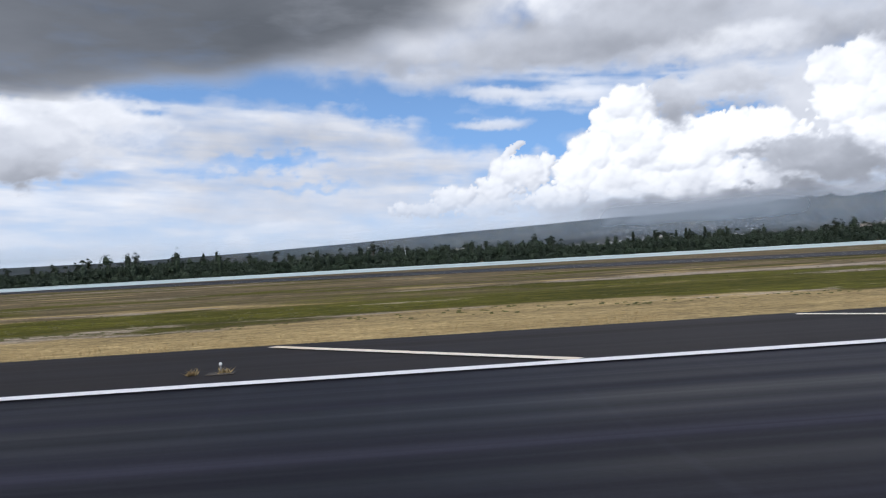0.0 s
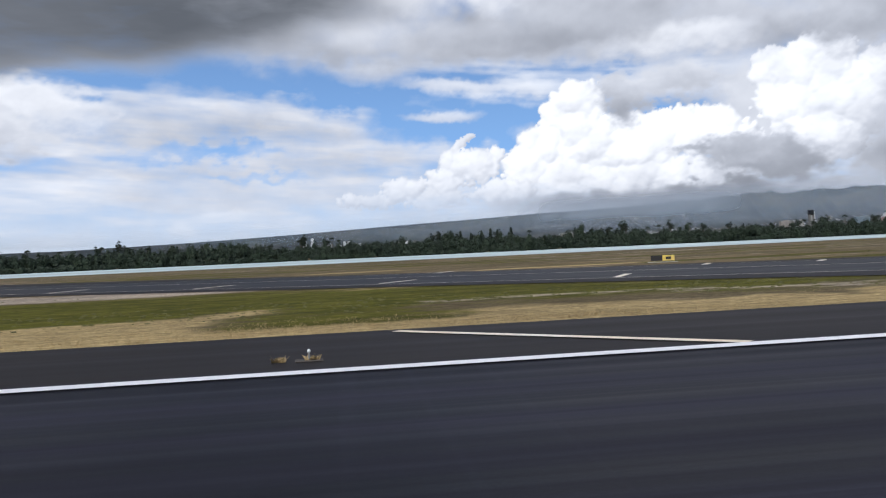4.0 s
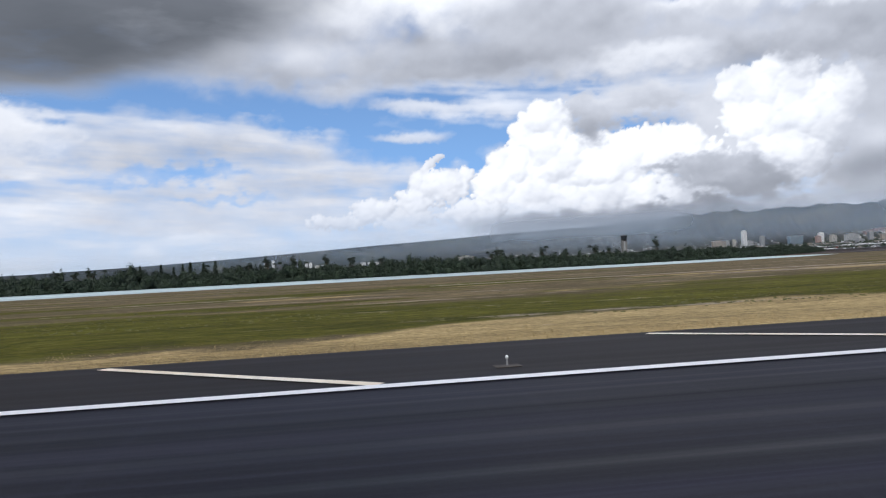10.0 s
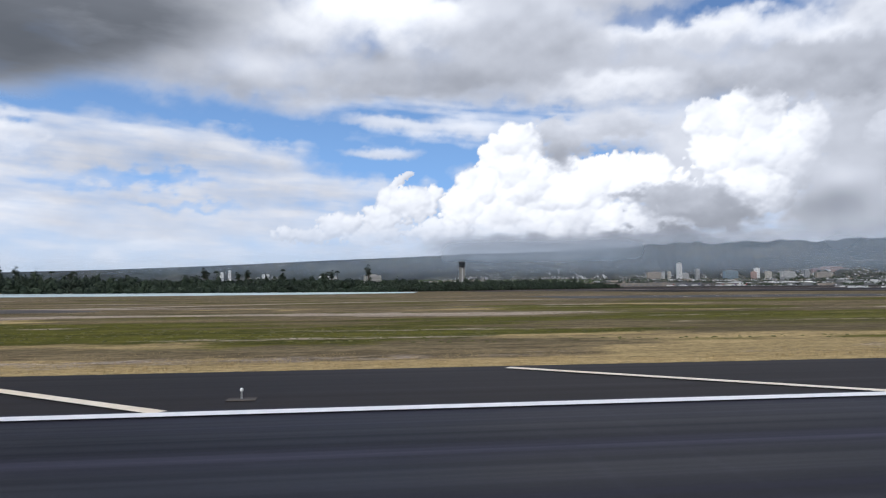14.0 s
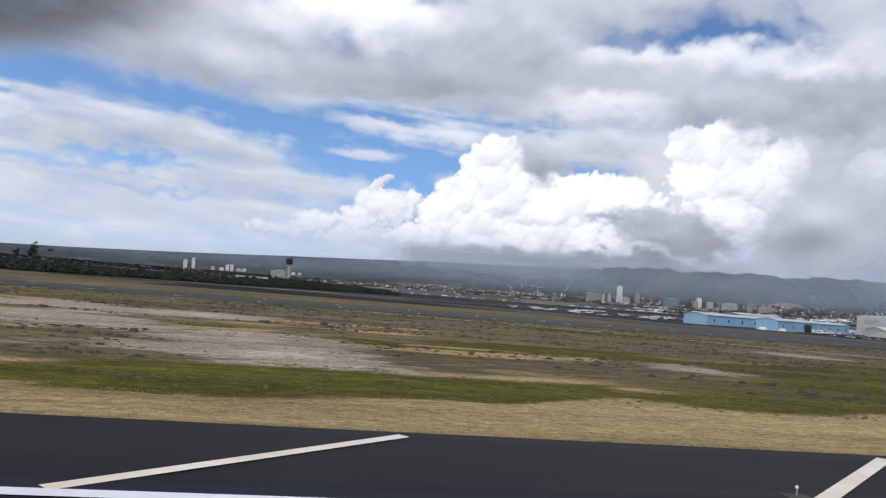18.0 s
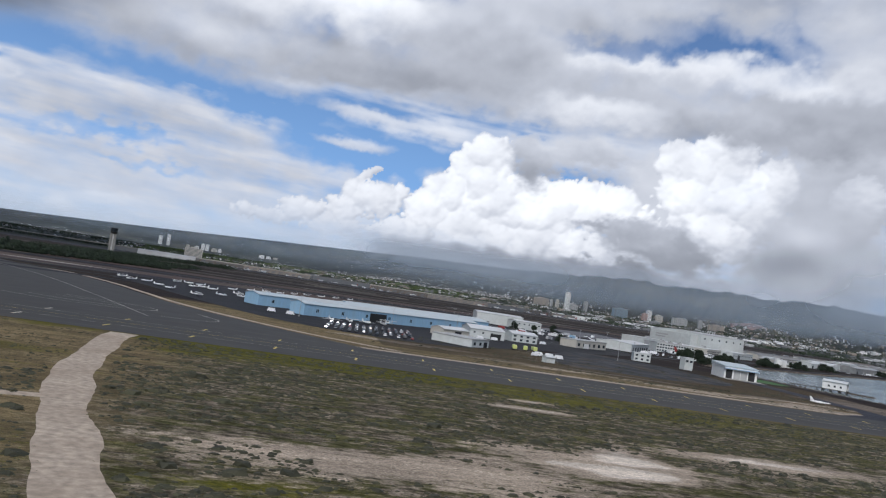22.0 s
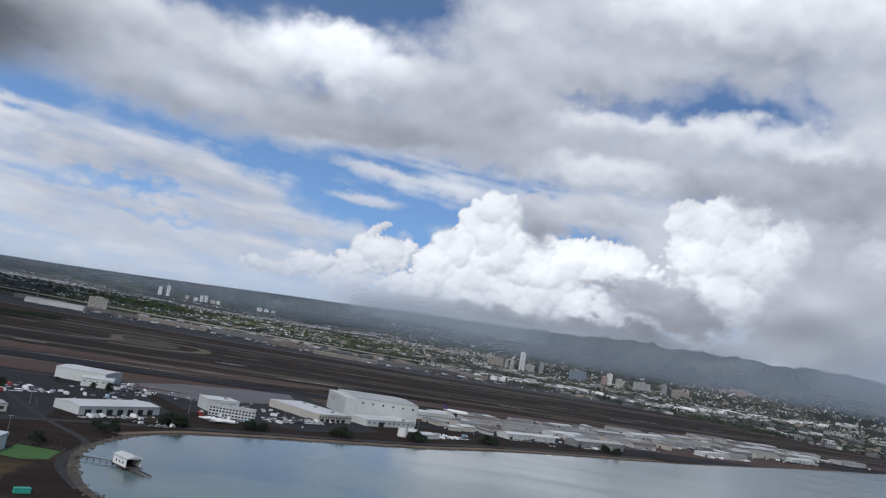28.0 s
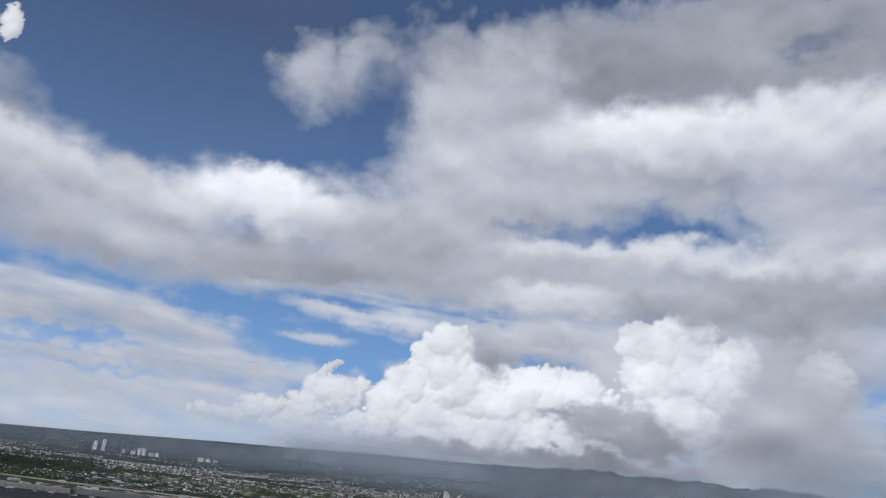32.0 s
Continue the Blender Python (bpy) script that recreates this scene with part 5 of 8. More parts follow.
# ---- the radio beacon hut with its white cone
def beacon():
    ob = thing("beacon_station", "red and white chequered radio beacon hut with a white cone", "radio beacon", 693.3, 167, 0)
    n, r = 7, 5.0
    hut = part("hut", prism(bmesh.new(), [(-5, -4.6), (5, -4.6), (5, 4.6), (-5, 4.6)], 0, 3.05), M_WHITE, ob, "white painted hut walls")
    for side in range(4):
        for i in range(n):
            for j in range(2):
                if (i + j) % 2 == (1 if side % 2 else 1):
                    w = 10.0 / n
                    x0 = -5 + i * w
                    deep = 4.6 if side % 2 == 0 else 5.0
                    k = 1.0 if side % 2 == 0 else 0.92
                    q = part("panel", cube(x0 * k, -deep - 0.03, 0.04 + j * 1.52, (x0 + w) * k, -deep + 0.02, 1.54 + j * 1.5), M_RED, hut)
                    q.matrix_basis = pose(0, 0, 0, 0, 0, 90 * side)
    part("deck", cube(-5.7, -5.3, 3.05, 5.7, 5.3, 3.4, 0.05), M_WHITE, ob, "overhanging white deck")
    part("cone", lathe(bmesh.new(), [(1.55, 3.4), (1.5, 3.7), (0.72, 8.3), (0.72, 8.5)], 20), M_WHITE, ob, "white fibreglass cone")
    part("collar", lathe(bmesh.new(), [(0.78, 8.45), (0.8, 8.9), (0.7, 8.95)], 16), M_DARK, ob, "dark ring")
    part("cap", lathe(bmesh.new(), [(0.6, 8.95), (0.58, 10.3), (0.3, 10.6)], 14), M_WHITE, ob)
    for k in range(16):
        a_ = k * math.tau / 16
        x, y = 6.0 * math.cos(a_), 5.4 * math.sin(a_)
        x, y = max(-5.4, min(5.4, x * 1.1)), max(-5.0, min(5.0, y * 1.1))
        ant = part("antenna", tube(bmesh.new(), (x, y, 3.38), (x, y, 3.85), 0.06, 0.06, 6), M_STEEL, ob)
        part("disc", lathe(bmesh.new(), [(0.38, 3.85), (0.38, 3.98)], 10, x, y), M_WHITE, ant)
    part("door", cube(-0.5, -4.68, 0.1, 0.5, -4.63, 2.1), M_WHITE, ob)
    part("vent", cube(-0.35, -4.72, 2.0, 0.35, -4.64, 2.5), M_DARK, ob)
    box_ = thing("equipment_cabinet", "grey metal equipment cabinets beside the beacon", "cabinet", 701.7, 166)
    for k in range(2):
        part("cabinet", cube(k * 0.95, 0, 0.05, k * 0.95 + 0.85, 0.8, 1.3, 0.03), M_STEEL, box_)
    mast = thing("mast", "slim grey steel mast with small aerials", "mast", 681, 176)
    part("base", cube(-0.4, -0.4, 0, 0.4, 0.4, 0.3, 0.03), M_CONCRETE, mast)
    part("pole", tube(bmesh.new(), (0, 0, 0.3), (0, 0, 11.2), 0.12, 0.05, 8), M_STEEL, mast)
    for k in range(4):
        z = 9.2 + 0.6 * k
        part("aerial", tube(bmesh.new(), (-0.45 + 0.1 * k, 0, z + 0.25), (0.3, 0, z), 0.05, 0.05, 6), M_STEEL, mast)


beacon()
apron_ = bmesh.new()
prism(apron_, [tuple(p) for p in smooth_line([(674, 158), (690, 152), (708, 154), (728, 160), (722, 170), (705, 182), (685, 182), (674, 170), (674, 158)], 4)[:-1]], 0.02, 0.05)
tagged(part("cinder_pad", apron_, M_ROCK), "dark cinder pad round the beacon hut", "cinder pad", kind="structure")
tracks = ((30, [(690, 176), (720, 186), (780, 230), (860, 262)]), (0, [(480, 205), (600, 196), (680, 186), (700, 184)]))
for k, line in tracks:
    tagged(part("dirt_track", band(bmesh.new(), smooth_line(line, 6), 5, 0.03), M_SAND_ROAD), "pale worn dirt track over the grass", "track", kind="structure")

# ---- the wood behind the lagoon
SHORE = [(-3000, 770), (-1500, 720), (-600, 685), (0, 662), (450, 650), (700, 640), (830, 645), (900, 720), (1000, 850), (1100, 980), (1240, 1160)]


def leaf_cloud(points, radii, per, leaf, seed):
    """Many small leaf clumps over round crowns, each lying along the crown's skin, as arrays."""
    g = np.random.RandomState(seed)
    n = len(points)
    d = g.normal(size=(n, per, 3))
    d /= np.linalg.norm(d, axis=-1, keepdims=True)
    d[..., 2] = np.abs(d[..., 2]) * 1.1 - 0.25
    c = points[:, None] + d * radii[:, None] * (1.2 - 0.6 * g.uniform(0, 1, (n, per, 1)))
    c[..., 2] = np.maximum(c[..., 2], 0.3)
    size = leaf * g.uniform(0.6, 1.5, (n, per, 1))
    out = d / np.linalg.norm(d, axis=-1, keepdims=True)
    tri = []
    for k in range(3):
        o = g.normal(size=(n, per, 3))
        o -= 0.35 * (o * out).sum(-1, keepdims=True) * out
        o /= np.linalg.norm(o, axis=-1, keepdims=True)
        tri.append(c + o * size)
    v = np.stack(tri, 2).reshape(-1, 3)
    f = np.arange(len(v)).reshape(-1, 3)
    return v, f


def crown_cores(points, radii, first):
    """A lumpy closed body inside each crown, so that no sky shows through its middle."""
    g = np.random.RandomState(77)
    n = len(points)
    ring = np.arange(7) * math.tau / 7
    rows = []
    for up, wide in ((-0.75, 0.6), (0.0, 0.84), (0.5, 0.68), (0.78, 0.34)):
        k = wide * g.uniform(0.72, 1.02, (n, 7))
        rows.append(np.stack([points[:, :1] + radii[:, :1] * k * np.cos(ring + up), points[:, 1:2] + radii[:, 1:2] * k * np.sin(ring + up), np.maximum(0.05, points[:, 2:] + radii[:, 2:] * (up + g.uniform(-0.12, 0.08, (n, 7))))], -1))
    v = np.concatenate(rows, 1).reshape(-1, 3)
    base = first + np.arange(n)[:, None] * 28
    faces = []
    for lev in range(3):
        for k in range(7):
            j = (k + 1) % 7
            faces += [base + np.array([[lev * 7 + k, lev * 7 + j, lev * 7 + 7 + j]]), base + np.array([[lev * 7 + k, lev * 7 + 7 + j, lev * 7 + 7 + k]])]
    faces += [base + np.array([[21, 21 + k, 22 + k]]) for k in range(1, 6)]
    return v, np.concatenate(faces)


def leaf_mesh(name, points, radii, per, leaf, seed, material):
    v, f = leaf_cloud(np.array(points, float), np.array(radii, float), per, leaf, seed)
    me = bpy.data.meshes.new(name)
    me.from_pydata((v * S).tolist(), [], f.tolist())
    me.materials.append(material)
    return me


rg = np.random.RandomState(21)
n = 6400
x = rg.uniform(-1500, 1235, n)
shore = np.interp(x, [p[0] for p in SHORE], [p[1] for p in SHORE])
back = rg.uniform(0, 1, n) ** 1.3 * 150
y = shore + 5 + back
grove = smoothstep(0.3, 0.7, fbm(x / 70, y / 90, 3, 0.6))
high = 0.87 * (5.5 + 8.5 * grove + rg.gamma(1.4, 2.2, n) + np.minimum(back, 80) * 0.02) * np.interp(x, (350, 650, 900), (1.0, 0.78, 0.66)) * (0.62 + 0.38 * smoothstep(1240, 1150, x))
wide = rg.uniform(0.16, 0.42, n) * np.minimum(high, 9) + 0.9
rad = np.stack([wide * rg.uniform(0.9, 1.4, n), wide, high * rg.uniform(0.24, 0.5, n)], -1)
mids = np.stack([x, y, high - rad[:, 2]], -1)
tops, f = leaf_cloud(mids, rad, 95, 0.85, 22)
x = rg.uniform(-1500, 1235, 2600)
y = np.interp(x, [p[0] for p in SHORE], [p[1] for p in SHORE]) + 3 + rg.uniform(0, 1, 2600) ** 2 * 60
low = rg.uniform(3.0, 8.0, 2600)
low_mids, low_rad = np.stack([x, y, low * 0.4], -1), np.stack([rg.uniform(3, 8, 2600), rg.uniform(2.5, 5, 2600), low * 0.6], -1)
under, f = leaf_cloud(low_mids, low_rad, 80, 0.85, 23)
wood = bpy.data.meshes.new("woodland")
both = np.concatenate([tops, under])
cores, core_faces = crown_cores(np.concatenate([mids, low_mids]), 0.74 * np.concatenate([rad, low_rad]), len(both))
wood.from_pydata((np.concatenate([both, cores]) * S).tolist(), [], np.arange(len(both)).reshape(-1, 3).tolist() + core_faces.tolist())
wood.materials.append(M_LEAF)
tagged(new("woodland", wood), "dense dark green coastal wood behind the lagoon", "wood", kind="stuff")


def tree(kind, label, high, seed):
    g = random.Random(seed)
    ob = thing("tree", label, "tree", group="tall trees over the wood")
    trunk, pts, rads = bmesh.new(), [], []
    if kind == "pine":
        tube(trunk, (0, 0, 0), (0, 0, high * 0.97), 0.5, 0.08, 7)
        k = 0.18
        while k < 0.98:
            r = 5.4 * (1 - k) + 0.5
            for j in range(6):
                a_ = j * math.tau / 6 + k * 40
                pts.append((r * 0.6 * math.cos(a_), r * 0.6 * math.sin(a_), high * k))
                rads.append((r * 0.6, r * 0.6, 0.8))
            k += 0.055
        per, leaf = 16, 0.8
    elif kind == "palm":
        lean = g.uniform(-1.2, 1.2)
        tube(trunk, (0, 0, 0), (lean * 0.5, 0, high * 0.55), 0.3, 0.22, 7)
        tube(trunk, (lean * 0.5, 0, high * 0.55), (lean, 0, high), 0.22, 0.18, 7)
        for j in range(12):
            a_ = j * math.tau / 12
            for q in range(4):
                pts.append((lean + (0.6 + q * 0.75) * math.cos(a_), (0.6 + q * 0.75) * math.sin(a_), high + 0.5 - 0.16 * q * q + g.uniform(-0.4, 0.4)))
                rads.append((0.7, 0.7, 0.4))
        per, leaf = 8, 0.6
    else:
        top = Vector((g.uniform(-1, 1), g.uniform(-1, 1), high * 0.8))
        tube(trunk, (0, 0, 0), top * 0.55, 0.6, 0.38, 8)
        tube(trunk, top * 0.55, top, 0.38, 0.12, 7)
        for j in range(26):
            k = g.uniform(0.28, 1.0)
            a_ = g.uniform(0, math.tau)
            r = g.uniform(1.0, 5.2) * (1.3 - 0.85 * k)
            q = Vector((r * math.cos(a_), r * math.sin(a_), high * k))
            tube(trunk, top * (k * 0.8), q, 0.16, 0.05, 5)
            pts.append(tuple(q))
            rads.append((g.uniform(1.3, 2.5), g.uniform(1.3, 2.5), g.uniform(1.0, 2.0)))
        per, leaf = 100, 0.5
    part("trunk", trunk, M_BARK, ob)
    part("crown", leaf_mesh("crown", pts, rads, per, leaf, seed, M_LEAF), M_LEAF, ob)
    return ob


kinds = [tree("broad", "tall dark ironwood tree with an open ragged crown", 27, 1), tree("broad", "tall dark ironwood tree with an open ragged crown", 22, 5),
         tree("pine", "narrow dark Norfolk pine with tiered branches", 30, 2), tree("palm", "slender coconut palm with a small tufted crown", 23, 3), tree("broad", "broad dark green shade tree over the wood", 18, 9)]
first = set()
rt = random.Random(5)
spots = [(0, -112, 1160), (1, -70, 1100), (0, 375, 880), (1, 350, 900), (0, 160, 960), (1, 20, 950), (0, -330, 1000), (1, -210, 980), (0, 440, 900), (4, 560, 880), (0, 640, 890), (1, 690, 870), (4, 760, 860), (0, 820, 850)]
spots += [(2, 240 + d, 1100 + e) for d, e in ((0, 0), (-14, 10), (12, -8), (-30, 6), (26, 12), (44, 0), (-60, 14))] + [(2, -420, 1080), (2, -440, 1090), (2, -480, 1060)]
spots += [(3, rt.uniform(-900, 820), rt.uniform(900, 1010)) for _ in range(26)] + [(rt.choice((0, 1, 1, 4, 4)), rt.uniform(-1500, 830), rt.uniform(870, 1000)) for _ in range(34)] + [(rt.choice((0, 1, 1, 3)), rt.uniform(-1100, 420), rt.uniform(850, 960)) for _ in range(44)]
for k, x, y in spots:
    m = pose(x * S, y * S, 0, 0, 0, rt.uniform(0, 360))
    if k not in first:
        first.add(k)
        kinds[k].matrix_basis = m
    else:
        kinds[k].scale = (1, 1, 1)
        copy_thing(kinds[k], m @ Matrix.Diagonal((*([rt.uniform(0.85, 1.12)] * 3), 1)))

# ---- helpers for buildings, aircraft and vehicles
def building(name, label, x, y, w, d, h, turn, wall, roof, form="flat", rise=1.5, windows=(), doors=(), group="", category="building"):
    """A house or hall; its front runs from x, y along turn, its depth lies behind. windows: rows of (count, sill, height, width); doors: (from, wide, high, material)."""
    ob = thing(name, label, category, x, y, 0, turn, group)
    body = bmesh.new()
    if form == "gable":
        ends = [(0, 0), (d, 0), (d, h), (d / 2, h + rise), (0, h)]
        lo = [body.verts.new((0, p, q)) for p, q in ends]
        hi = [body.verts.new((w, p, q)) for p, q in ends]
        body.faces.new(lo), body.faces.new(hi[::-1])
        for k in range(5):
            body.faces.new((lo[k], hi[k], hi[(k + 1) % 5], lo[(k + 1) % 5]))
        top = bmesh.new()
        for s_ in (0, 1):
            ya, yb = (-0.5, d / 2) if s_ == 0 else (d + 0.5, d / 2)
            za = h - rise / d
            q = [(-0.4, ya, za + 0.05), (w + 0.4, ya, za + 0.05), (w + 0.4, yb, h + rise + 0.1), (-0.4, yb, h + rise + 0.1)]
            vs = [top.verts.new(p) for p in q] + [top.verts.new((p[0], p[1], p[2] + 0.22)) for p in q]
            for f in ((3, 2, 1, 0), (4, 5, 6, 7), (0, 1, 5, 4), (1, 2, 6, 5), (2, 3, 7, 6), (3, 0, 4, 7)):
                top.faces.new([vs[i] for i in f])
    elif form == "shed":
        prism(body, [(0, 0), (w, 0), (w, d), (0, d)], 0, h)
        top = bmesh.new()
        vs = [top.verts.new(p) for p in ((-0.5, -0.6, h + 0.02), (w + 0.5, -0.6, h + 0.02), (w + 0.5, d + 0.6, h + 0.02), (-0.5, d + 0.6, h + 0.02), (-0.5, -0.6, h + 0.35), (w + 0.5, -0.6, h + 0.35), (w + 0.5, d + 0.6, h + rise), (-0.5, d + 0.6, h + rise))]
        for f in ((3, 2, 1, 0), (4, 5, 6, 7), (0, 1, 5, 4), (1, 2, 6, 5), (2, 3, 7, 6), (3, 0, 4, 7)):
            top.faces.new([vs[i] for i in f])
    else:
        prism(body, [(0, 0), (w, 0), (w, d), (0, d)], 0, h)
        top = cube(-0.3, -0.3, h + 0.01, w + 0.3, d + 0.3, h + 0.5, 0.08)
    walls = part("wall", body, wall, ob)
    part("roof", top, roof, ob)
    pane = {}
    for count, sill, high, wide in windows:
        gap = w / count
        for k in range(count):
            key = (high, wide)
            if key not in pane:
                pane[key] = mesh_of("window", cube(-wide / 2, -0.08, 0, wide / 2, 0.05, high))
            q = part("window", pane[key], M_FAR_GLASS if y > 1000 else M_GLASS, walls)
            q.location = Vector(((k + 0.5) * gap, 0, sill)) * S
    # doors in M_DARK are slabs whose black stands for shade within
    for x0, wide, high, material in doors:
        part("door", cube(x0, -0.12, 0.05, x0 + wide, 0.05, high), material, walls)
    return ob


M_CARS = [surface("car_paint_white", (0.75, 0.76, 0.77), 0.3, 1.0, 0.06, vary=0.15), surface("car_paint_dark", (0.03, 0.033, 0.04), 0.3, 1.0, 0.1, vary=0.6), surface("car_paint_silver", (0.35, 0.36, 0.37), 0.3, 1.0, 0.1, vary=0.4), surface("car_paint_red", (0.25, 0.03, 0.03), 0.3, 1.0, 0.1, vary=0.3)]
M_TYRE = surface("black_rubber", (0.015, 0.015, 0.015), 0.8, 0.2, 0.2)
M_LIME = surface("lime_yellow_paint", (0.55, 0.6, 0.2), 0.45, 1.0, 0.1)
M_PURPLE = surface("deep_purple_paint", (0.05, 0.03, 0.12), 0.4, 2.0, 0.1)
M_TEAL = surface("teal_painted_steel", (0.05, 0.36, 0.28), 0.5, 1.0, 0.15)
# pink dulled in the colour itself to stand for distance haze
M_TERRACOTTA = surface("hazed_pink_stucco", (0.4, 0.28, 0.25), 0.8, 6.0, 0.15)


def car(label, paint, long=4.5, high=1.45, van=False):
    ob = thing("van" if van else "car", label, "van" if van else "car", group="parked vehicles")
    w = 0.9
    part("body", cube(-long / 2, -w, 0.3, long / 2, w, 0.85, 0.12), paint, ob)
    cab = bmesh.new()
    x0, x1, z1 = (-long * 0.46, long * 0.36, high) if van else (-long * 0.3, long * 0.26, high)
    vs = [cab.verts.new(p) for p in ((x0, -w * 0.95, 0.84), (x1 + 0.5, -w * 0.95, 0.84), (x1 + 0.5, w * 0.95, 0.84), (x0, w * 0.95, 0.84), (x0 + 0.3, -w * 0.8, z1), (x1, -w * 0.8, z1), (x1, w * 0.8, z1), (x0 + 0.3, w * 0.8, z1))]
    for f in ((3, 2, 1, 0), (4, 5, 6, 7), (0, 1, 5, 4), (1, 2, 6, 5), (2, 3, 7, 6), (3, 0, 4, 7)):
        cab.faces.new([vs[i] for i in f])
    part("cabin", cab, paint if van else M_GLASS, ob, "" if van else "dark glass cabin")
    part("roof", cube(x0 + 0.32, -w * 0.78, z1, x1 - 0.02, w * 0.78, z1 + 0.05), paint, ob)
    if van:
        part("windscreen", cube(x1 + 0.02, -w * 0.7, 1.0, x1 + 0.42, w * 0.7, z1 - 0.25), M_GLASS, ob)
    for sx in (-0.31, 0.31):
        for sy in (-1, 1):
            part("wheel", tube(bmesh.new(), (sx * long, sy * (w - 0.14), 0.33), (sx * long, sy * (w + 0.03), 0.33), 0.33, 0.33, 10), M_TYRE, ob)
    return ob


used = set()


def put(ob, x, y, turn, z=0.0, size=1.0):
    """Sets the first of a kind, then copies it."""
    m = pose(x * S, y * S, z * S, 0, 0, turn)
    if ob not in used:
        used.add(ob)
        ob.matrix_basis = m
        return ob
    return copy_thing(ob, m @ Matrix.Diagonal((size, size, size, 1)))


def wing_panel(bm, root, tip, chord0, chord1, thick):
    """A tapered wing or fin between two points."""
    r, t_ = Vector(root), Vector(tip)
    out = (t_ - r).normalized()
    n_ = Vector((1, 0, 0)).cross(out).normalized()
    vs = []
    for c, ch in ((r, chord0), (t_, chord1)):
        for k, s_ in ((0.5, 0), (0.1, 1), (-0.5, 0), (0.1, -1)):
            vs.append(bm.verts.new(c + Vector((k * ch, 0, 0)) + n_ * s_ * thick * ch))
    for k in range(4):
        bm.faces.new((vs[k], vs[(k + 1) % 4], vs[4 + (k + 1) % 4], vs[4 + k]))
    bm.faces.new(vs[:4][::-1]), bm.faces.new(vs[4:])
    return bm


def turned_x(bm, rows, n=14, z=0.0):
    """A body turned about the long axis from rows of x and radius."""
    rings = [[bm.verts.new((x, r * math.cos(k * math.tau / n), z + r * math.sin(k * math.tau / n))) for k in range(n)] for x, r in rows]
    for lo, hi in zip(rings, rings[1:]):
        for k in range(n):
            bm.faces.new((lo[k], lo[(k + 1) % n], hi[(k + 1) % n], hi[k]))
    bm.faces.new(rings[0][::-1]), bm.faces.new(rings[-1])
    return bm


def light_plane(label, high_wing):
    ob = thing("light_aircraft", label, "aircraft", group="parked light aircraft")
    part("fuselage", turned_x(bmesh.new(), [(-4.2, 0.12), (-2.5, 0.3), (-0.6, 0.6), (0.8, 0.66), (2.2, 0.52), (3.1, 0.4), (3.4, 0.15)], 10, 1.25), M_WHITE, ob)
    part("canopy", turned_x(bmesh.new(), [(-0.8, 0.3), (-0.2, 0.5), (1.0, 0.52), (1.7, 0.3)], 10, 1.55), M_GLASS, ob, "dark cockpit glass")
    z = 2.15 if high_wing else 1.0
    for s_ in (-1, 1):
        part("wing", wing_panel(bmesh.new(), (0.5, 0.3 * s_, z), (0.4, 5.6 * s_, z + 0.15), 1.7, 1.2, 0.07), M_WHITE, ob)
        part("tailplane", wing_panel(bmesh.new(), (-3.8, 0.1 * s_, 1.35), (-3.9, 1.8 * s_, 1.4), 1.1, 0.7, 0.05), M_WHITE, ob)
        part("wheel", tube(bmesh.new(), (0.2, 1.0 * s_ - 0.08, 0.25), (0.2, 1.0 * s_ + 0.08, 0.25), 0.25, 0.25, 8), M_TYRE, ob)
        part("leg", tube(bmesh.new(), (0.2, 1.0 * s_, 0.3), (0.2, 0.4 * s_, 1.0), 0.05, 0.06, 6), M_STEEL, ob)
    part("fin", wing_panel(bmesh.new(), (-3.7, 0, 1.4), (-4.1, 0, 2.7), 1.3, 0.7, 0.05), M_WHITE, ob)
    part("wheel", tube(bmesh.new(), (2.6, -0.08, 0.22), (2.6, 0.08, 0.22), 0.22, 0.22, 8), M_TYRE, ob)
    part("leg", tube(bmesh.new(), (2.6, 0, 0.25), (2.6, 0, 0.9), 0.05, 0.05, 6), M_STEEL, ob)
    part("propeller", cube(3.42, -0.95, 1.2, 3.47, 0.95, 1.3), M_DARK, ob)
    return ob


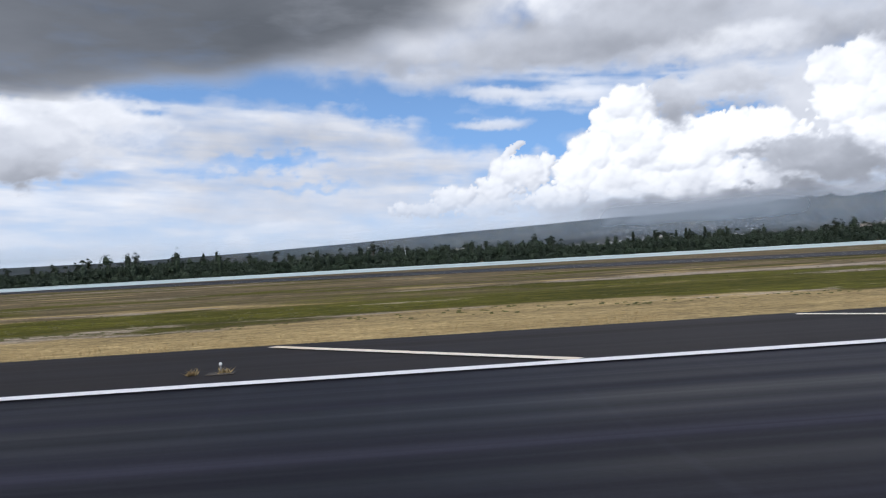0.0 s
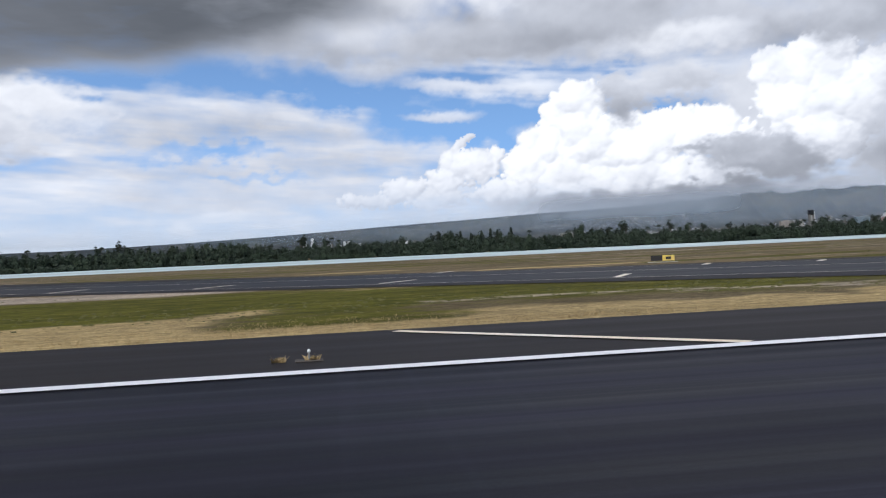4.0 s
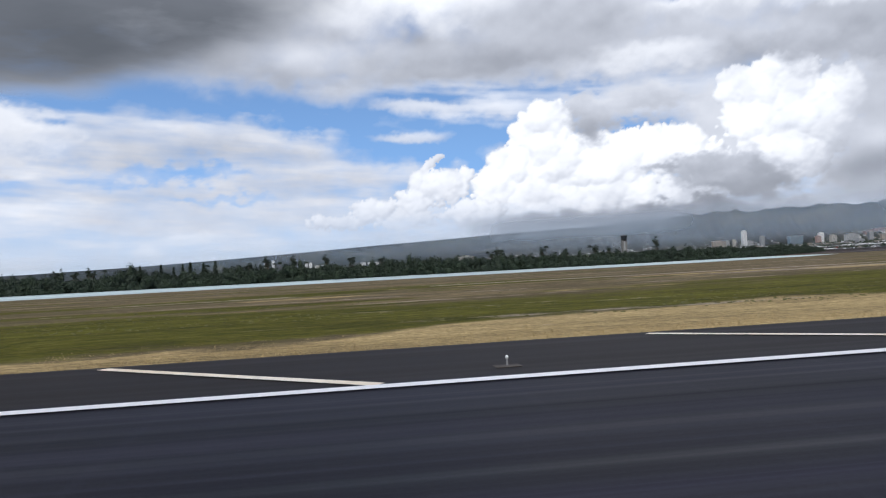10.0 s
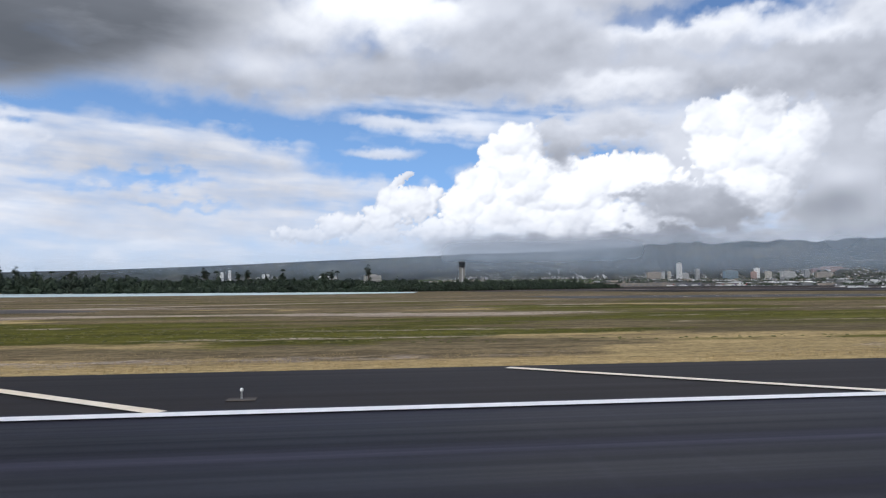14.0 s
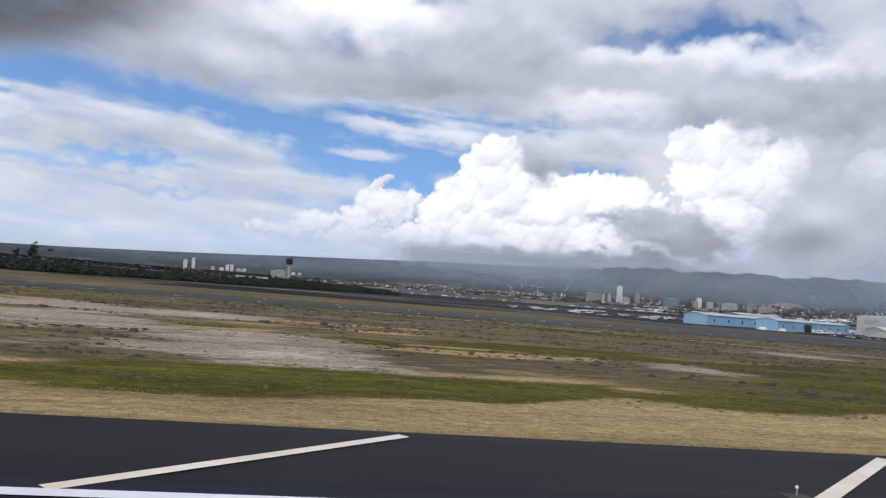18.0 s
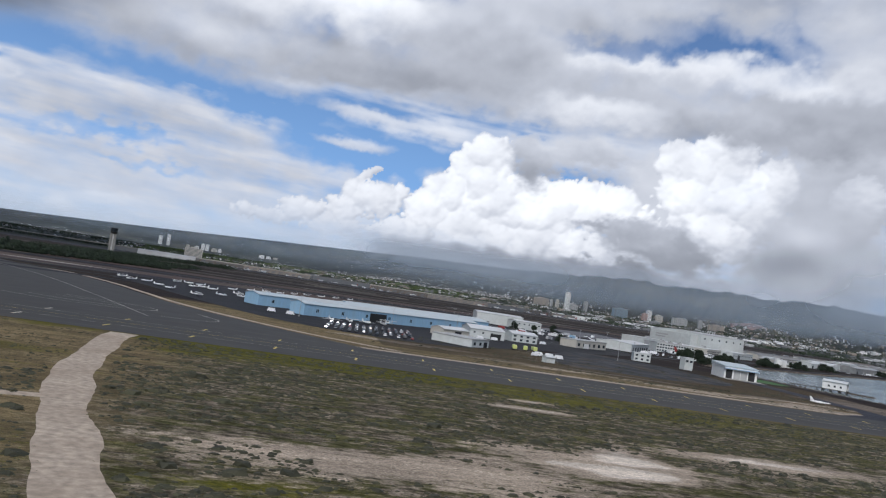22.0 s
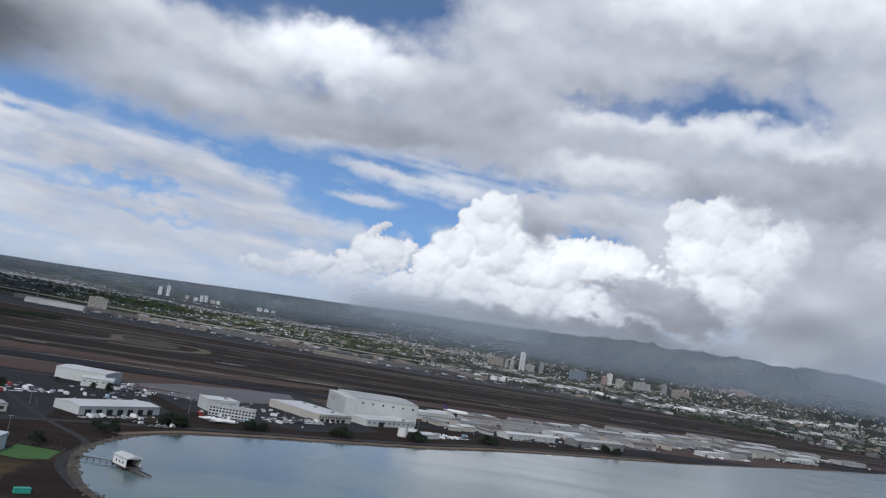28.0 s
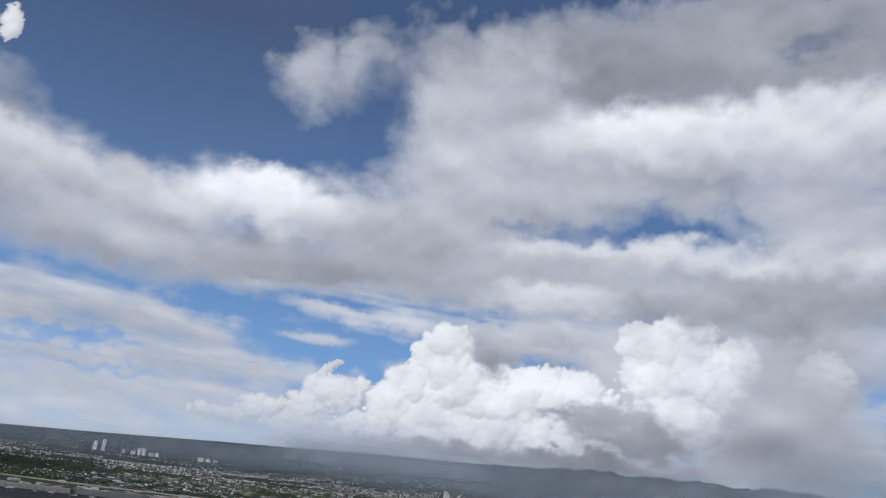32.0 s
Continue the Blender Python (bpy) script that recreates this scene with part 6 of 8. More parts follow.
def airliner(label, long, tail_paint, stripe_paint=None, rear_engines=False):
    ob = thing("airliner", label, "aircraft", group="parked airliners")
    r, h = long * 0.05, long * 0.075
    L = long / 2
    part("fuselage", turned_x(bmesh.new(), [(-L, r * 0.12), (-L * 0.8, r * 0.55), (-L * 0.5, r), (L * 0.68, r), (L * 0.85, r * 0.8), (L * 0.95, r * 0.5), (L, r * 0.12)], 14, h), M_WHITE, ob)
    if stripe_paint:
        part("band", turned_x(bmesh.new(), [(-L * 0.3, r * 1.01), (L * 0.3, r * 1.01)], 14, h), stripe_paint, ob, "painted band round the body")
    for s_ in (-1, 1):
        part("wing", wing_panel(bmesh.new(), (L * 0.08, r * 0.8 * s_, h - r * 0.5), (-L * 0.34, L * 0.9 * s_, h), long * 0.16, long * 0.045, 0.05), M_WHITE, ob)
        part("tailplane", wing_panel(bmesh.new(), (-L * 0.84, r * 0.3 * s_, h + r * (2.9 if rear_engines else 0.4)), (-L * 0.96, L * 0.32 * s_, h + r * (3.0 if rear_engines else 0.6)), long * 0.08, long * 0.035, 0.04), M_WHITE, ob)
        x0, y0, z0 = (-L * 0.5, r * 1.6 * s_, h + r * 0.5) if rear_engines else (L * 0.08, L * 0.3 * s_, h - r * 1.0)
        eng = turned_x(bmesh.new(), [(x0 - long * 0.05, r * 0.28), (x0, r * 0.5), (x0 + long * 0.045, r * 0.5), (x0 + long * 0.05, r * 0.42)], 10, z0)
        bmesh.ops.translate(eng, vec=(0, y0, 0), verts=eng.verts)
        part("engine", eng, M_WHITE, ob)
        part("wheel", tube(bmesh.new(), (-L * 0.02, r * 0.9 * s_ - 0.4, 0.55), (-L * 0.02, r * 0.9 * s_ + 0.4, 0.55), 0.55, 0.55, 10), M_TYRE, ob)
        part("leg", tube(bmesh.new(), (-L * 0.02, r * 0.9 * s_, 0.6), (-L * 0.02, r * 0.8 * s_, h - r * 0.5), 0.14, 0.16, 6), M_STEEL, ob)
    part("fin", wing_panel(bmesh.new(), (-L * 0.8, 0, h + r * 0.5), (-L * 1.0, 0, h + r * 3.3), long * 0.15, long * 0.07, 0.04), tail_paint, ob, "painted tail fin")
    part("wheel", tube(bmesh.new(), (L * 0.75, -0.3, 0.4), (L * 0.75, 0.3, 0.4), 0.4, 0.4, 10), M_TYRE, ob)
    part("leg", tube(bmesh.new(), (L * 0.75, 0, 0.4), (L * 0.75, 0, h - r * 0.5), 0.12, 0.12, 6), M_STEEL, ob)
    part("cockpit_glass", turned_x(bmesh.new(), [(L * 0.86, r * 0.83), (L * 0.92, r * 0.66)], 14, h + 0.1), M_GLASS, ob)
    return ob


def worn_yard():
    """Old paving, part bleached, part lost under earth."""
    m, t, b = nodes_of("worn_yard_paving")
    v = metres(t)
    big, mid, fine = noise_node(t, v, 30, 6, 0.7), noise_node(t, metres(t, (0.7, 1, 1)), 11, 6, 0.7), noise_node(t, v, 0.6, 5, 0.75)
    c = ramp(t, mid, [(0.34, (0.022, 0.023, 0.027)), (0.5, (0.04, 0.042, 0.046)), (0.64, (0.085, 0.088, 0.09))])
    c = mix(t, ramp(t, big, [(0.5, 0.0), (0.6, 0.9)]), c, ramp(t, mid, [(0.35, (0.045, 0.036, 0.026)), (0.65, (0.11, 0.09, 0.066))]))
    c = mix(t, 0.5, c, ramp(t, fine, [(0.35, 0.5), (0.5, 1.0), (0.68, 1.5)]), "MULTIPLY")
    t.links.new(c, b.inputs["Base Color"])
    b.inputs["Roughness"].default_value = 0.9
    b.inputs["Specular IOR Level"].default_value = 0.15
    return m


M_YARD = worn_yard()
# ---- the parallel taxiway, its marks and the tracks over the field
taxi = bpy.data.objects["taxiway"]
for y in (291.0, 313.3):
    part("edge_line", band(bmesh.new(), [(865, y), (2690, y)], 0.3, 0.1), M_CREAM_LINE, taxi, "thin pale edge line")
part("centre_line", band(bmesh.new(), [(865, 302), (2690, 302)], 0.22, 0.1), M_YELLOW, taxi, "thin yellow centre line")
ticks = {(far, faded): mesh_of("tick", band(bmesh.new(), [(0, -3.2 if far else -3.6), (0.6, 3.2 if far else 3.6)], 0.75 if far else 0.8, 0.105)) for far in (0, 1) for faded in (0, 1)}
for k in range(-24, 36):
    faded = int(k <= -9 or k in (4, 5))
    for far, y in ((0, 286.6), (1, 317.6)):
        q = part("tick", ticks[far, faded], M_STRIPE if faded else M_YELLOW, taxi)
        q.location = ((1613 + 29.1 * k) * S, y * S, 0)


def track(name, line, width, material, label, z=0.04, ragged=0.0):
    pts = smooth_line(line, 16)
    bm = bmesh.new()
    left, right = [], []
    for i, p in enumerate(pts):
        d_ = (pts[min(i + 1, len(pts) - 1)] - pts[max(i - 1, 0)]).normalized()
        n_ = Vector((-d_.y, d_.x))
        wa, wb = (width / 2 * (1 + ragged * ((0.7 * noise.noise((p.x * 0.045, p.y * 0.045, k)) + 0.14 * noise.noise((p.x * 0.3, p.y * 0.3, k))) )) for k in (1.3, 7.7))
        left.append(bm.verts.new((p.x + n_.x * wa, p.y + n_.y * wa, z)))
        right.append(bm.verts.new((p.x - n_.x * wb, p.y - n_.y * wb, z)))
    for i in range(len(pts) - 1):
        bm.faces.new((right[i], right[i + 1], left[i + 1], left[i]))
    return tagged(part(name, bm, material), label, "track", kind="structure")


M_EARTH = surface("trodden_earth", (0.085, 0.07, 0.046), 0.95, 1.2, 0.4, wear=(0.06, 0.05, 0.035))
track("coral_track", [(1391, 268), (1393, 240), (1398, 204), (1404, 170), (1411, 143), (1417, 127), (1426, 99), (1436, 80), (1452, 62)], 8.5, M_SAND_ROAD, "pale crushed coral service track", 0.05, 0.55)
track("side_track", [(1408, 153), (1399, 150.5), (1391, 149.6)], 4, M_SAND_ROAD, "pale side track over the scrub", 0.045, 0.8)
track("service_track", [(1120, 262), (1194, 228), (1232, 203), (1259, 190), (1290, 180), (1310, 182)], 3.0, M_SAND_ROAD, "narrow pale service track", 0.045, 0.6)
track("foot_track", [(1292, 206), (1294, 149), (1293, 112), (1292, 87), (1290, 64), (1291.5, 56)], 0.62, M_EARTH, "narrow worn track across the grass", 0.045, 0.6)
track("sand_verge", [(1470, 337), (1560, 338.5), (1650, 341), (1718, 341)], 6, M_SAND_ROAD, "pale sandy edge along the taxiway", 0.05, 0.5)
track("sand_verge", [(1765, 339), (1830, 338), (1900, 341), (2000, 350)], 9, M_SAND_ROAD, "pale sandy edge along the taxiway", 0.05, 0.6)
track("sand_verge", [(1225, 655), (1262, 638), (1315, 566), (1372, 462), (1412, 410), (1450, 372), (1490, 345)], 4.5, M_SAND_ROAD, "pale sandy edge along the taxiway", 0.05, 0.6)
sheet("link_taxiway", [tuple(p) for p in smooth_line([(1305, 335.2), (1298, 378), (1266, 452), (1212, 545), (1120, 690), (1152, 730), (1215, 668), (1258, 636), (1310, 564), (1366, 462), (1405, 410), (1440, 372), (1475, 335.2)], 4)], 0.062, M_TAXIWAY, "grey asphalt link between taxiway and apron", "taxiway")
link = bpy.data.objects["link_taxiway"]
for pts_ in ([(1312, 372), (1340, 362), (1372, 370), (1378, 385), (1365, 396), (1330, 402)], [(1322, 380), (1346, 374), (1364, 380), (1352, 390), (1330, 392)], [(1386, 352), (1404, 358), (1408, 372), (1396, 392)], [(1160, 690), (1262, 560), (1332, 440), (1382, 345)]):
    part("loop_line", band(bmesh.new(), smooth_line(pts_, 6), 0.5, 0.11), M_CREAM_LINE, link, "thin pale curved line")
sheet("service_ramp", [(1722, 335.2), (1700, 335.2), (1726, 352), (1738, 372), (1739, 500), (1757, 500), (1752, 372), (1757, 352), (1778, 335.2)], 0.07, M_RUNWAY, "fresh black asphalt ramp to the station", "ramp")
sheet("stub_taxiway", [(1685, 190), (1714, 269.8), (1727, 269.8), (1700, 190)], 0.062, M_TAXIWAY, "short asphalt stub towards the runway", "taxiway")
track("stub_line", [(1690, 192), (1719, 272)], 0.14, M_CREAM_LINE, "white line on the stub", 0.1)
sheet("apron", [tuple(p) for p in smooth_line([(1275, 690), (1325, 610), (1385, 505), (1432, 440), (1480, 415), (1530, 425), (1570, 470), (1640, 540), (1730, 640), (1700, 760), (1640, 900), (1560, 900), (1450, 850), (1340, 800), (1275, 690)], 4)[:-1]], 0.055, M_APRON, "dark asphalt apron round the hangars", "apron")
sheet("yard", [tuple(p) for p in smooth_line([(1590, 400), (1650, 405), (1700, 430), (1712, 480), (1690, 540), (1650, 555), (1610, 500), (1585, 450), (1590, 400)], 5)[:-1]], 0.06, M_YARD, "weathered grey asphalt yard with stains and bare patches", "yard")


# ---- the long pale blue hangars
def hangar_row(x, y, w, d, turn, open_at=None):
    # the open bay is a black slab in place of inner shade
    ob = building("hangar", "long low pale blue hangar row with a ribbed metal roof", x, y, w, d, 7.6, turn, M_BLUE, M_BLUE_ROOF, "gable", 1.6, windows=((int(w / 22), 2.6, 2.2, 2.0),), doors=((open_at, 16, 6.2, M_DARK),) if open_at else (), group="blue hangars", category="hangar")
    ribs = int(w / 11)
    for k in range(1, ribs):
        rib = part("rib", cube(k * w / ribs - 0.14, -0.1, 0.1, k * w / ribs + 0.14, 0.04, 7.3), M_BLUE, ob)
    part("ridge_cap", cube(-0.4, d / 2 - 0.5, 9.3, w + 0.4, d / 2 + 0.5, 9.55, 0.05), M_ROOF_WHITE, ob)
    return ob


hangar_row(1444, 518, 176, 16, 37.5, 58), hangar_row(1411, 560, 236, 20, 33.5), hangar_row(1478, 640, 158, 16, 33.5)
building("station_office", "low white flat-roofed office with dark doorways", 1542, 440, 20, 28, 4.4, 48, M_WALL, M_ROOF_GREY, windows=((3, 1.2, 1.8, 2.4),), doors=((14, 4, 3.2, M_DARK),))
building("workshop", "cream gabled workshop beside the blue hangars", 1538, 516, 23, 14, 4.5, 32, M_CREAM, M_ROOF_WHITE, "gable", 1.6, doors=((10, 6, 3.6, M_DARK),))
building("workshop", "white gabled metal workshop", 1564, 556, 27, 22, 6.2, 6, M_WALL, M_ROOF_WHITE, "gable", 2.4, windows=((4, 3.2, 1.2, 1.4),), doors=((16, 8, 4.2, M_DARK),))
building("workshop", "white two-storey house with a gabled roof", 1600, 573, 22, 14, 6.0, 12, M_WALL, M_ROOF_WHITE, "gable", 1.8, windows=((4, 0.9, 1.6, 2.2), (4, 3.8, 1.4, 2.2)))
building("shed", "small white metal shed in a fenced yard", 1576, 404, 6, 4, 3, 20, M_WALL, M_ROOF_WHITE, "gable", 0.6)
cars = [car("small white parked car", M_CARS[0]), car("small dark grey parked car", M_CARS[1]), car("small silver parked car", M_CARS[2]), car("small dark red parked car", M_CARS[3])]
van = car("plain white parked van", M_CARS[0], 5.4, 2.3, True)
rt = random.Random(8)
for i in range(13):
    for j in range(-1, 6):
        if rt.random() < 0.86:
            u, v = 1459 + i * 4.0 + j * 0.6, 434 + j * 9.5 + i * 0.6
            put(cars[rt.choice((0, 1, 1, 1, 2, 1, 3))], u + rt.uniform(-0.4, 0.4), v + rt.uniform(-0.6, 0.6), 84 + rt.choice((0, 180)) + rt.uniform(-3, 3), 0.06)
for x, y in ((1581, 442), (1585, 449), (1591, 447), (1596, 444), (1604, 586), (1568, 538), (1580, 545), (1630, 590), (1436, 500), (1424, 505)):
    put(van, x, y, rt.uniform(-20, 30), 0.06)
low_wing, high_wing = light_plane("small white low-wing aeroplane parked on the apron", False), light_plane("small white high-wing aeroplane parked on the apron", True)
for x, y in ((1438, 709), (1459, 681), (1447, 753), (1458, 727), (1469, 737), (1461, 767), (1485, 804), (1500, 815), (1490, 754), (1503, 759), (1513, 769), (1522, 777), (1537, 787), (1545, 792), (1288, 685), (1302, 658), (1313, 662), (1323, 741), (1333, 751), (1344, 743), (1352, 707), (1362, 690), (1369, 564), (1387, 669), (1405, 699), (1343, 601), (1393, 631), (1380, 610), (1420, 650), (1372, 752), (1385, 800), (1400, 822), (1412, 845), (1426, 876), (1440, 908), (1456, 934), (1474, 962), (1493, 990), (1330, 630), (1346, 690)):
    put(rt.choice((low_wing, high_wing)), x, y, rt.choice((200, 215, 30)) + rt.uniform(-15, 15), 0.06, 1.15)
for x, y in ((1462, 496), (1474, 507), (1486, 519), (1498, 527), (1503, 555)):
    put(rt.choice((low_wing, high_wing)), x, y, 300 + rt.uniform(-15, 15), 0.06, 1.2)
for x, y, turn in ((1577, 476, 80), (1585, 479, 76), (1592, 483, 84)):
    ob = thing("fire_engine", "lime yellow airfield fire engine parked in the yard", "fire engine", x, y, 0.06, turn, group="airfield fire engines")
    part("body", cube(-4.5, -1.3, 0.8, 2.2, 1.3, 3.1, 0.15), M_LIME, ob)
    part("cab", cube(2.25, -1.3, 0.8, 4.6, 1.3, 3.0, 0.2), M_LIME, ob)
    part("windscreen", cube(4.55, -1.1, 1.7, 4.66, 1.1, 2.7, 0.03), M_GLASS, ob)
    part("turret", tube(bmesh.new(), (1.5, 0, 3.1), (3.2, 0, 3.5), 0.15, 0.1, 8), M_STEEL, ob)
    for sx in (-3.2, -1.6, 3.2):
        for sy in (-1, 1):
            part("wheel", tube(bmesh.new(), (sx, sy * 1.1, 0.6), (sx, sy * 1.36, 0.6), 0.6, 0.6, 10), M_TYRE, ob)
jet = thing("training_jet", "small white jet parked on the sandy ground", "aircraft", 1724.5, 384, 0.05, -20)
jet.scale = (0.75, 0.75, 0.75)
part("fuselage", turned_x(bmesh.new(), [(-6.5, 0.3), (-3, 0.75), (1, 0.9), (4, 0.7), (6.5, 0.35), (7.6, 0.06)], 12, 1.6), M_WHITE, jet)
part("canopy", turned_x(bmesh.new(), [(0.8, 0.2), (1.6, 0.5), (3.6, 0.45), (4.6, 0.15)], 10, 2.2), M_GLASS, jet, "dark cockpit glass")
for s_ in (-1, 1):
    part("wing", wing_panel(bmesh.new(), (-0.6, 0.7 * s_, 1.4), (-2.6, 4.6 * s_, 1.4), 3.6, 1.2, 0.04), M_WHITE, jet)
    part("tailplane", wing_panel(bmesh.new(), (-5.4, 0.4 * s_, 1.6), (-6.2, 2.2 * s_, 1.6), 1.7, 0.8, 0.04), M_WHITE, jet)
    part("leg", tube(bmesh.new(), (-1.0, 1.2 * s_, 0), (-1.0, 1.0 * s_, 1.4), 0.1, 0.1, 6), M_STEEL, jet)
part("fin", wing_panel(bmesh.new(), (-4.8, 0, 2.2), (-6.4, 0, 5.0), 2.8, 1.1, 0.04), M_WHITE, jet)
part("leg", tube(bmesh.new(), (4.2, 0, 0), (4.2, 0, 1.2), 0.1, 0.1, 6), M_STEEL, jet)

# ---- the station and pier by the bay
station = building("boat_station", "white station with a blue roof and three tall doors", 1735, 502, 24, 20, 8.2, -4, M_WHITE, M_BLUE_ROOF, "shed", 2.2, doors=((1.2, 4.6, 6.2, M_DARK), (7, 4.6, 6.2, M_ROOF_GREY), (12, 4.6, 6.2, M_ROOF_GREY), (17.6, 4.6, 6.2, M_DARK)), category="station")
part("canopy", cube(-0.6, -2.2, 6.6, 24.6, 0.1, 7.0, 0.05), M_BLUE, station, "blue edge over the doors")
sheet("forecourt", [(1731, 490), (1760, 488), (1760, 503), (1731, 506)], 0.085, M_CONCRETE, "pale concrete forecourt", "forecourt")
building("lookout", "small white two-storey lookout", 1718, 527, 7, 6, 8.5, 8, M_WALL, M_ROOF_WHITE, windows=((2, 5.6, 1.6, 2.2),))
building("cabin", "white two-storey portable cabin", 1691, 555, 13, 6, 6, -6, M_WALL, M_ROOF_WHITE, windows=((3, 1, 1.4, 1.8), (3, 3.8, 1.4, 1.8)))
building("depot", "low grey flat-roofed depot with dark openings", 1667, 617, 49, 16, 6.2, 39, M_CREAM, M_ROOF_GREY, windows=((6, 1.6, 2.6, 3.4),), doors=((12, 8, 4, M_WHITE),))
lawn = sheet("lawn", [(1762, 503), (1760, 540), (1788, 538), (1791, 510), (1778, 500)], 0.07, M_LAWN, "bright green mown lawn", "lawn")


def pier_house():
    ob = thing("pier_house", "small pale boathouse on piles at a pier", "boathouse", 1835, 521, 0, 135)
    part("deck", cube(-9, -6, 1.6, 9, 6, 2.0), M_ROCK, ob)
    # black panel added inside the open end, painted as interior shade
    part("shade_panel", cube(1.5, -4.8, 2.05, 1.8, 4.8, 7.1), M_DARK, ob, "dark panel standing for the shaded interior")
    for s_ in (-1, 1):
        part("slip_rail", cube(-26, s_ * 2.6 - 0.5, 0.5, -9.05, s_ * 2.6 + 0.5, 1.3), M_ROCK, ob, "dark timber slip rail")
    for x in (-8, -3, 3, 8):
        for y in (-5, 0, 5):
            part("pile", tube(bmesh.new(), (x, y, -0.5), (x, y, 1.6), 0.3, 0.3, 8), M_ROCK, ob)
    for s_ in (-1, 1):
        part("wall", cube(-8, s_ * 5 - 0.15, 2, 8, s_ * 5 + 0.15, 7.2), M_WHITE, ob)
    part("wall", cube(7.7, -4.85, 2, 8, 4.85, 7.2), M_WHITE, ob)
    roof = bmesh.new()
    prism(roof, [(-8.6, -5.8), (8.6, -5.8), (8.6, 5.8), (-8.6, 5.8)], 7.2, 7.5)
    part("roof", roof, M_ROOF_WHITE, ob)
    ridge = bmesh.new()
    a_ = [ridge.verts.new(p) for p in ((-8.4, -5.6, 7.5), (8.4, -5.6, 7.5), (8.4, 5.6, 7.5), (-8.4, 5.6, 7.5), (-8.4, 0, 8.9), (8.4, 0, 8.9))]
    for f in ((0, 1, 5, 4), (2, 3, 4, 5), (0, 4, 3), (1, 2, 5)):
        ridge.faces.new([a_[i] for i in f])
    part("gable", ridge, M_ROOF_WHITE, ob)
    for k in range(3):
        part("window", cube(-5 + 4 * k, 5.1, 3.6, -3.6 + 4 * k, 5.22, 5), M_GLASS, ob)


pier_house()
M_TYRE_GREY = surface("weathered_timber", (0.1, 0.095, 0.085), 0.9, 1.0, 0.3)
walkway = thing("pier", "grey plank pier on piles leading to the boathouse", "pier", 1800, 527)
part("deck", band(bmesh.new(), [(0, 0), (29, -3)], 3.0, 1.9), M_TYRE_GREY, walkway)
part("walk_rail", tube(bmesh.new(), (0, 1.4, 2.9), (28, -1.5, 2.9), 0.06, 0.06, 6), M_STEEL, walkway)
part("edge", cube(0, -1.7, 1.5, 28, -1.5, 1.88), M_ROCK, walkway)
for k in range(7):
    part("pile", tube(bmesh.new(), (1 + 4.2 * k, -1.2 - 0.4 * k, -0.5), (1 + 4.2 * k, -1.2 - 0.4 * k, 1.86), 0.28, 0.28, 8), M_ROCK, walkway)
dump = thing("skip", "teal steel skip on bare ground", "skip", 1808, 423, 0, 35)
part("body", cube(0, 0, 0.2, 8, 3, 2.8, 0.1), M_TEAL, dump)
part("rim", cube(-0.1, -0.1, 2.75, 8.1, 3.1, 2.95, 0.03), M_TEAL, dump)
for k in range(2):
    box_ = thing("container", "white box trailer beside the shore", "container", 1817 + k * 4.4, 372.5 + k * 1.4, 0, 18, group="white containers")
    part("body", cube(0, 0, 0.5, 3.4, 2.2, 2.6, 0.08), M_WHITE, box_)
    part("skid", cube(0.2, 0.2, 0, 3.2, 2.0, 0.5), M_DARK, box_)
    part("door", cube(0.4, -0.05, 0.7, 2.0, 0, 2.4), M_ROOF_WHITE, box_)

# the rocky bank round the bay, roads behind it
bank_line = [Vector(p) for p in BAY if p[0] < 3120 and not (p[0] > 2290 and p[1] < 420)]
rg = np.random.RandomState(33)
pts = []
for p, q in zip(bank_line, bank_line[1:]):
    for k in range(int((q - p).length / 0.8) + 1):
        m_ = p.lerp(q, rg.rand())
        pts.append((m_.x + rg.normal(0, 2.2), m_.y + rg.normal(0, 2.2)))
pts = np.array(pts)
bushes("bank_rocks", pts[:, 0], pts[:, 1], rg.uniform(0.25, 0.95, len(pts)), 0.8, M_ROCK, "dark lava boulders along the bay shore", "rocks", seed=34)
track("bank", [tuple(p) for p in bank_line[12::6]], 6, M_ROCK, "dark rocky bank along the water", 0.09, 0.3)
north = [p for p in bank_line if p.y > 620]
road_line = []
for p, q in zip(north[::4], north[4::4]):
    d_ = (q - p).normalized()
    road_line.append((p.x - d_.y * 26, p.y + d_.x * 26))
track("bay_road", [(1700, 610), (1758, 658)] + road_line[2:], 11, M_ROAD, "grey asphalt road along the bay", 0.08)
M_BANK = surface("brown_bank_earth", (0.17, 0.125, 0.085), 0.95, 3.0, 0.4, wear=(0.085, 0.075, 0.05))
track("earth_verge", [(p[0] + 12, p[1] - 11) for p in road_line], 10, M_BANK, "bare earth strip between road and water", 0.07, 0.8)
track("shore_road", [(1640, 778), (1716, 673), (1745, 635), (1780, 596), (1793, 570), (1795, 530), (1804, 495), (1830, 452)], 6, M_ROAD, "narrow asphalt road to the pier", 0.085)
track("yard_road", [(1560, 560), (1620, 600), (1690, 625), (1745, 640)], 6, M_ROAD, "asphalt service road", 0.075)
sheet("car_park", [(1712, 965), (1810, 815), (1930, 810), (2010, 900), (1960, 1020), (1891, 1200)], 0.06, M_APRON, "dark asphalt apron beside the airline hangars", "apron")
sheet("yard", [(1640, 800), (1720, 690), (1810, 770), (1760, 860), (1690, 930)], 0.058, M_APRON, "dark asphalt yard round the warehouses", "yard")

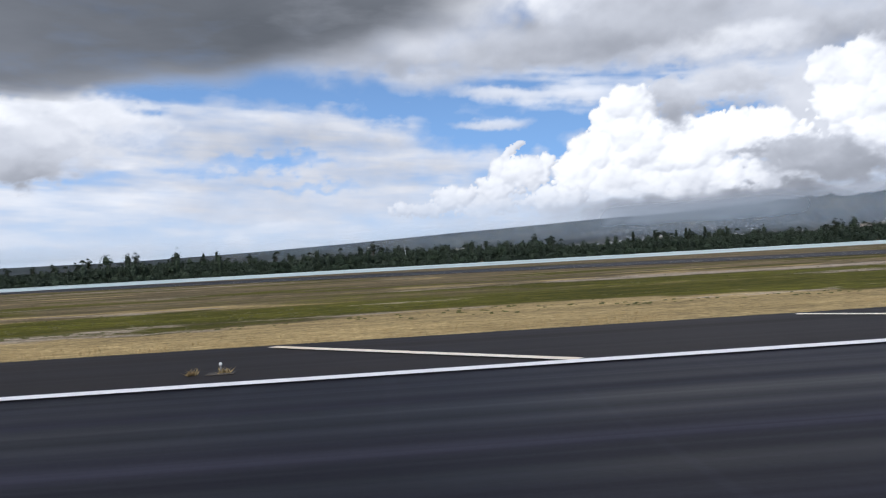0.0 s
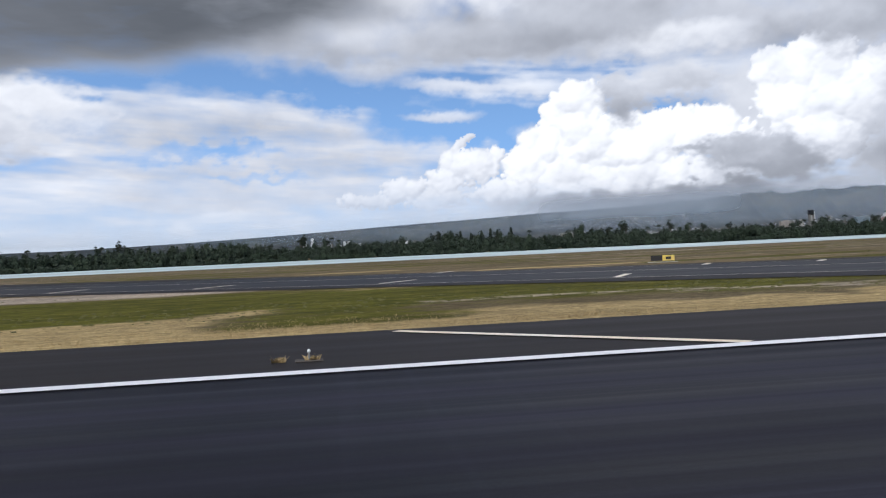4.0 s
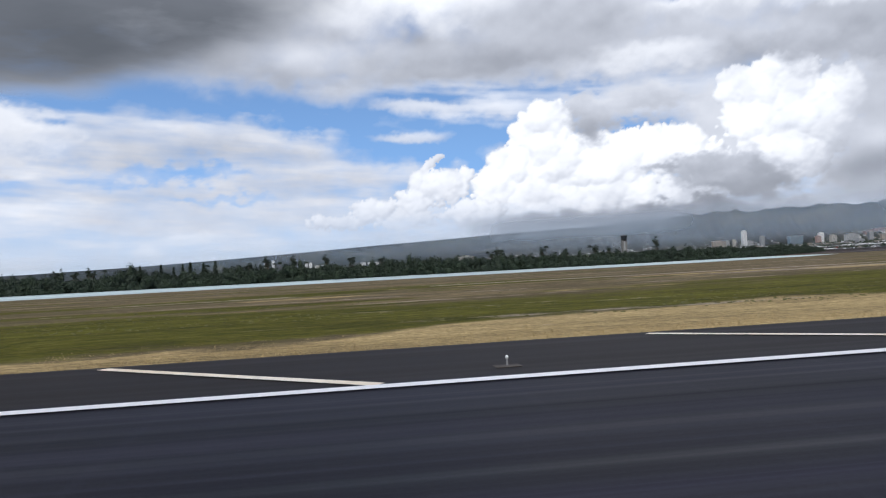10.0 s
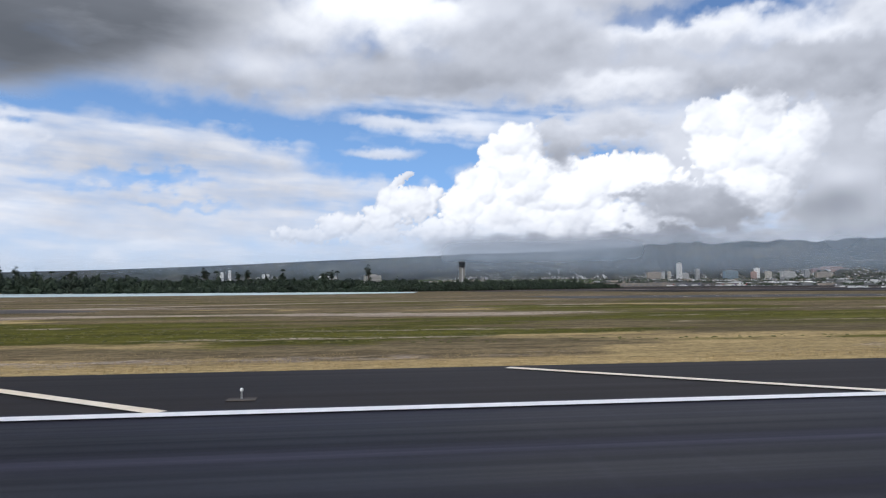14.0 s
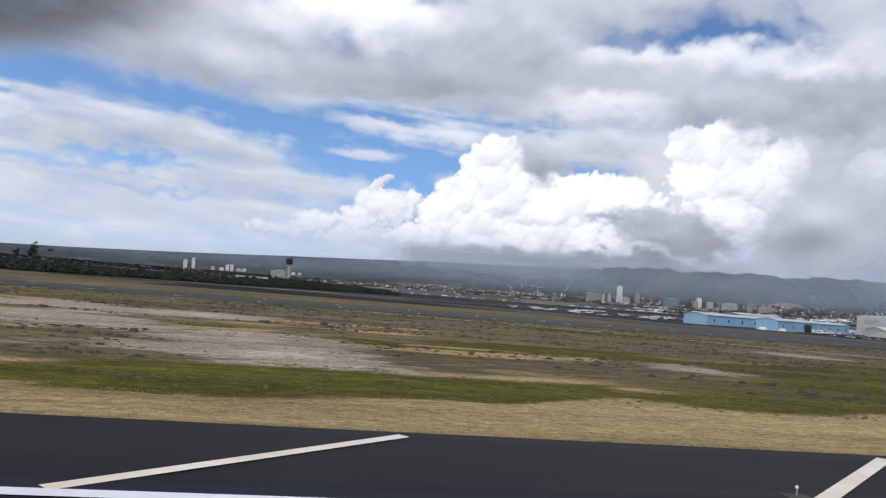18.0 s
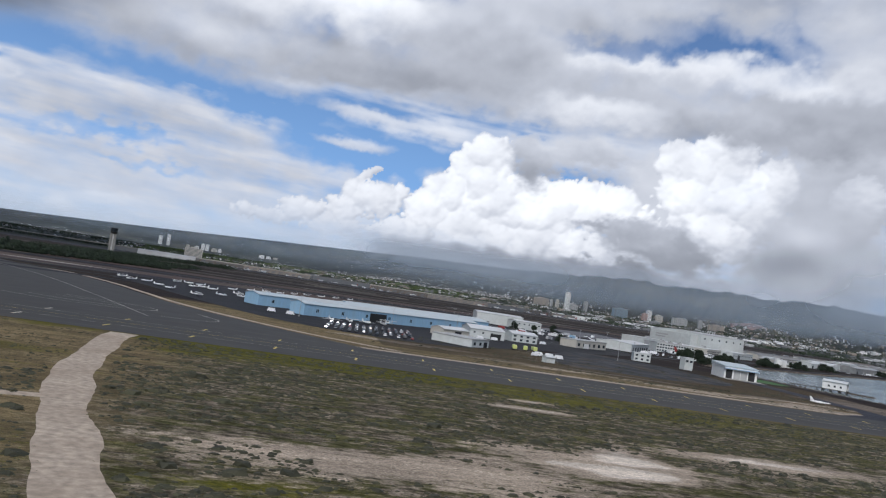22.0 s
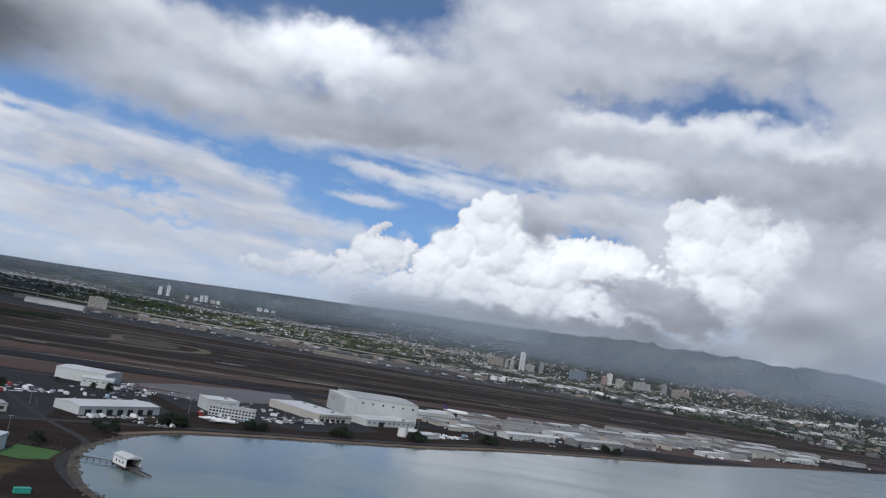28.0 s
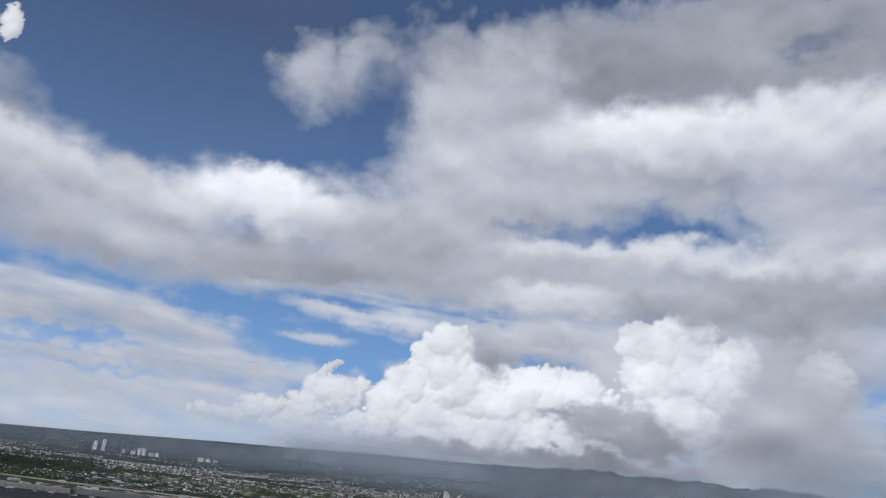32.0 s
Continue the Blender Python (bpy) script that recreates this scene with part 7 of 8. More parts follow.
building("hangar", "large white metal hangar with a low gable", 1642, 908, 56, 46, 12, -6, M_WALL, M_ROOF_WHITE, "gable", 1.5, category="hangar")
building("hangar", "white metal annex of the hangar", 1683, 872, 32, 26, 9, 12, M_WALL, M_ROOF_WHITE, "gable", 1.0, windows=((5, 5.5, 1.2, 2),), category="hangar")
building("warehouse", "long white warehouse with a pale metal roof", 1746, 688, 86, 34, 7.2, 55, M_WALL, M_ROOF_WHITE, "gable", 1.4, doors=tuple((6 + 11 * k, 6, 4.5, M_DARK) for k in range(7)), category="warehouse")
building("airline_hangar", "white airline hangar with tall doors", 1824, 840, 34, 30, 12, 30, M_WALL, M_ROOF_WHITE, doors=((3, 28, 10, M_ROOF_GREY),), category="hangar")
building("office_block", "white three-storey airline office with window bands", 1830, 815, 46, 18, 10, 3, M_WALL, M_ROOF_GREY, windows=((14, 1.2, 1.7, 2.2), (14, 4.4, 1.7, 2.2), (14, 7.4, 1.6, 2.2)))
building("cargo_hall", "flat white cargo hall with roof plant", 1938, 902, 50, 96, 8.5, 42, M_CREAM, M_ROOF_WHITE, windows=((12, 5, 1.5, 2.4),), doors=tuple((3 + 8 * k, 5, 4, M_DARK) for k in range(5)))
big = building("maintenance_hangar", "huge white aircraft maintenance hangar", 1980, 1000, 84, 92, 25.5, 18, M_WALL, M_ROOF_GREY, "gable", 2.2, windows=((6, 19, 2.2, 2.6),), category="hangar")
part("corner_bay", cube(-14, 6, 0, -0.2, 86, 23.6, 0.2), M_WALL, big)
for k in range(9):
    part("seam", cube(k * 10.5 - 0.12, -0.12, 0.2, k * 10.5 + 0.12, 0.06, 25.2), M_ROOF_WHITE, big)
part("mark", cube(-14.15, 50, 17, -13.95, 74, 18.6), M_ROOF_GREY, big, "grey bars of faded lettering")
part("mark", cube(-14.15, 54, 13.6, -13.95, 74, 15.2), M_ROOF_GREY, big, "grey bars of faded lettering")
building("annex", "low white annex in front of the big hangar", 1994, 938, 84, 36, 7.5, 42, M_WALL, M_ROOF_WHITE, windows=((10, 3.5, 1.6, 2.4),), doors=((20, 9, 5.5, M_DARK),))
building("store", "low white store by the bay road", 2054, 903, 38, 16, 4.8, 44, M_WALL, M_ROOF_WHITE, doors=((12, 5, 3.4, M_DARK),))
building("hangar", "long white flat hangar", 2066, 1120, 70, 30, 10, 28, M_WALL, M_ROOF_WHITE, windows=((12, 4.5, 1.8, 3),), category="hangar")
for x, y in ((2035, 900), (2047, 911)):
    silo = thing("storage_tank", "round white storage tank", "tank", x, y, 0, group="white tanks")
    part("shell", lathe(bmesh.new(), [(5.6, 0), (5.6, 8.4), (5.5, 8.6)], 24), M_WHITE, silo)
    part("roof", lathe(bmesh.new(), [(5.7, 8.6), (5.7, 8.75), (0.6, 9.7), (0.3, 9.8)], 24), M_ROOF_WHITE, silo)
red_jet = airliner("white airliner with a dark red tail parked beside the office", 38, M_CARS[3], None, True)
put(red_jet, 1848, 771, 4)
M_TIN = surface("dull_tin_roof", (0.2, 0.21, 0.215), 0.75, 5.0, 0.3, wear=(0.32, 0.3, 0.27))
M_RUST = surface("rusty_brown_roof", (0.12, 0.095, 0.075), 0.7, 5.0, 0.35, wear=(0.2, 0.18, 0.16))
M_BAYSIDE = [M_WALL, M_ROOF_GREY, M_TIN, M_CREAM, M_ROOF_GREY]
ROW_ONE = [
    (2191, 1057, 96, 22, 7, 33), (2224, 1205, 104, 34, 8, 24), (2303, 1105, 110, 24, 9, 33), (2398, 1260, 104, 22, 7, 22), (2500, 1520, 70, 30, 8, 18), (2501, 1409, 106, 26, 9, 36), (2540, 1362, 84, 26, 8.5, 33), (2640, 1560, 87, 30, 7, 32), (2631, 1480, 103, 26, 7, 26),
    (2760, 1690, 90, 40, 10, 24), (2588, 1300, 74, 20, 7, 33), (2657, 1341, 54, 20, 7, 31), (2708, 1428, 64, 30, 9, 32), (2775, 1470, 80, 34, 10, 32), (2850, 1516, 50, 28, 8, 32), (2880, 1520, 92, 26, 6, 30),
]
ROW_TWO = [
    (3102, 1690, 116, 30, 8, 30), (2810, 1600, 160, 34, 7, 31), (2130, 1100, 60, 24, 7, 34), (2150, 1190, 70, 26, 8, 24), (2290, 1190, 70, 24, 7, 33), (2330, 1270, 80, 26, 7, 28), (2420, 1360, 70, 26, 7, 30), (2590, 1480, 60, 30, 8, 30), (2740, 1540, 70, 30, 8, 30),
    (2960, 1630, 90, 26, 7, 30), (3020, 1720, 90, 36, 8, 30), (2900, 1740, 110, 40, 8, 26), (2210, 1130, 60, 20, 6, 33), (2440, 1240, 60, 18, 6, 33),
]
for i, (x, y, w, d, h, turn) in enumerate(ROW_ONE + ROW_TWO):
    building("warehouse", ("white bayside warehouse with a pale metal roof", "cream bayside warehouse with a grey roof", "low grey metal warehouse by the bay")[i % 3], x, y, w, d, h, turn, M_BAYSIDE[i % 5], (M_ROOF_WHITE, M_TIN, M_ROOF_GREY, M_TIN, M_RUST)[i % 5], ("gable", "flat", "gable")[i % 3], 1.8,
             windows=((int(w / 16), h * 0.5, 1.2, 2.6),), doors=tuple((4 + 22 * k + 5 * (k % 2), 5, h * 0.5, (M_DARK, M_ROOF_GREY)[(i + k) % 2]) for k in range(int(w / 24))), group="bayside warehouses", category="warehouse")
INFILL = []


def taken(x, y, w, d, turn):
    """Whether a plot would touch a hall that stands already."""
    a_ = radians(turn)
    for i in range(7):
        for j in range(4):
            u, v = (w + 6) * i / 6 - 3, (d + 6) * j / 3 - 3
            px, py = x + u * math.cos(a_) - v * math.sin(a_), y + u * math.sin(a_) + v * math.cos(a_)
            for x1, y1, w1, d1, _, t1 in ROW_ONE + ROW_TWO + INFILL:
                b_ = radians(t1)
                p = (px - x1) * math.cos(b_) + (py - y1) * math.sin(b_)
                q = -(px - x1) * math.sin(b_) + (py - y1) * math.cos(b_)
                if -2 < p < w1 + 2 and -2 < q < d1 + 2:
                    return True
    return False


rt = random.Random(70)
for i in range(900):
    u, v = rt.uniform(-20, 1190), rt.uniform(46, 215)
    x, y = 2130 + 0.831 * u - 0.557 * v, 1010 + 0.557 * u + 0.831 * v
    w, d, h = rt.choice((rt.uniform(12, 26), rt.uniform(24, 58))), rt.uniform(10, 22), rt.uniform(3.6, 8)
    turn = 33 + rt.choice((0, 0, -90)) + rt.uniform(-3, 3)
    if len(INFILL) > 84 or taken(x, y, w, d, turn):
        continue
    k = len(INFILL)
    INFILL.append((x, y, w, d, h, turn))
    building("shed", ("small white shed among the bayside warehouses", "small grey tin-roofed shed", "low rusty-roofed store beside the warehouses", "cream metal store with a pale roof")[k % 4], x, y, w, d, h, turn, (M_WALL, M_ROOF_GREY, M_TIN, M_CREAM)[k % 4], (M_ROOF_WHITE, M_TIN, M_RUST, M_TIN)[(k * 3 + k // 5) % 4], ("flat", "gable", "shed")[k % 3], 1.2, windows=((max(2, int(w / 9)), h * 0.5, 1.1, 2.2),), doors=((w * 0.3, 4, h * 0.55, M_DARK),), group="bayside sheds", category="shed")


def car_crowd(name, label, spots_, seed):
    """Distant parked vehicles, each a body with a narrower cabin."""
    g = random.Random(seed)
    verts, faces, kinds_ = [], [], []
    for x, y, turn in spots_:
        a_ = radians(turn + g.uniform(-5, 5))
        c_, s_ = math.cos(a_), math.sin(a_)
        big = g.random() < 0.14
        long_, wide, high = (3.8, 1.25, 3.1) if big else (2.25, 0.92, 0.9)
        shells = [(long_, wide, 0.3, high)] if big else [(long_, wide, 0.3, high), (1.2, 0.8, 0.9, 1.5)]
        for hl, hw, z0, z1 in shells:
            b0 = len(verts)
            for z, f in ((z0, 1.0), (z1, 0.88)):
                for u, v in ((-hl, -hw), (hl, -hw), (hl, hw), (-hl, hw)):
                    verts.append(((x + f * (u * c_ - v * s_)) * S, (y + f * (u * s_ + v * c_)) * S, (z + 0.08) * S))
            faces += [(b0, b0 + 1, b0 + 5, b0 + 4), (b0 + 1, b0 + 2, b0 + 6, b0 + 5), (b0 + 2, b0 + 3, b0 + 7, b0 + 6), (b0 + 3, b0, b0 + 4, b0 + 7), (b0 + 4, b0 + 5, b0 + 6, b0 + 7)]
            kinds_ += [g.choice((0, 0, 0, 1, 1, 2, 2, 2, 1, 0, 3 if g.random() < 0.25 else 2)) if z0 < 0.5 else 4] * 5
    me = bpy.data.meshes.new(name)
    me.from_pydata(verts, [], faces)
    for m_ in M_CARS + [M_GLASS]:
        me.materials.append(m_)
    me.polygons.foreach_set("material_index", np.array(kinds_, np.int32))
    return tagged(new(name, me), label, "vehicles", kind="stuff")


def rows_of(x, y, turn, count, lanes, gap, aisle, fill, g):
    """Places in the lanes of a car park."""
    a_ = radians(turn)
    return [(x + k * gap * math.cos(a_) - n_ * aisle * math.sin(a_), y + k * gap * math.sin(a_) + n_ * aisle * math.cos(a_), turn + 90) for k in range(count) for n_ in range(lanes) if g.random() < fill]


far_cars = rows_of(1652, 742, 55, 20, 4, 2.9, 11, 0.75, rt) + rows_of(1752, 676, 55, 26, 1, 3.0, 8, 0.85, rt) + rows_of(1836, 792, 6, 14, 3, 3.0, 8, 0.7, rt) + rows_of(1890, 838, 42, 26, 3, 3.0, 10, 0.75, rt)
far_cars += rows_of(1700, 880, 20, 20, 3, 3.2, 12, 0.6, rt) + rows_of(1606, 640, 35, 18, 2, 3.2, 12, 0.6, rt) + rows_of(1900, 960, 42, 20, 3, 3.1, 12, 0.5, rt) + rows_of(2070, 925, 42, 24, 2, 3.2, 10, 0.7, rt)
for x, y, w, d, h, t_ in ROW_ONE + ROW_TWO:
    far_cars += rows_of(x + 8 * math.sin(radians(t_)), y - 8 * math.cos(radians(t_)), t_, int(w / 3.2), 1, 3.2, 8, 0.55, rt) + rows_of(x - (d + 8) * math.sin(radians(t_)), y + (d + 8) * math.cos(radians(t_)), t_, int(w / 3.2), 1, 3.2, 8, 0.45, rt)
far_cars += [(1640 + rt.uniform(0, 330) + 0, 905 + rt.uniform(-20, 60), rt.uniform(0, 90)) for _ in range(60)]
car_crowd("parked_cars", "white, grey and dark vehicles parked round the bayside sheds", far_cars, 6)
car_crowd("apron_vehicles", "service vehicles and trucks before the terminal", [(900 + rt.uniform(0, 1500), 2700 + rt.uniform(-60, 180), rt.uniform(0, 180)) for _ in range(260)] + [(2300 + 2300 * k_ + rt.uniform(-40, 40), 2760 + 900 * k_ + rt.uniform(-80, 80), rt.uniform(0, 180)) for k_ in [rt.random() for _ in range(420)]], 7)
rt = random.Random(77)
spots = [(x + rt.uniform(4, w - 4) * math.cos(radians(t_)) + rt.uniform(6, 14) * math.sin(radians(t_)), y + rt.uniform(4, w - 4) * math.sin(radians(t_)) - rt.uniform(6, 14) * math.cos(radians(t_)), t_) for x, y, w, d, h, t_ in (ROW_ONE + ROW_TWO) * 3]
spots += [(1760 + rt.uniform(0, 60) + k * 0.3, 690 + rt.uniform(-4, 4) + k * 1.1, 55) for k in range(24)] + [(1700 + rt.uniform(-20, 60), 800 + rt.uniform(-40, 90), rt.uniform(0, 90)) for _ in range(34)] + [(1880 + rt.uniform(-40, 50), 860 + rt.uniform(-30, 70), rt.uniform(0, 90)) for _ in range(26)]
for x, y, t_ in spots:
    put(rt.choice((cars[0], cars[0], van, cars[1], cars[2])), x, y, t_ + rt.uniform(-6, 6), 0.07)

# trees and bushes between the halls
shade_trees = [tree("broad", "low round dark street tree by the bay", 9, 41), tree("broad", "dark green tree among the sheds", 7, 42)]
for ob in shade_trees:
    ob["group"] = "bayside trees"
for i in range(70):
    k = rt.choice(range(len(road_line) - 2)) + 1
    x, y = road_line[k]
    put(rt.choice(shade_trees), x + rt.uniform(-14, 6), y + rt.uniform(6, 26), rt.uniform(0, 360), 0, rt.uniform(0.6, 1.1))
for x, y in ((1778, 637), (1794, 633), (1786, 628), (1790, 640), (1770, 545), (1764, 552), (1660, 640), (1640, 650), (1700, 860), (1720, 850), (1650, 760), (1600, 700)):
    put(rt.choice(shade_trees), x, y, rt.uniform(0, 360), 0, rt.uniform(0.6, 1.1))

# ---- the far airport: strips, terminal, tower, tanks
M_FAR_STRIP = asphalt("old_dark_asphalt", (0.0125, 0.013, 0.017), 0.12)
for y0, y1, m_, lab in ((1085, 1150, M_FAR_STRIP, "far dark runway across the plain"), (870, 935, M_FAR_STRIP, "dark far taxiway"), (1560, 1600, M_FAR_STRIP, "grey far taxiway"), (1960, 2000, M_FAR_STRIP, "grey far taxiway")):
    bm = bmesh.new()
    band(bm, [(900, y0 - 220), (1500, y0 - 10), (4600, y0 + 1050)], y1 - y0, 0.05)
    tagged(part("far_runway", bm, m_), lab, "runway", kind="structure")
M_SOIL = surface("red_brown_soil", (0.062, 0.031, 0.02), 0.95, 6.0, 0.4, wear=(0.05, 0.04, 0.03), stretch=(0.2, 1, 1))
M_TURF = surface("dull_olive_turf", (0.038, 0.033, 0.022), 0.95, 8.0, 0.5, wear=(0.065, 0.054, 0.036), stretch=(0.15, 1, 1))
for y0, y1, m_, lab in ((965, 1085, M_SOIL, "red-brown soil strip between runways"), (1200, 1290, M_SOIL, "dark red soil strip"), (1360, 1400, M_TURF, "dull olive turf strip"), (2080, 2150, M_TURF, "dull turf strip before the terminal")):
    bm = bmesh.new()
    band(bm, [(700, y0 - 290), (1500, y0 - 10), (4600, y0 + 1050)], y1 - y0, 0.04)
    tagged(part("soil_strip", bm, m_), lab, "ground", kind="structure")


def streaks(name, label, count, material, seed, z):
    """Long thin ragged patches that follow the strips of the airfield."""
    g = random.Random(seed)
    bm = bmesh.new()
    for k in range(count):
        x, v = g.uniform(900, 4300), g.uniform(0, 1) ** 1.3
        mid_y = 700 + (x - 1500) * 0.34 + v * 1500
        if mid_y < 900 + max(0, x - 1700) * 0.62 and x > 1450:
            mid_y += 420
        long_, wide = g.uniform(40, 420), g.uniform(3, 22)
        up, down = [], []
        for j in range(9):
            u = (j / 8 - 0.5) * long_
            q = wide * math.sin(math.pi * (j + 0.15) / 8.3) * g.uniform(0.4, 1.0)
            up.append(bm.verts.new((x + u - 0.3 * q, mid_y + 0.34 * u + q, z)))
            down.append(bm.verts.new((x + u, mid_y + 0.34 * u - q * g.uniform(0.2, 0.8), z)))
        for j in range(8):
            bm.faces.new((down[j], down[j + 1], up[j + 1], up[j]))
    return tagged(part(name, bm, material), label, "ground", kind="stuff")


M_DRY = surface("dry_tan_turf", (0.115, 0.095, 0.062), 0.95, 7.0, 0.4, wear=(0.06, 0.05, 0.032), stretch=(0.2, 1, 1))
streaks("dry_streaks", "dry tan streaks of turf on the far airfield", 120, M_DRY, 1, 0.062)
streaks("dark_streaks", "dark burnt streaks on the far airfield", 110, M_FAR_STRIP, 2, 0.066)
streaks("soil_streaks", "red-brown bare streaks on the far airfield", 70, M_SOIL, 3, 0.07)
streaks("pale_streaks", "pale worn streaks on the far airfield", 12, M_CONCRETE, 4, 0.074)
M_PALE_WAY = surface("pale_taxiway_concrete", (0.13, 0.13, 0.135), 0.85, 9.0, 0.3, wear=(0.07, 0.07, 0.072), stretch=(0.2, 1, 1))
track("terminal_taxiway", [(300, 2440), (988, 2424), (1430, 2440), (1818, 2485), (2300, 2640), (2900, 2860), (3500, 3110), (4300, 3330)], 22, M_PALE_WAY, "pale concrete taxiway before the terminal", 0.078, 0.3)
track("turf_loop", [(1180, 1470), (1384, 1545), (1456, 1605), (1468, 1700), (1434, 1835), (1500, 1862), (1600, 1842), (1640, 1770), (1628, 1670), (1566, 1590), (1490, 1570)], 26, M_DRY, "dry tan loop of worn turf on the airfield", 0.08, 0.9)
sheet("turf_patch", [tuple(p) for p in smooth_line([(1470, 1640), (1460, 1740), (1500, 1800), (1570, 1790), (1590, 1700), (1540, 1630), (1470, 1640)], 5)[:-1]], 0.076, M_TURF, "dull green turf inside the worn loop", "turf")
sheet("ramp_apron", [(1712, 930), (1700, 955), (1748, 1047), (1826, 1117), (1884, 1150), (1905, 1040), (1800, 905)], 0.068, M_PALE_WAY, "pale grey concrete ramp behind the office", "apron")
sheet("terminal_apron", [(300, 2500), (2200, 2450), (2900, 2700), (3600, 3200), (4600, 3420), (4600, 3600), (2400, 3050), (300, 3000)], 0.05, M_APRON, "broad dark terminal apron", "apron")
for x, y, w in ((1706, 1525, 50), (1716, 1548, 46), (1428, 1300, 46), (2300, 1700, 60), (2620, 1900, 70), (2750, 2050, 60), (3000, 2200, 70)):
    tagged(part("paved_mark", band(bmesh.new(), [(x, y), (x + w, y + w * 0.25)], 7, 0.07), M_CONCRETE), "pale concrete patch on the airfield", "paving", kind="structure")

M_SHAFT = surface("weathered_tower_concrete", (0.2, 0.2, 0.19), 0.8, 4.0, 0.2, wear=(0.14, 0.14, 0.135))
tower = thing("control_tower", "tall twin-shaft airport control tower with a dark cab", "control tower", 1053, 1560, 0, 8)
for x in (-3.6, 3.6):
    part("shaft", cube(x - 2.2, -3, 0, x + 2.2, 3, 44, 0.2), M_SHAFT, tower)
part("link", cube(-1.35, -2, 0, 1.35, 2, 43), M_ROOF_GREY, tower)
part("deck", lathe(bmesh.new(), [(4.6, 43), (6.8, 46), (6.8, 47.5)], 8), M_DARK, tower)
part("cab", lathe(bmesh.new(), [(5.8, 47.5), (6.9, 52.5)], 8), M_GLASS, tower, "dark glass control cab")
part("roof", lathe(bmesh.new(), [(7.4, 52.5), (7.4, 53.6), (3.4, 55)], 8), M_DARK, tower)
part("aerial", tube(bmesh.new(), (0, 0, 55), (0, 0, 59), 0.2, 0.1, 6), M_STEEL, tower)


def block(name, label, x, y, w, d, z0, z1, turn, wall, floors, bays, group, category="building"):
    """A tall block with rows of windows on its southern front."""
    ob = thing(name, label, category, x, y, z0, turn, group)
    h = z1 - z0
    part("wall", cube(-w / 2, 0, -12, w / 2, d, h), wall, ob)
    part("roof", cube(-w / 2 - 0.3, -0.3, h, w / 2 + 0.3, d + 0.3, h + 1.5), M_ROOF_GREY, ob)
    part("plant_room", cube(-w * 0.2, d * 0.3, h + 1.5, w * 0.2, d * 0.7, h + 5), wall, ob)
    step = h / floors
    for k in range(floors):
        part("window_band", cube(-w * 0.46, -0.15, (k + 0.4) * step, w * 0.46, 0.1, (k + 0.8) * step), M_FAR_GLASS, ob)
    return ob


CITY = [(2937, 138, 40, 26), (2883, 87, 36, 17), (2856, 83, 36, 14), (3052, 99, 36, 24), (2784, 83, 36, 90), (2992, 75, 38, 64), (3276, 91, 36, 96), (3450, 85, 36, 30), (3488, 106, 36, 30), (3532, 85, 36, 38), (3682, 86, 34, 100), (3832, 96, 30, 28), (3910, 80, 40, 100)]
M_TALL = surface("white_tower_render", (0.74, 0.75, 0.75), 0.7, 9.0, 0.1)
M_DULL = surface("dull_white_render", (0.42, 0.43, 0.43), 0.8, 8.0, 0.15)
M_CITY = [M_TALL, M_CREAM, M_DULL, surface("grey_tower_concrete", (0.3, 0.31, 0.32), 0.8, 8.0, 0.15), surface("tan_render", (0.34, 0.3, 0.26), 0.8, 8.0, 0.15), M_DULL, surface("blue_grey_glass_block", (0.2, 0.27, 0.33), 0.5, 8.0, 0.15), M_TERRACOTTA]
for i, (x, z1, z0, w) in enumerate(CITY):
    block("tower_block", ("white", "cream", "pale", "grey", "cream", "white", "blue-grey", "pinkish")[i % 8] + " apartment tower far beyond the airport", x, 4450 + (i % 3) * 30, w, 22, 0, z1, rt.uniform(-12, 12), M_CITY[i % 8], max(6, int(z1 / 6)), max(4, int(w / 6)), "city towers", "tower block")
FAR_TOWERS = [(-8.65, 178, 40), (-8.1, 205, 36), (-6.75, 122, 40), (-6.15, 118, 46), (-5.75, 158, 34), (-5.45, 160, 34), (-4.95, 120, 60), (-4.55, 124, 40), (-1.6, 132, 60), (-1.1, 128, 50), (-0.6, 126, 50)]
for i, (az_, z1, w) in enumerate(FAR_TOWERS):
    block("tower_block", ("slim white", "slim white", "cream", "pale")[i % 4] + " tower far out on the plain", SKY_EAST + 9600 * math.sin(radians(az_)), 9600 * math.cos(radians(az_)), w, 28, 0, z1, rt.uniform(-10, 10), (M_TALL, M_TALL, M_CITY[1], M_TALL)[i % 4], max(8, int(z1 / 9)), 4, "far towers", "tower block")
block("tower_block", "dark office tower beside the airport", 3169, 3700, 40, 30, 0, 44, 10, M_CITY[3], 9, 7, "city towers", "tower block")
block("hotel", "cream slab hotel beside the terminal", 965, 3080, 66, 26, 0, 48, 8, M_CREAM, 10, 16, "terminal buildings", "hotel")
block("office_block", "white hospital wing on the ridge", 5260, 6080, 80, 30, 120, 142, -10, M_TERRACOTTA, 5, 12, "ridge hospital", "hospital")
block("hospital", "large pink hospital on the ridge", 5130, 6070, 170, 40, 120, 158, -10, M_TERRACOTTA, 7, 26, "ridge hospital", "hospital")
block("hospital", "pink lower hospital wing", 4990, 6070, 90, 40, 118, 140, -10, M_TERRACOTTA, 4, 14, "ridge hospital", "hospital")

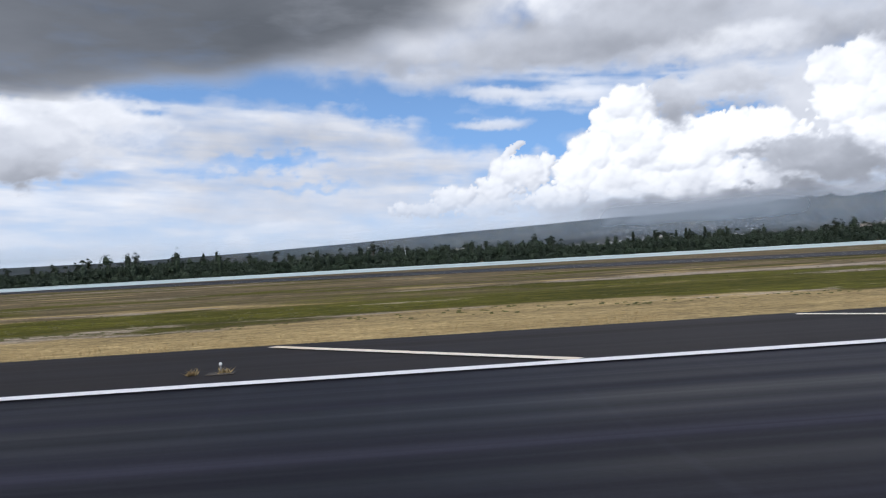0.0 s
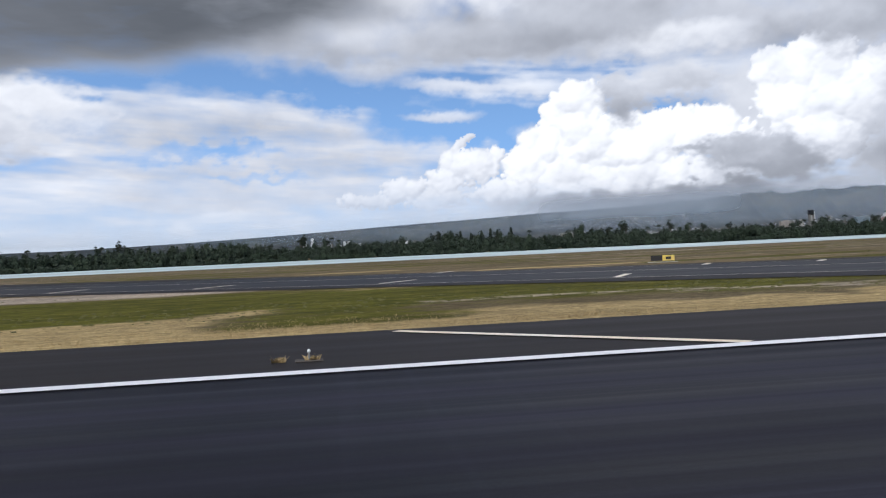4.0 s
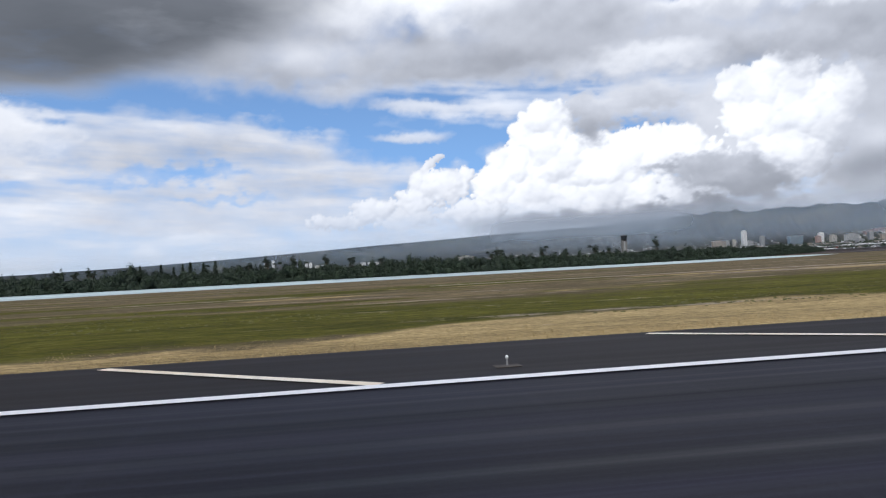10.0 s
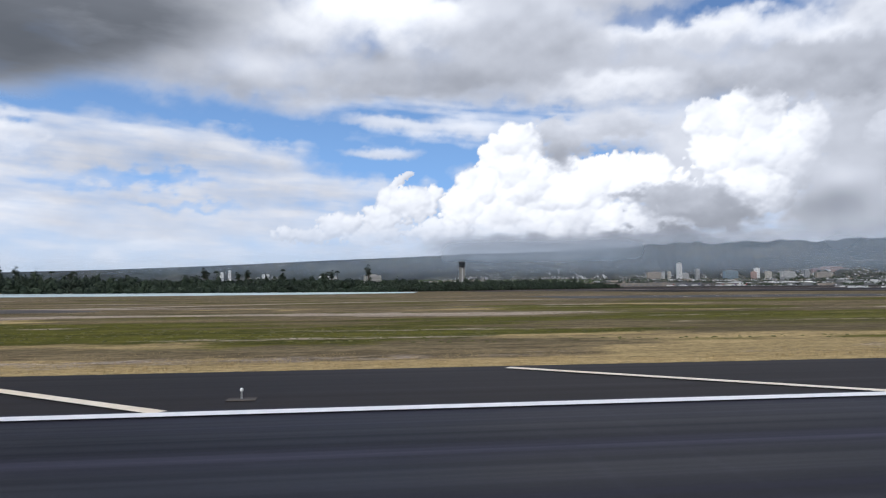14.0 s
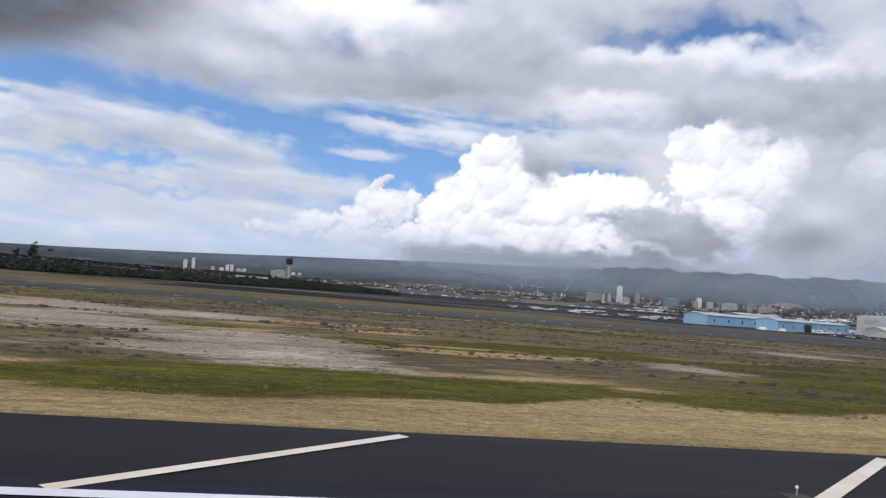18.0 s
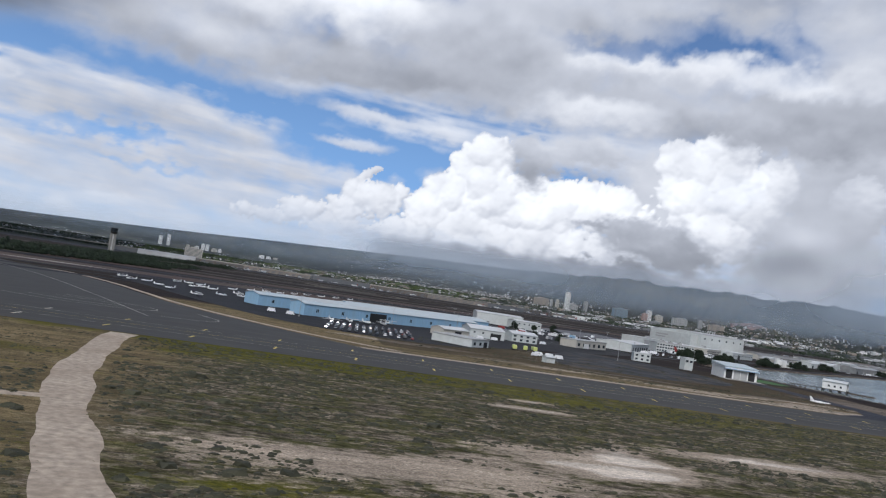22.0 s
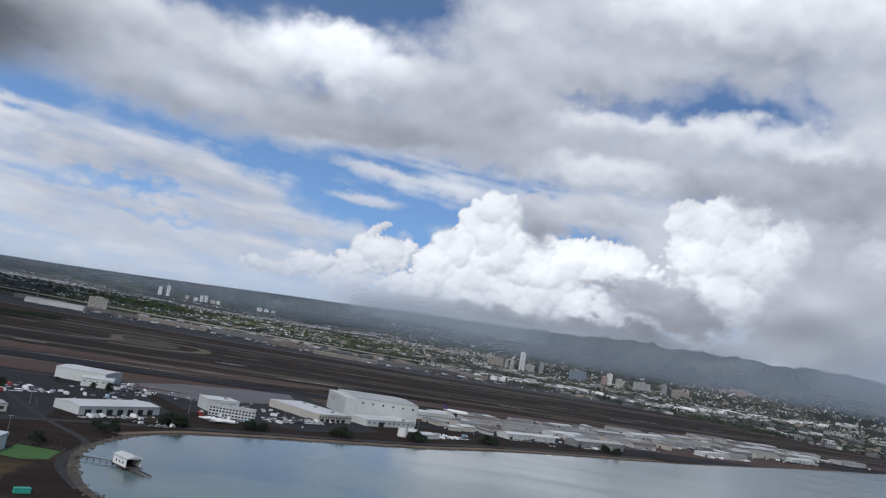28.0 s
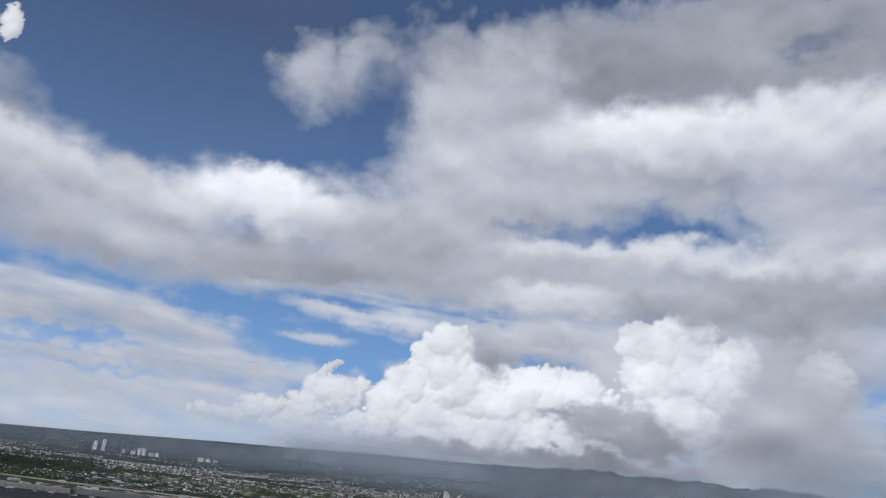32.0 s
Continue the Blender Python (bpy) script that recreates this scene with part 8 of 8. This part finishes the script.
M_HOUSE_W, M_HOUSE_G, M_HOUSE_R = surface("white_house_walls", (0.5, 0.51, 0.51), 0.7, 20, 0.2), surface("grey_house_roofs", (0.16, 0.165, 0.17), 0.8, 20, 0.2), surface("tan_house_walls", (0.28, 0.24, 0.2), 0.8, 20, 0.2)
TERMINAL = [(960, 2960, 210, 40, 12, 2), (1180, 2880, 240, 46, 14, 6), (1430, 2930, 220, 50, 16, 8), (1640, 2800, 200, 40, 13, -8), (1830, 2650, 220, 40, 12, 4), (2050, 2720, 180, 44, 14, 22), (2180, 2800, 230, 40, 12, 34), (2380, 2960, 120, 40, 12, 20), (700, 2980, 180, 60, 14, 0)]
for i, (x, y, w, d, h, turn) in enumerate(TERMINAL):
    ob = building("terminal", "long low terminal building with window bands", x, y, w, d, h, turn, (M_RUST, M_HOUSE_R, M_HOUSE_G)[i % 3], (M_HOUSE_G, M_RUST, M_TIN)[i * 2 % 3], windows=((int(w / 24), 2.5, 2.4, 19), (int(w / 24), 7.4, 2.2, 19)), group="terminal buildings", category="terminal")
for x, y in ((2545, 3150), (2588, 3190), (2628, 3230), (2651, 3240), (2675, 3250), (2470, 3120)):
    tank = thing("storage_tank", "round white fuel tank beyond the runways", "tank", x, y, 0, group="fuel tanks")
    r = 15 if x < 2600 else 10
    part("shell", lathe(bmesh.new(), [(r, 0), (r, 14 if r > 12 else 12), (r - 0.2, 14.4 if r > 12 else 12.4)], 24), M_WHITE, tank)
    part("roof", lathe(bmesh.new(), [(r, 14.4 if r > 12 else 12.4), (1, 16.5 if r > 12 else 14), (0.5, 16.6 if r > 12 else 14.1)], 24), M_ROOF_WHITE, tank)
cargo_jet = airliner("white airliner with a deep purple tail", 56, M_PURPLE)
put(cargo_jet, 2155, 1296, -12)
grey_jet = airliner("white airliner with a red tail at the terminal", 42, M_CARS[3])
rt = random.Random(12)
for x, y, t_ in [(1000 + 66 * k + rt.uniform(-14, 14), 2840 - 4 * k + rt.uniform(-20, 20), 90 + rt.uniform(-40, 40)) for k in range(14)] + [(2020 + 70 * k, 2650 + 40 * k, 110 + rt.uniform(-30, 30)) for k in range(7)] + [(2810, 1700, 20)]:
    put(rt.choice((grey_jet, cargo_jet)), x, y, t_, 0.05, rt.uniform(0.7, 1.0))
dome = thing("arched_hangar", "long white arched fabric hangar", "hangar", 830, 2780, 0, 8)
arch = bmesh.new()
prof = [(30 * math.cos(k * math.pi / 12), 18 * math.sin(k * math.pi / 12)) for k in range(13)]
lo, hi = [[arch.verts.new((x_, p, q)) for p, q in prof] for x_ in (0, 190)]
arch.faces.new(lo), arch.faces.new(hi[::-1])
for k in range(12):
    arch.faces.new((lo[k], hi[k], hi[k + 1], lo[k + 1]))
part("shell", arch, M_ROOF_GREY, dome)
part("door", cube(-0.3, -14, 0.1, 0.05, 14, 12), M_ROOF_GREY, dome)

viaduct = thing("viaduct", "pale concrete freeway viaduct on piers", "viaduct")
line = smooth_line([(-900, 3650), (200, 3560), (900, 3420), (1500, 3360), (2300, 3500), (3200, 3900)], 8)
deck = bmesh.new()
band(deck, line, 24, 13)
band(deck, line, 24, 11.2)
for side in (-12, 12):
    for p, q in zip(line, line[1:]):
        n_ = Vector((-(q - p).y, (q - p).x)).normalized() * side
        deck.faces.new([deck.verts.new((u.x + n_.x, u.y + n_.y, z)) for u, z in ((p, 10.6), (q, 10.6), (q, 14.2), (p, 14.2))])
part("deck", deck, M_CONCRETE, viaduct)
for p in line[::3]:
    part("pier", cube(p.x - 1.6, p.y - 4, 0, p.x + 1.6, p.y + 4, 11.2), M_ROOF_GREY, viaduct)

M_TOWN_LEAF = foliage("town_tree_leaves", (0.016, 0.028, 0.016), (0.042, 0.06, 0.032), 60)
# ---- houses, sheds and trees of the town, too many to count
rg = np.random.RandomState(55)


def town(name, label, n, pick, size, high, mats, seed):
    g = np.random.RandomState(seed)
    verts, faces = [], []
    made = 0
    while made < n:
        x_, y_ = pick(g)
        z_ = land_height(x_, y_)
        w, d, h = g.uniform(*size), g.uniform(*size) * 0.7, g.uniform(*high)
        a_ = g.uniform(0, math.pi)
        c_, s_ = math.cos(a_), math.sin(a_)
        b0 = len(verts)
        for zz in (z_ - 8, z_ + h):
            for u, v in ((-w, -d), (w, -d), (w, d), (-w, d)):
                verts.append(((x_ + (u * c_ - v * s_) / 2) * S, (y_ + (u * s_ + v * c_) / 2) * S, zz * S))
        top = b0 + 8
        for u in (-w, w):
            verts.append(((x_ + u * c_ / 2) * S, (y_ + u * s_ / 2) * S, (z_ + h + 1.6) * S))
        faces += [(b0, b0 + 1, b0 + 5, b0 + 4), (b0 + 1, b0 + 2, b0 + 6, b0 + 5), (b0 + 2, b0 + 3, b0 + 7, b0 + 6), (b0 + 3, b0, b0 + 4, b0 + 7), (b0 + 4, b0 + 5, top + 1, top), (b0 + 6, b0 + 7, top, top + 1), (b0 + 5, b0 + 6, top + 1), (b0 + 7, b0 + 4, top)]
        made += 1
    me = bpy.data.meshes.new(name)
    me.from_pydata(verts, [], faces)
    for m_ in mats:
        me.materials.append(m_)
    island = np.repeat(g.randint(0, len(mats), n), 8)
    me.polygons.foreach_set("material_index", island.astype(np.int32))
    return tagged(new(name, me), label, "town", kind="stuff")


def around(az0, az1, r0, r1, patch, least=0.5):
    def pick(g):
        while True:
            a_, r = radians(g.uniform(az0, az1)), g.uniform(r0, r1)
            x_, y_ = SKY_EAST + r * math.sin(a_), r * math.cos(a_)
            if float(fbm(np.array(x_ / patch + 50), np.array(y_ / patch + 50), 3)) > least:
                return x_, y_
    return pick


# lighter than the other house whites: sunshine is put into the colour
M_SUN_ROOF = surface("sunlit_white_roofing", (0.78, 0.78, 0.76), 0.6, 12, 0.15)
town("houses", "white and tan houses spread over the plain", 11000, around(-34, 20, 3700, 7800, 330, 0.46), (5, 13), (3, 6), (M_SUN_ROOF, M_HOUSE_W, M_HOUSE_R, M_HOUSE_G), 1)
town("hill_houses", "pale houses on the lower hill slopes", 6500, around(12, 48, 4200, 7400, 300, 0.42), (6, 14), (3, 5), (M_HOUSE_W, M_HOUSE_R, M_HOUSE_G), 2)
town("sheds", "grey and white sheds beyond the airport", 620, around(2, 52, 3500, 4700, 260), (16, 52), (5, 10), (M_HOUSE_W, M_HOUSE_G, M_HOUSE_G, M_HOUSE_R), 3)


def along(line, spread):
    def pick(g):
        k = g.uniform(0, len(line) - 1.001)
        (x0, y0), (x1, y1) = line[int(k)], line[int(k) + 1]
        return x0 + (x1 - x0) * (k % 1) + g.normal(0, spread), y0 + (y1 - y0) * (k % 1) + g.normal(0, spread)
    return pick


town("long_roofs", "rows of white depot roofs in sunlit colour beyond the runways", 210, along([(2300, 3420), (2620, 3470), (2930, 3480), (3130, 3240), (3420, 3240), (3800, 3430), (4260, 3690), (4520, 4150), (4930, 4330)], 38), (26, 76), (6, 10), (M_SUN_ROOF, M_SUN_ROOF, M_HOUSE_W, M_HOUSE_G), 8)
town("depots", "low dull depot roofs beside the freeway", 240, along([(1100, 3230), (1700, 3200), (2250, 3250), (2700, 3330), (3000, 3330), (3500, 3330), (4200, 3800)], 70), (18, 60), (5, 9), (M_HOUSE_G, M_HOUSE_R, M_HOUSE_W, M_HOUSE_G), 9)
town("far_houses", "far pale houses on the high plain", 5000, around(-38, 22, 7000, 10000, 420, 0.5), (7, 15), (3, 6), (M_HOUSE_W, M_HOUSE_G), 4)
n = 9000
az, r = np.radians(rg.uniform(-38, 50, n)), 3560 + 3440 * rg.uniform(0, 1, n) ** 1.6
x, y = SKY_EAST + r * np.sin(az), r * np.cos(az)
z = np.array([land_height(p, q) for p, q in zip(x, y)])
cx, cy = rg.uniform(2450, 4400, 1800), rg.uniform(4000, 4430, 1800)
x, y, z, n = np.concatenate([x, cx]), np.concatenate([y, cy]), np.concatenate([z, rg.uniform(2, 26, 1800)]), n + 1800
v, f = leaf_cloud(np.stack([x, y, z + 5], -1), np.stack([rg.uniform(8, 22, n), rg.uniform(8, 22, n), rg.uniform(4, 8, n)], -1), 10, 5.0, 56)
keep = v.reshape(-1, 3, 3)
me = bpy.data.meshes.new("town_trees")
me.from_pydata((v * S).tolist(), [], f.tolist())
me.materials.append(M_TOWN_LEAF)
tagged(new("town_trees", me), "dark trees between the far houses", "trees", kind="stuff")

n = 1500
x, y = rg.uniform(500, 2300, n), rg.uniform(3470, 4900, n)
keep = fbm(x / 260 + 7, y / 420 + 3, 3) > 0.47
x, y = x[keep], y[keep]
v, f = leaf_cloud(np.stack([x, y, np.array([land_height(p, q) for p, q in zip(x, y)]) + 5], -1), np.stack([rg.uniform(8, 20, len(x)), rg.uniform(8, 20, len(x)), rg.uniform(5, 9, len(x))], -1), 16, 4.0, 57)
me = bpy.data.meshes.new("park_trees")
me.from_pydata((v * S).tolist(), [], f.tolist())
# leaf green raised above that of the town trees, painted as sunshine
me.materials.append(foliage("sunlit_park_leaves", (0.04, 0.072, 0.018), (0.1, 0.14, 0.035), 60))
tagged(new("park_trees", me), "park trees in sunlit green between the terminal and the town", "trees", kind="stuff")

# ---- clutter: poles, fences, trucks, apron gear
rt = random.Random(91)


def flood_mast(high):
    ob = thing("light_mast", "slim grey floodlight mast on the apron", "light mast", group="apron floodlight masts")
    part("pole", tube(bmesh.new(), (0, 0, 0), (0, 0, high), 0.22, 0.1, 8), M_STEEL, ob)
    part("base", cube(-0.5, -0.5, 0, 0.5, 0.5, 0.5, 0.05), M_CONCRETE, ob)
    part("crossarm", cube(-1.6, -0.12, high, 1.6, 0.12, high + 0.25), M_STEEL, ob)
    for k in (-1.2, 0, 1.2):
        part("lamp", cube(k - 0.3, -0.35, high - 0.25, k + 0.3, -0.13, high + 0.2, 0.03), M_ROOF_GREY, ob)
    return ob


mast = flood_mast(13)
for x, y in ((1445, 500), (1510, 560), (1560, 600), (1620, 640), (1700, 700), (1760, 790), (1810, 800), (1905, 850), (1960, 910), (1690, 560), (1665, 520), (1740, 560), (1600, 820), (1650, 930), (2060, 960), (2140, 1040), (2260, 1100), (2380, 1180), (2480, 1260)):
    put(mast, x + rt.uniform(-4, 4), y + rt.uniform(-4, 4), rt.uniform(0, 180))


def fence(points, label):
    ob = thing("fence", label, "fence", points[0][0], points[0][1], 0, group="yard fences")
    x0, y0 = points[0]
    for (xa, ya), (xb, yb) in zip(points, points[1:]):
        n_ = max(2, int(math.hypot(xb - xa, yb - ya) / 9))
        for k in range(n_):
            u, v = xa + (xb - xa) * k / n_ - x0, ya + (yb - ya) * k / n_ - y0
            part("post", tube(bmesh.new(), (u, v, 0), (u, v, 2.2), 0.05, 0.05, 6), M_TIN, ob)
        for z in (0.9, 2.1):
            part("rail", tube(bmesh.new(), (xa - x0, ya - y0, z), (xb - x0, yb - y0, z), 0.03, 0.03, 5), M_TIN, ob)
    return ob


fence([(1556, 396), (1580, 396), (1590, 430), (1572, 452)], "grey wire fence round the shed yard")
fence([(1625, 590), (1680, 640), (1712, 690), (1690, 740)], "grey wire fence beside the service road")
fence([(1760, 542), (1790, 540), (1794, 512)], "low grey fence behind the lawn")


def lorry(label, paint):
    ob = thing("truck", label, "truck", group="parked trucks")
    part("box_body", cube(-4.5, -1.2, 0.9, 2.2, 1.2, 3.6, 0.06), paint, ob)
    part("cab", cube(2.4, -1.15, 0.6, 4.4, 1.15, 2.9, 0.15), M_WHITE, ob)
    part("windscreen", cube(4.36, -1.0, 1.6, 4.46, 1.0, 2.6, 0.02), M_GLASS, ob)
    part("chassis", cube(-4.4, -0.5, 0.55, 4.2, 0.5, 0.9), M_DARK, ob)
    for sx in (-3.2, 3.3):
        for sy in (-1, 1):
            part("wheel", tube(bmesh.new(), (sx, sy * 0.9, 0.5), (sx, sy * 1.2, 0.5), 0.5, 0.5, 10), M_TYRE, ob)
    return ob


lorries = [lorry("white box truck parked in the yard", M_WHITE), lorry("grey box truck parked by the sheds", M_ROOF_GREY), lorry("blue box truck parked by the sheds", M_BLUE)]
for x, y in ((1640, 700), (1650, 705), (1668, 690), (1700, 790), (1715, 800), (1730, 815), (1610, 600), (1625, 612), (1870, 800), (1900, 830), (1960, 960), (2080, 960), (2120, 990), (1590, 660), (1580, 690), (1750, 740)):
    put(rt.choice(lorries), x + rt.uniform(-3, 3), y + rt.uniform(-3, 3), rt.choice((35, 125, 50)) + rt.uniform(-8, 8), 0.06)


def pallet_row(x, y, turn, count):
    ob = thing("cargo_dollies", "row of blue-grey cargo containers on dollies", "cargo containers", x, y, 0.06, turn, "airline cargo rows")
    for k in range(count):
        part("container", cube(k * 3.4, 0, 0.5, k * 3.4 + 2.9, 2.4, 2.4, 0.08), M_BLUE if k % 3 else M_ROOF_GREY, ob)
    part("dolly", cube(-0.3, 0.3, 0.1, count * 3.4, 2.1, 0.45), M_DARK, ob)
    return ob


for k in range(4):
    pallet_row(1893 + 5 * k, 972 + 6 * k, 24, 9)
for k in range(3):
    pallet_row(1806 + 6 * k, 905 + 6 * k, 30, 8)

# roof plant on the large flat halls
for x, y, z, turn in ((1952, 935, 9.0, 42), (1930, 960, 9.0, 42), (1915, 985, 9.0, 42), (1850, 824, 10.5, 3), (1862, 826, 10.5, 3), (1842, 826, 10.5, 3), (2040, 985, 8.0, 42), (1838, 860, 12.5, 30)):
    unit = thing("roof_unit", "grey air handling unit on a flat roof", "air handler", x, y, z, turn, "roof air handlers")
    part("casing", cube(-2, -1.4, 0.15, 2, 1.4, 1.9, 0.06), M_ROOF_GREY, unit)
    part("fan", lathe(bmesh.new(), [(0.8, 1.9), (0.8, 2.15), (0.7, 2.2)], 12), M_DARK, unit)
    part("curb", cube(-2.1, -1.5, 0, 2.1, 1.5, 0.15), M_STEEL, unit)

# rocks and low shrubs on the bare ground between taxiway and bay
rg = np.random.RandomState(61)
x, y = rg.uniform(1740, 1960, 1500), rg.uniform(342, 470, 1500)
inside = (y < 402 + 0.0 * x) | (x < 1800)
bank = np.interp(x, (1740, 1797, 1834, 1869, 1908, 1960), (470, 470, 445, 413, 395, 386))
keep = inside & (y < bank - 4) & ~((x < 1762) & (x > 1730)) & (fbm(x / 18, y / 12, 4, 0.6) > 0.5)
bushes("stones", x[keep], y[keep], 0.07 + rg.gamma(1.1, 0.13, int(keep.sum())), 0.5, M_ROCK, "dark stones and dry clumps on bare ground", "stones", seed=62)
x, y = rg.uniform(1480, 1735, 9000), rg.uniform(340, 470, 9000)
keep = fbm(x / 16 + 4, y / 9, 4, 0.6) > 0.53
bushes("dry_clumps", x[keep], y[keep], 0.08 + rg.gamma(1.3, 0.13, int(keep.sum())), 0.4, M_SHRUB, "dry brown weeds on the waste ground", "weeds", seed=63)

# low dark wood beyond the apron, palms by the station
n = 1020
x = np.concatenate([rg.uniform(1130, 1240, 220), rg.uniform(1146, 1232, 200), np.zeros(600)])
y = np.concatenate([1290 + (x[:220] - 1130) * 1.0 + rg.normal(0, 20, 220), 1850 + (x[220:420] - 1146) * 2.0 + rg.normal(0, 24, 200), np.zeros(600)])
y[420:] = rg.uniform(1130, 1870, 600)
x[420:] = np.interp(y[420:], (1116, 1343, 1645, 1870), (1106, 1106, 1117, 1146)) - 60 * rg.uniform(0, 1, 600) ** 1.5
high = rg.uniform(5, 9, n) * np.repeat([1.0, 1.6, 1.5], [220, 200, 600])
v, f = leaf_cloud(np.stack([x, y, high * 0.5], -1), np.stack([rg.uniform(5, 11, n), rg.uniform(5, 9, n), high * 0.5], -1), 50, 1.3, 88)
me = bpy.data.meshes.new("thicket")
me.from_pydata((v * S).tolist(), [], f.tolist())
me.materials.append(M_LEAF)
tagged(new("thicket", me), "low dark thicket on the far airfield", "thicket", kind="stuff")
for x, y, size in ((1772, 548, 0.42), (1779, 552, 0.36), (1785, 546, 0.4), (1768, 556, 0.33), (1796, 636, 0.4), (1783, 642, 0.36)):
    copy_thing(kinds[3], pose(x * S, y * S, 0, 0, 0, rt.uniform(0, 360)) @ Matrix.Diagonal((size, size, size, 1)))
hedge_spots = [(p[0] + rt.uniform(-6, 10), p[1] + rt.uniform(8, 22)) for p in road_line[1:] for _ in range(5)]
xs, ys = np.array([p[0] for p in hedge_spots]), np.array([p[1] for p in hedge_spots])
high = rg.uniform(2.5, 6, len(xs))
v, f = leaf_cloud(np.stack([xs, ys, high * 0.55], -1), np.stack([rg.uniform(2, 5, len(xs)), rg.uniform(2, 4, len(xs)), high * 0.5], -1), 40, 0.8, 89)
me = bpy.data.meshes.new("hedge")
me.from_pydata((v * S).tolist(), [], f.tolist())
me.materials.append(M_LEAF)
tagged(new("hedge", me), "dark shrubs along the bay road", "shrubs", kind="stuff")
